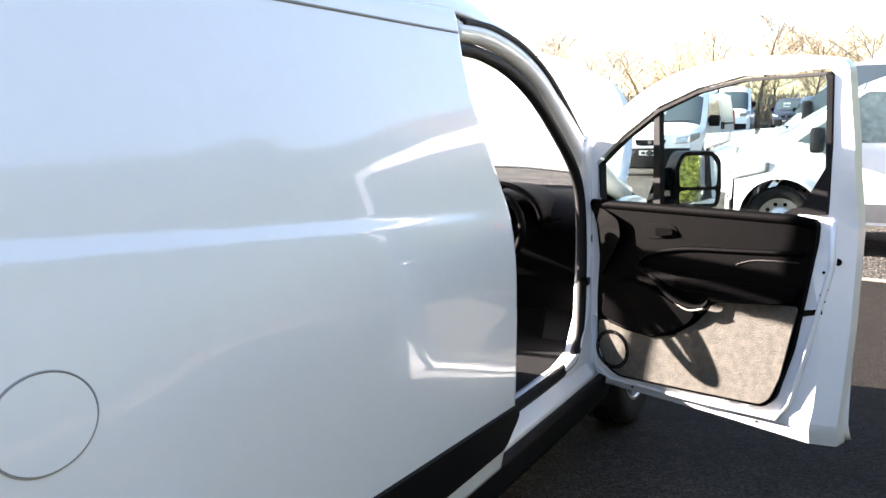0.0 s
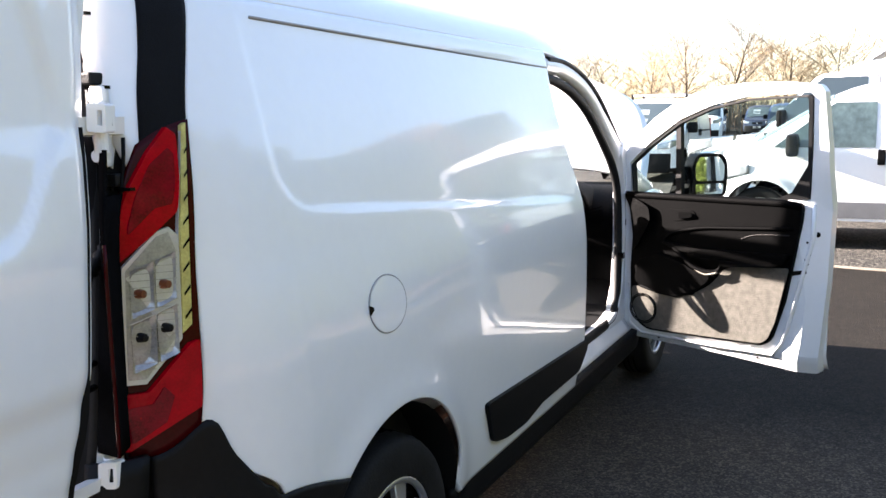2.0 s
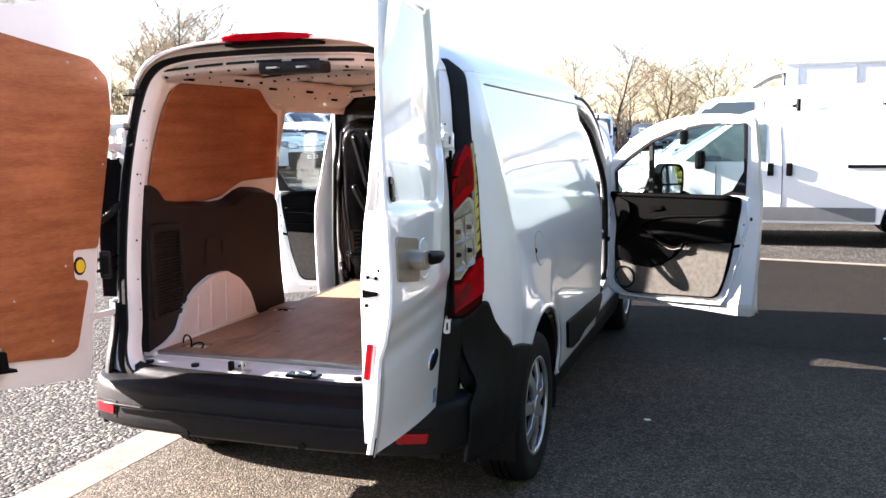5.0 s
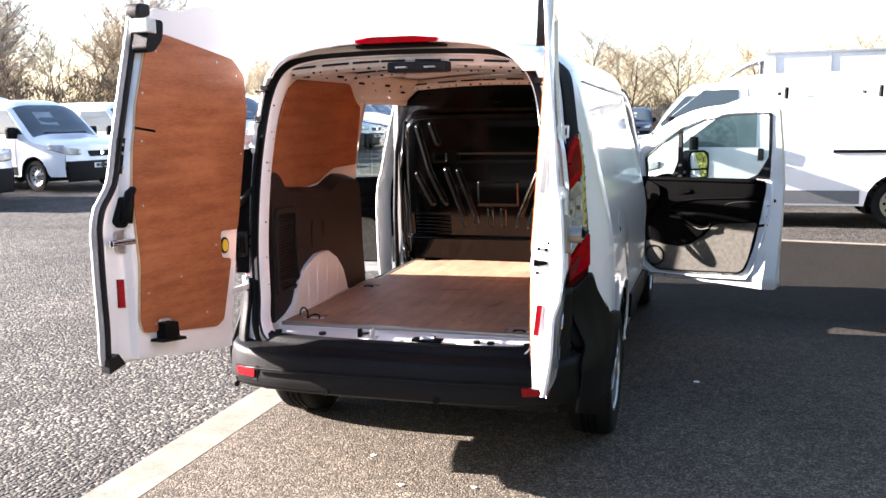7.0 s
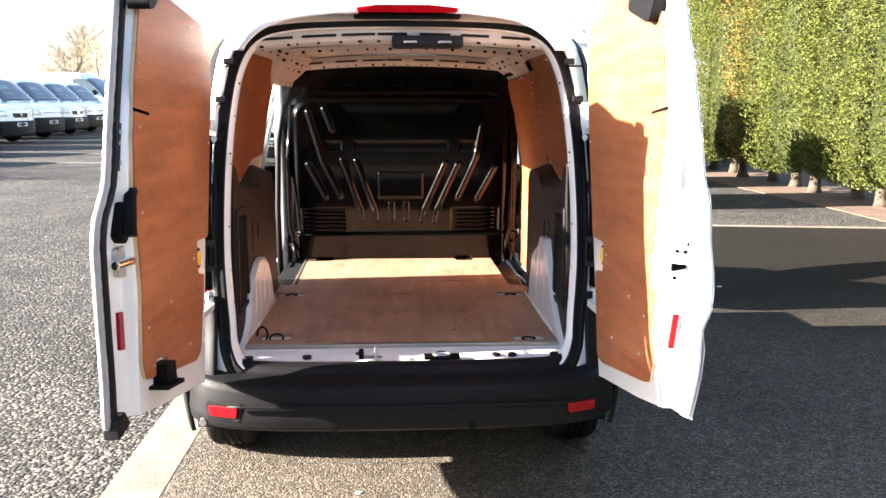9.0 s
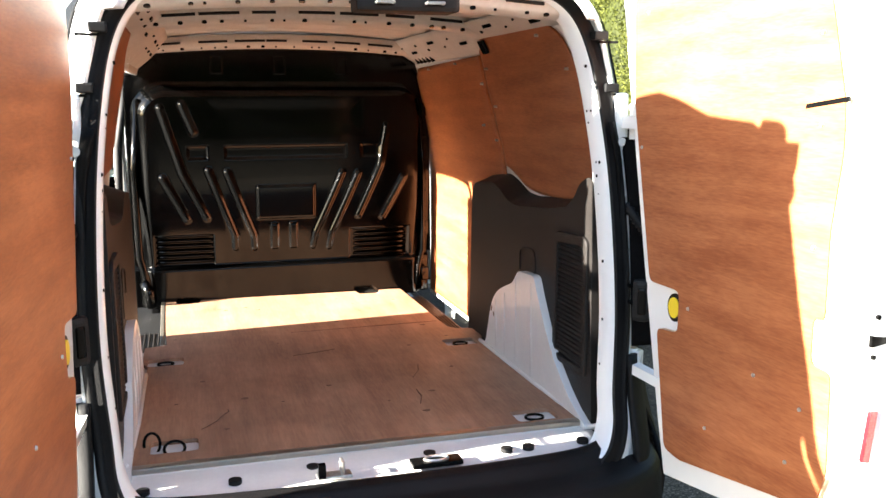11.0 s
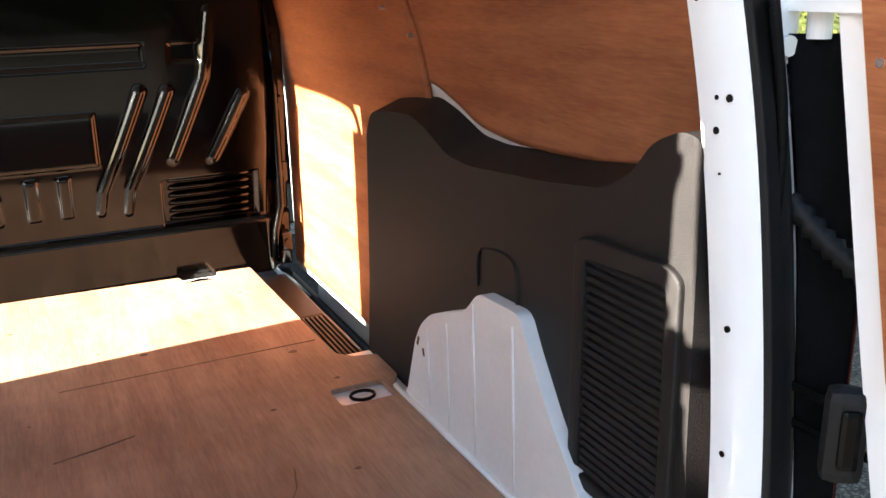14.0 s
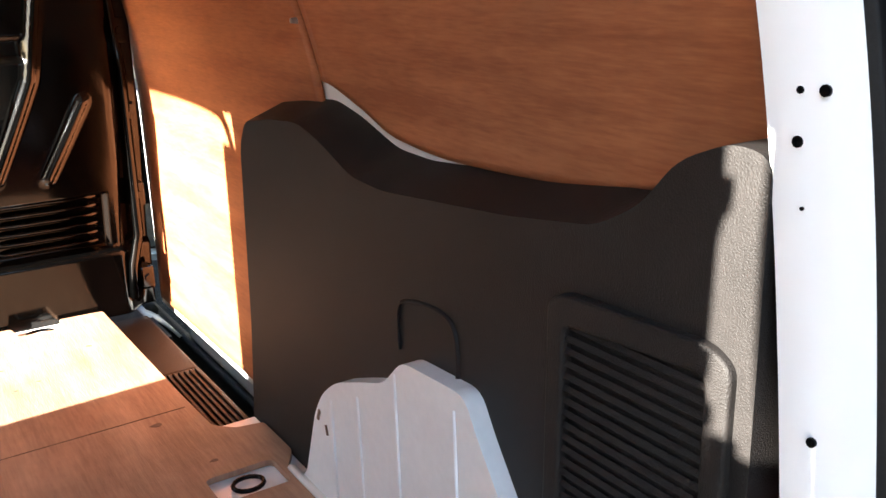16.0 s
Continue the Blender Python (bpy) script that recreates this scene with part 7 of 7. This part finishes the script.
lorry = parked_van("white box lorry with tall pale load body", L=3.2, W=1.0, H=2.15, prof=b_prof, ws=(0.85, 1.9), axles=(0.95, 2.4), door_end=2.3, rail=False)
part("load_box", box((0, 5.0, 1.80), (2.1, 4.4, 1.72), bevel=0.03), mat("pale_box_panel", (0.62, 0.65, 0.69), 0.5, vary=0.04), lorry, "pale grey load box", bevel=0.0)
part("wind_deflector", grid(lambda s, t: Vector((lerp(-0.9, 0.9, s), lerp(1.9, 2.85, t), 2.12 + 0.5 * math.sin(t * math.pi / 2) - 0.05 * (2 * s - 1) ** 2)), 10, 10), WHITE, lorry, soft=True, thick=0.03)
for q in range(5):
    part("box_rib", box((1.055, 3.0 + q, 1.80), (0.012, 0.03, 1.70)), STEEL, lorry)
    part("box_rib", box((-1.055, 3.0 + q, 1.80), (0.012, 0.03, 1.70)), STEEL, lorry)
part("box_rail", box((0, 5.0, 2.665), (2.14, 4.44, 0.05), bevel=0.01), STEEL, lorry)
for sg in (1, -1):
    part("wheel", cyl((sg * 0.72, 5.6, 0.38), (sg * 0.98, 5.6, 0.38), 0.38, seg=28), TYRE, lorry, bevel=0.03)
stand(lorry, -0.55, 16.6, 180)

# ahead: a small van nose on, a tall one and dark ones by the fence
e_van = parked_van("small white van with roof bars facing the tarmac", L=4.4, W=0.9, H=1.84, bars=2, group="vans along the yard")
stand(e_van, -2.95, 18.3, -90)
tall = parked_van("tall white van parked by the fence", L=5.4, W=1.02, H=2.5, prof=b_prof, ws=(0.9, 1.75), axles=(1.0, 4.1), rail=False)
stand(tall, -6.5, 46.0, -84)
dark = parked_van("dark blue van parked by the fence", L=5.0, W=0.96, H=1.98, paint=mat("navy_paint", (0.018, 0.028, 0.06), 0.3, coat=1.0, vary=0.1), axles=(0.95, 4.0))
stand(dark, -2.9, 50.0, -88)
stand(copy_thing(dark, Matrix()), -5.6, 61.0, -90)
stand(copy_thing(dark, Matrix()), -5.6, 27.5, -88)

# the row at the far side of the gravel
row = parked_van("white van with black bumper in the parked row", L=4.6, W=0.95, H=1.93, group="parked row")
stand(row, -12.3, 14.4, -10, 1.10)
alt = parked_van("white van with slim chrome nose in the parked row", L=4.6, W=0.95, H=1.93, group="parked row", grille=False, lower=0.66)
part("chrome_bar", tube([(x, 0.12 - 0.14 * (1 - abs(x / 0.8) ** 2.4) - 0.035, 0.80) for x in (lerp(-0.62, 0.62, q / 12) for q in range(13))], 0.014, 6), CHROME, alt)
stand(alt, -13.3, 22.6, -10, 1.10)
for i, src in enumerate((row, row, alt, row, alt, row, alt, row)):
    y = (10.2, 18.5, 26.6, 30.7, 34.8, 38.9, 43.0, 47.1)[i]
    stand(copy_thing(src, Matrix()), -12.3 - 0.10 * (y - 14.4), y, -10, 1.10 if y < 25 else 1.34)
for x, y in ((-19.5, 21.0), (-15.6, 51.5)):
    back = copy_thing(tall, Matrix())
    back["label"] = "tall white van behind the parked row"
    stand(back, x, y, -10, 1.0 if y < 30 else 1.3)

# painted bays in front of the row
for y in (20.6, 24.6, 28.7, 32.8, 36.9, 41.0, 45.1):
    x = -11.4 - 0.10 * (y - 14.4)
    tagged(part("trim", sheet([(x, y - 0.05), (x + 4.6, y - 0.85), (x + 4.6, y - 0.74), (x, y + 0.06)], 0.006, 0.012), LINE), "faded white painted bay line on gravel", "road marking", kind="structure")

# ---- fence, trees and hedge ----


def mesh_of(name, verts, faces, material, parent=None, label=""):
    me = bpy.data.meshes.new(name)
    me.from_pydata(verts, [], faces)
    me.materials.append(material)
    ob = new(name, me)
    if parent:
        ob.parent = parent
    if label:
        ob["label"] = label
    return ob


def fence_run(points):
    vs, fs = [], []

    def slab(cx, cy, ux, uy, w, d, z0, z1, peak=0.0):
        k = len(vs)
        for z, q in ((z0, 1), (z1, 1)):
            for a, b in ((-1, -1), (1, -1), (1, 1), (-1, 1)):
                vs.append((cx + ux * a * w / 2 * q - uy * b * d / 2, cy + uy * a * w / 2 * q + ux * b * d / 2, z))
        vs.append((cx, cy, z1 + peak))
        fs.extend([(k, k + 1, k + 5, k + 4), (k + 1, k + 2, k + 6, k + 5), (k + 2, k + 3, k + 7, k + 6), (k + 3, k, k + 4, k + 7), (k + 4, k + 5, k + 8), (k + 5, k + 6, k + 8), (k + 6, k + 7, k + 8), (k + 7, k + 4, k + 8)])
    for (xa, ya), (xb, yb) in zip(points, points[1:]):
        ln = math.hypot(xb - xa, yb - ya)
        ux, uy = (xb - xa) / ln, (yb - ya) / ln
        n = int(ln / 0.17)
        for i in range(n):
            slab(xa + ux * i * 0.17, ya + uy * i * 0.17, ux, uy, 0.07, 0.02, 0.1, 2.2, 0.12)
        for z in (0.5, 1.85):
            slab((xa + xb) / 2, (ya + yb) / 2, ux, uy, ln, 0.05, z, z + 0.06)
        for i in range(int(ln / 2.7) + 1):
            slab(xa + ux * i * 2.7, ya + uy * i * 2.7, ux, uy, 0.1, 0.1, 0, 2.1)
    return tagged(mesh_of("palisade_fence", vs, fs, FENCE), "grey steel palisade fence along the yard", "fence", kind="stuff")


fence_run([(-34, 8), (-32, 50), (-10, 66), (14, 64), (30, 40)])


def bare_tree(seed, height, width, label, twig, lean=0.9, low=0.22):
    """A bare winter tree: trunk, rising limbs, branches and fine twigs."""
    rnd = random.Random(seed)
    lists = ([], []), ([], [])

    def line(p, d, ln, r0, r1, n, which, bend=0.10, rise=0.04):
        vs, fs = lists[which]
        sides = 6 if which == 0 and r0 > 0.05 else 3
        way = [p]
        for i in range(n):
            d = (d + Vector((rnd.gauss(0, bend), rnd.gauss(0, bend), rnd.gauss(rise, bend * 0.6)))).normalized()
            way.append(way[-1] + d * ln / n)
        u = d.orthogonal().normalized()
        w = d.cross(u)
        k = len(vs)
        for i, c in enumerate(way):
            r = lerp(r0, r1, i / n)
            vs.extend(c + (u * math.cos(q) + w * math.sin(q)) * r for q in (6.2832 * j / sides for j in range(sides)))
        for i in range(n):
            for j in range(sides):
                fs.append((k + i * sides + j, k + i * sides + (j + 1) % sides, k + (i + 1) * sides + (j + 1) % sides, k + (i + 1) * sides + j))
        return way

    def off(d, spread):
        q = rnd.uniform(0, 6.2832)
        return (d + Vector((math.cos(q), math.sin(q), rnd.uniform(-0.15, 0.35))) * spread).normalized()
    root = thing("tree", label, "tree", "bare trees behind the yard")
    trunk = line(Vector((0, 0, -0.1)), Vector((rnd.uniform(-0.05, 0.05), 0, 1)), height * 0.93, height * 0.011, 0.015, 12, 0, 0.05)
    for i in range(26):
        f = lerp(low, 0.97, (i + rnd.random()) / 26)
        k = min(11, int(f * 12))
        p = trunk[k].lerp(trunk[k + 1], f * 12 - k)
        q = i * 2.4 + rnd.uniform(-0.5, 0.5)
        ln = width * (0.35 + 0.75 * math.sin(math.pi * min(1, (1.06 - f) * 1.05))) * rnd.uniform(0.7, 1.15)
        limb = line(p, Vector((math.cos(q), math.sin(q), lean + rnd.uniform(-0.2, 0.5))).normalized(), ln, 0.032 * (1.25 - f), 0.011, 6, 0, 0.10, 0.05)
        for j in range(12):
            g = lerp(0.15, 1.0, j / 11)
            m = min(5, int(g * 6))
            c = limb[m].lerp(limb[m + 1], g * 6 - m)
            ld = (limb[m + 1] - limb[m]).normalized()
            br = line(c, off(ld, 0.85), ln * rnd.uniform(0.22, 0.42), 0.010, 0.006, 3, 1, 0.14)
            for e in range(5):
                h = rnd.choice((1, 2, 3))
                line(br[h], off(ld, 0.9), ln * rnd.uniform(0.10, 0.24), 0.007, 0.005, 1, 1, 0.15)
    mesh_of("trunk", *lists[0], BARK, root)
    mesh_of("crown", *lists[1], twig, root, "fine bare twigs")
    return root


kinds = [bare_tree(11, 8.6, 2.4, "tall bare winter tree with fine twigs", TWIG, 1.3), bare_tree(23, 8.2, 2.6, "spreading bare winter tree with grey twigs", TWIG, 1.2), bare_tree(37, 6.2, 2.6, "bushy bare tree with tan twigs", TWIG2, 1.0, 0.10), bare_tree(52, 7.4, 2.4, "broad bare winter tree with tan twigs", TWIG2, 1.2, 0.14)]
rnd = random.Random(9)
spots = []
for i in range(52):
    spots.append((lerp(-48, 46, i / 51) + rnd.uniform(-1.0, 1.0), rnd.uniform(66, 80)))
for i in range(38):
    spots.append((-44 + rnd.uniform(-8, 3), lerp(6, 64, i / 37) + rnd.uniform(-1.0, 1.0)))
for i in range(10):
    spots.append((rnd.uniform(12, 34), rnd.uniform(44, 58)))
for i, (x, y) in enumerate(spots):
    m = pose(x, y, 0, 0, 0, rnd.uniform(0, 360)) @ Matrix.Scale(rnd.uniform(0.85, 1.15) * (0.94 if i < 52 or i >= 90 else 1.45), 4) @ Matrix.Diagonal((1.3, 1.3, 1.0, 1.0))
    if i < 4:
        kinds[i].matrix_basis = m
    else:
        copy_thing(kinds[rnd.choice((1, 2, 3, 2, 0))], m)

# scrub bank
rs = np.random.RandomState(4)
vs, fs = [], []
for i in range(60000):
    t = rs.rand()
    if i % 2:
        x, y = -40 + rs.randn() * 1.6, -5 + 72 * t
    else:
        x, y = -36 + 78 * t, 68 + rs.randn() * 1.6
    h = 1.6 + 0.9 * math.sin(x * 0.7 + y * 0.31) + 0.6 * math.sin(x * 1.9 + 2 + y)
    z = (abs(h) * 0.5 + (3.3 if i % 2 else 1.4)) * rs.rand() ** 0.75
    dv = rs.randn(3) * 0.10
    dv[2] = abs(dv[2]) * 3.5
    e = rs.randn(3) * 0.05
    k = len(vs)
    vs += [(x, y, z), (x + dv[0] + e[0], y + dv[1] + e[1], z + dv[2] * 0.6), (x + 2 * dv[0], y + 2 * dv[1], z + dv[2] + 0.06)]
    fs.append((k, k + 1, k + 2))
tagged(mesh_of("scrub", vs, fs, SCRUB), "brown winter scrub bank behind the fence", "scrub", kind="stuff")
tagged(part("bank", grid(lambda s, t: Vector((lerp(-60, 80, s), 70 + 8 * t, 1.4 * math.sin(t * 3) + 0.3 * math.sin(s * 40))), 40, 6), MULCH, soft=True), "low earth bank", "bank", kind="structure")
tagged(part("bank", grid(lambda s, t: Vector((-38 - 8 * t, lerp(-30, 80, s), 2.6 * math.sin(t * 3) + 0.3 * math.sin(s * 40))), 40, 6), MULCH, soft=True), "low earth bank", "bank", kind="structure")


def conifer(seed, height, radius, label, material, n=15000, group="conifer hedge"):
    """A clipped conifer: short trunk and a crown of flat sprays round a core coloured as shade."""
    r = np.random.RandomState(seed)
    root = thing("conifer", label, "tree", group)
    part("trunk", tube([(0, 0, -0.05), (0.015, 0, 0.12), (0.02, 0, 0.3), (0.0, 0.03, 0.9)], lambda f: 0.085 + 0.06 * (1 - f) ** 3, 10), BARK, root, soft=True)
    rad = table([(0.35, radius * 0.55), (0.6, radius * 0.8), (1.2, radius), (height * 0.7, radius), (height * 0.93, radius * 0.92), (height, radius * 0.6)])
    # added core in the shade colour, blocks light between the sprays
    part("shade_core", grid(lambda s, t: Vector((math.cos(s * 6.2832) * rad(lerp(0.6, height - 0.1, t)) * 0.74 * (1 - t ** 12), math.sin(s * 6.2832) * rad(lerp(0.6, height - 0.1, t)) * 0.74 * (1 - t ** 12), lerp(0.6, height - 0.1, t))), 14, 16, close_u=True), LEAF_SHADE, root, soft=True)
    vs, fs = [], []
    for i in range(n):
        z = 0.42 + (height - 0.42) * r.rand()
        a = r.rand() * 6.2832
        lump = 1 + 0.12 * math.sin(a * 3 + z * 0.5 + seed) + 0.13 * math.sin(a * 6 - z * 0.7) + 0.07 * math.sin(z * 5 + a * 4) + 0.05 * math.sin(a * 13 + z * 2)
        q = rad(z) * lump * (0.72 + 0.33 * r.rand() ** 0.5)
        if i % 6 == 0:
            z, q = height * (0.95 + 0.05 * r.rand()), rad(height) * 1.5 * r.rand() ** 0.5
        p = np.array([math.cos(a) * q, math.sin(a) * q, z])
        o = np.array([math.cos(a), math.sin(a), 1.1 + 0.5 * r.randn()]) + r.randn(3) * 0.4
        o /= np.linalg.norm(o)
        w = np.cross(o, r.randn(3))
        w /= np.linalg.norm(w) + 1e-6
        ln, wd = 0.055 + 0.065 * r.rand(), 0.008 + 0.012 * r.rand()
        k = len(vs)
        c = np.cross(o, w) * 0.02
        vs += [tuple(p), tuple(p + o * ln * 0.5 + w * wd + c), tuple(p + o * ln - c), tuple(p + o * ln * 0.5 - w * wd + c)]
        fs.append((k, k + 1, k + 2, k + 3))
    mesh_of("crown", vs, fs, material, root, "dense small sprays")
    return root


conifers = [conifer(1, 5.2, 0.95, "tall green clipped conifer in a hedge row", LEAF), conifer(2, 5.0, 0.9, "tall green clipped conifer in a hedge row", LEAF), conifer(3, 5.1, 0.85, "conifer with dry orange-brown patches", LEAF_BROWN, 9000)]
k = 0
for i in range(26):
    y = 16.6 - 1.02 * i
    m = pose(6.95 + 0.12 * math.sin(i * 2.3), y, 0, 0, 0, i * 77) @ Matrix.Diagonal((1, 1, 0.84 + 0.02 * math.sin(i * 1.7), 1))
    src = conifers[2] if i in (3,) else conifers[i % 2]
    if i in (0, 1, 3):
        src.matrix_basis = m
    else:
        copy_thing(src, m)
for i in range(12):
    copy_thing(conifers[i % 2], pose(7.3 + 0.12 * i, 18.5 + 1.1 * i, 0, 0, 0, i * 50) @ Matrix.Diagonal((1.05, 1.05, 0.56, 1)))
# unseen conifers added behind the camera, to darken what glossy surfaces mirror
for i in range(12):
    copy_thing(conifers[i % 2], pose(5.4 - 2.5 * i, -15.2 + 0.15 * math.sin(i * 1.9), 0) @ Matrix.Diagonal((2.3, 1.2, 0.80, 1)))
tagged(part("ground_strip", sheet([(5.7, 17), (9.5, 17), (9.5, -16), (6.1, -16), (6.1, 9.0)], 0.012, 0.02), MULCH), "brown leaf litter under the hedge", "litter", kind="structure")
# pale specks on the tarmac
for x, y, r in ((1.206, 1.829, 0.018), (2.6, 4.1, 0.02), (0.35, 0.10, 0.012), (-0.18, 0.33, 0.014), (0.05, 0.05, 0.014)):
    tagged(part("litter_scrap", plate([[(x + r * math.cos(a) * (1 + 0.3 * math.sin(3 * a)), y + 0.7 * r * math.sin(a)) for a in (q * 0.8 for q in range(8))]], lambda u, v, d: Vector((u, v, d)), 0.008, 0.013), PLATE_MAT), "small pale scrap lying on tarmac", "litter")
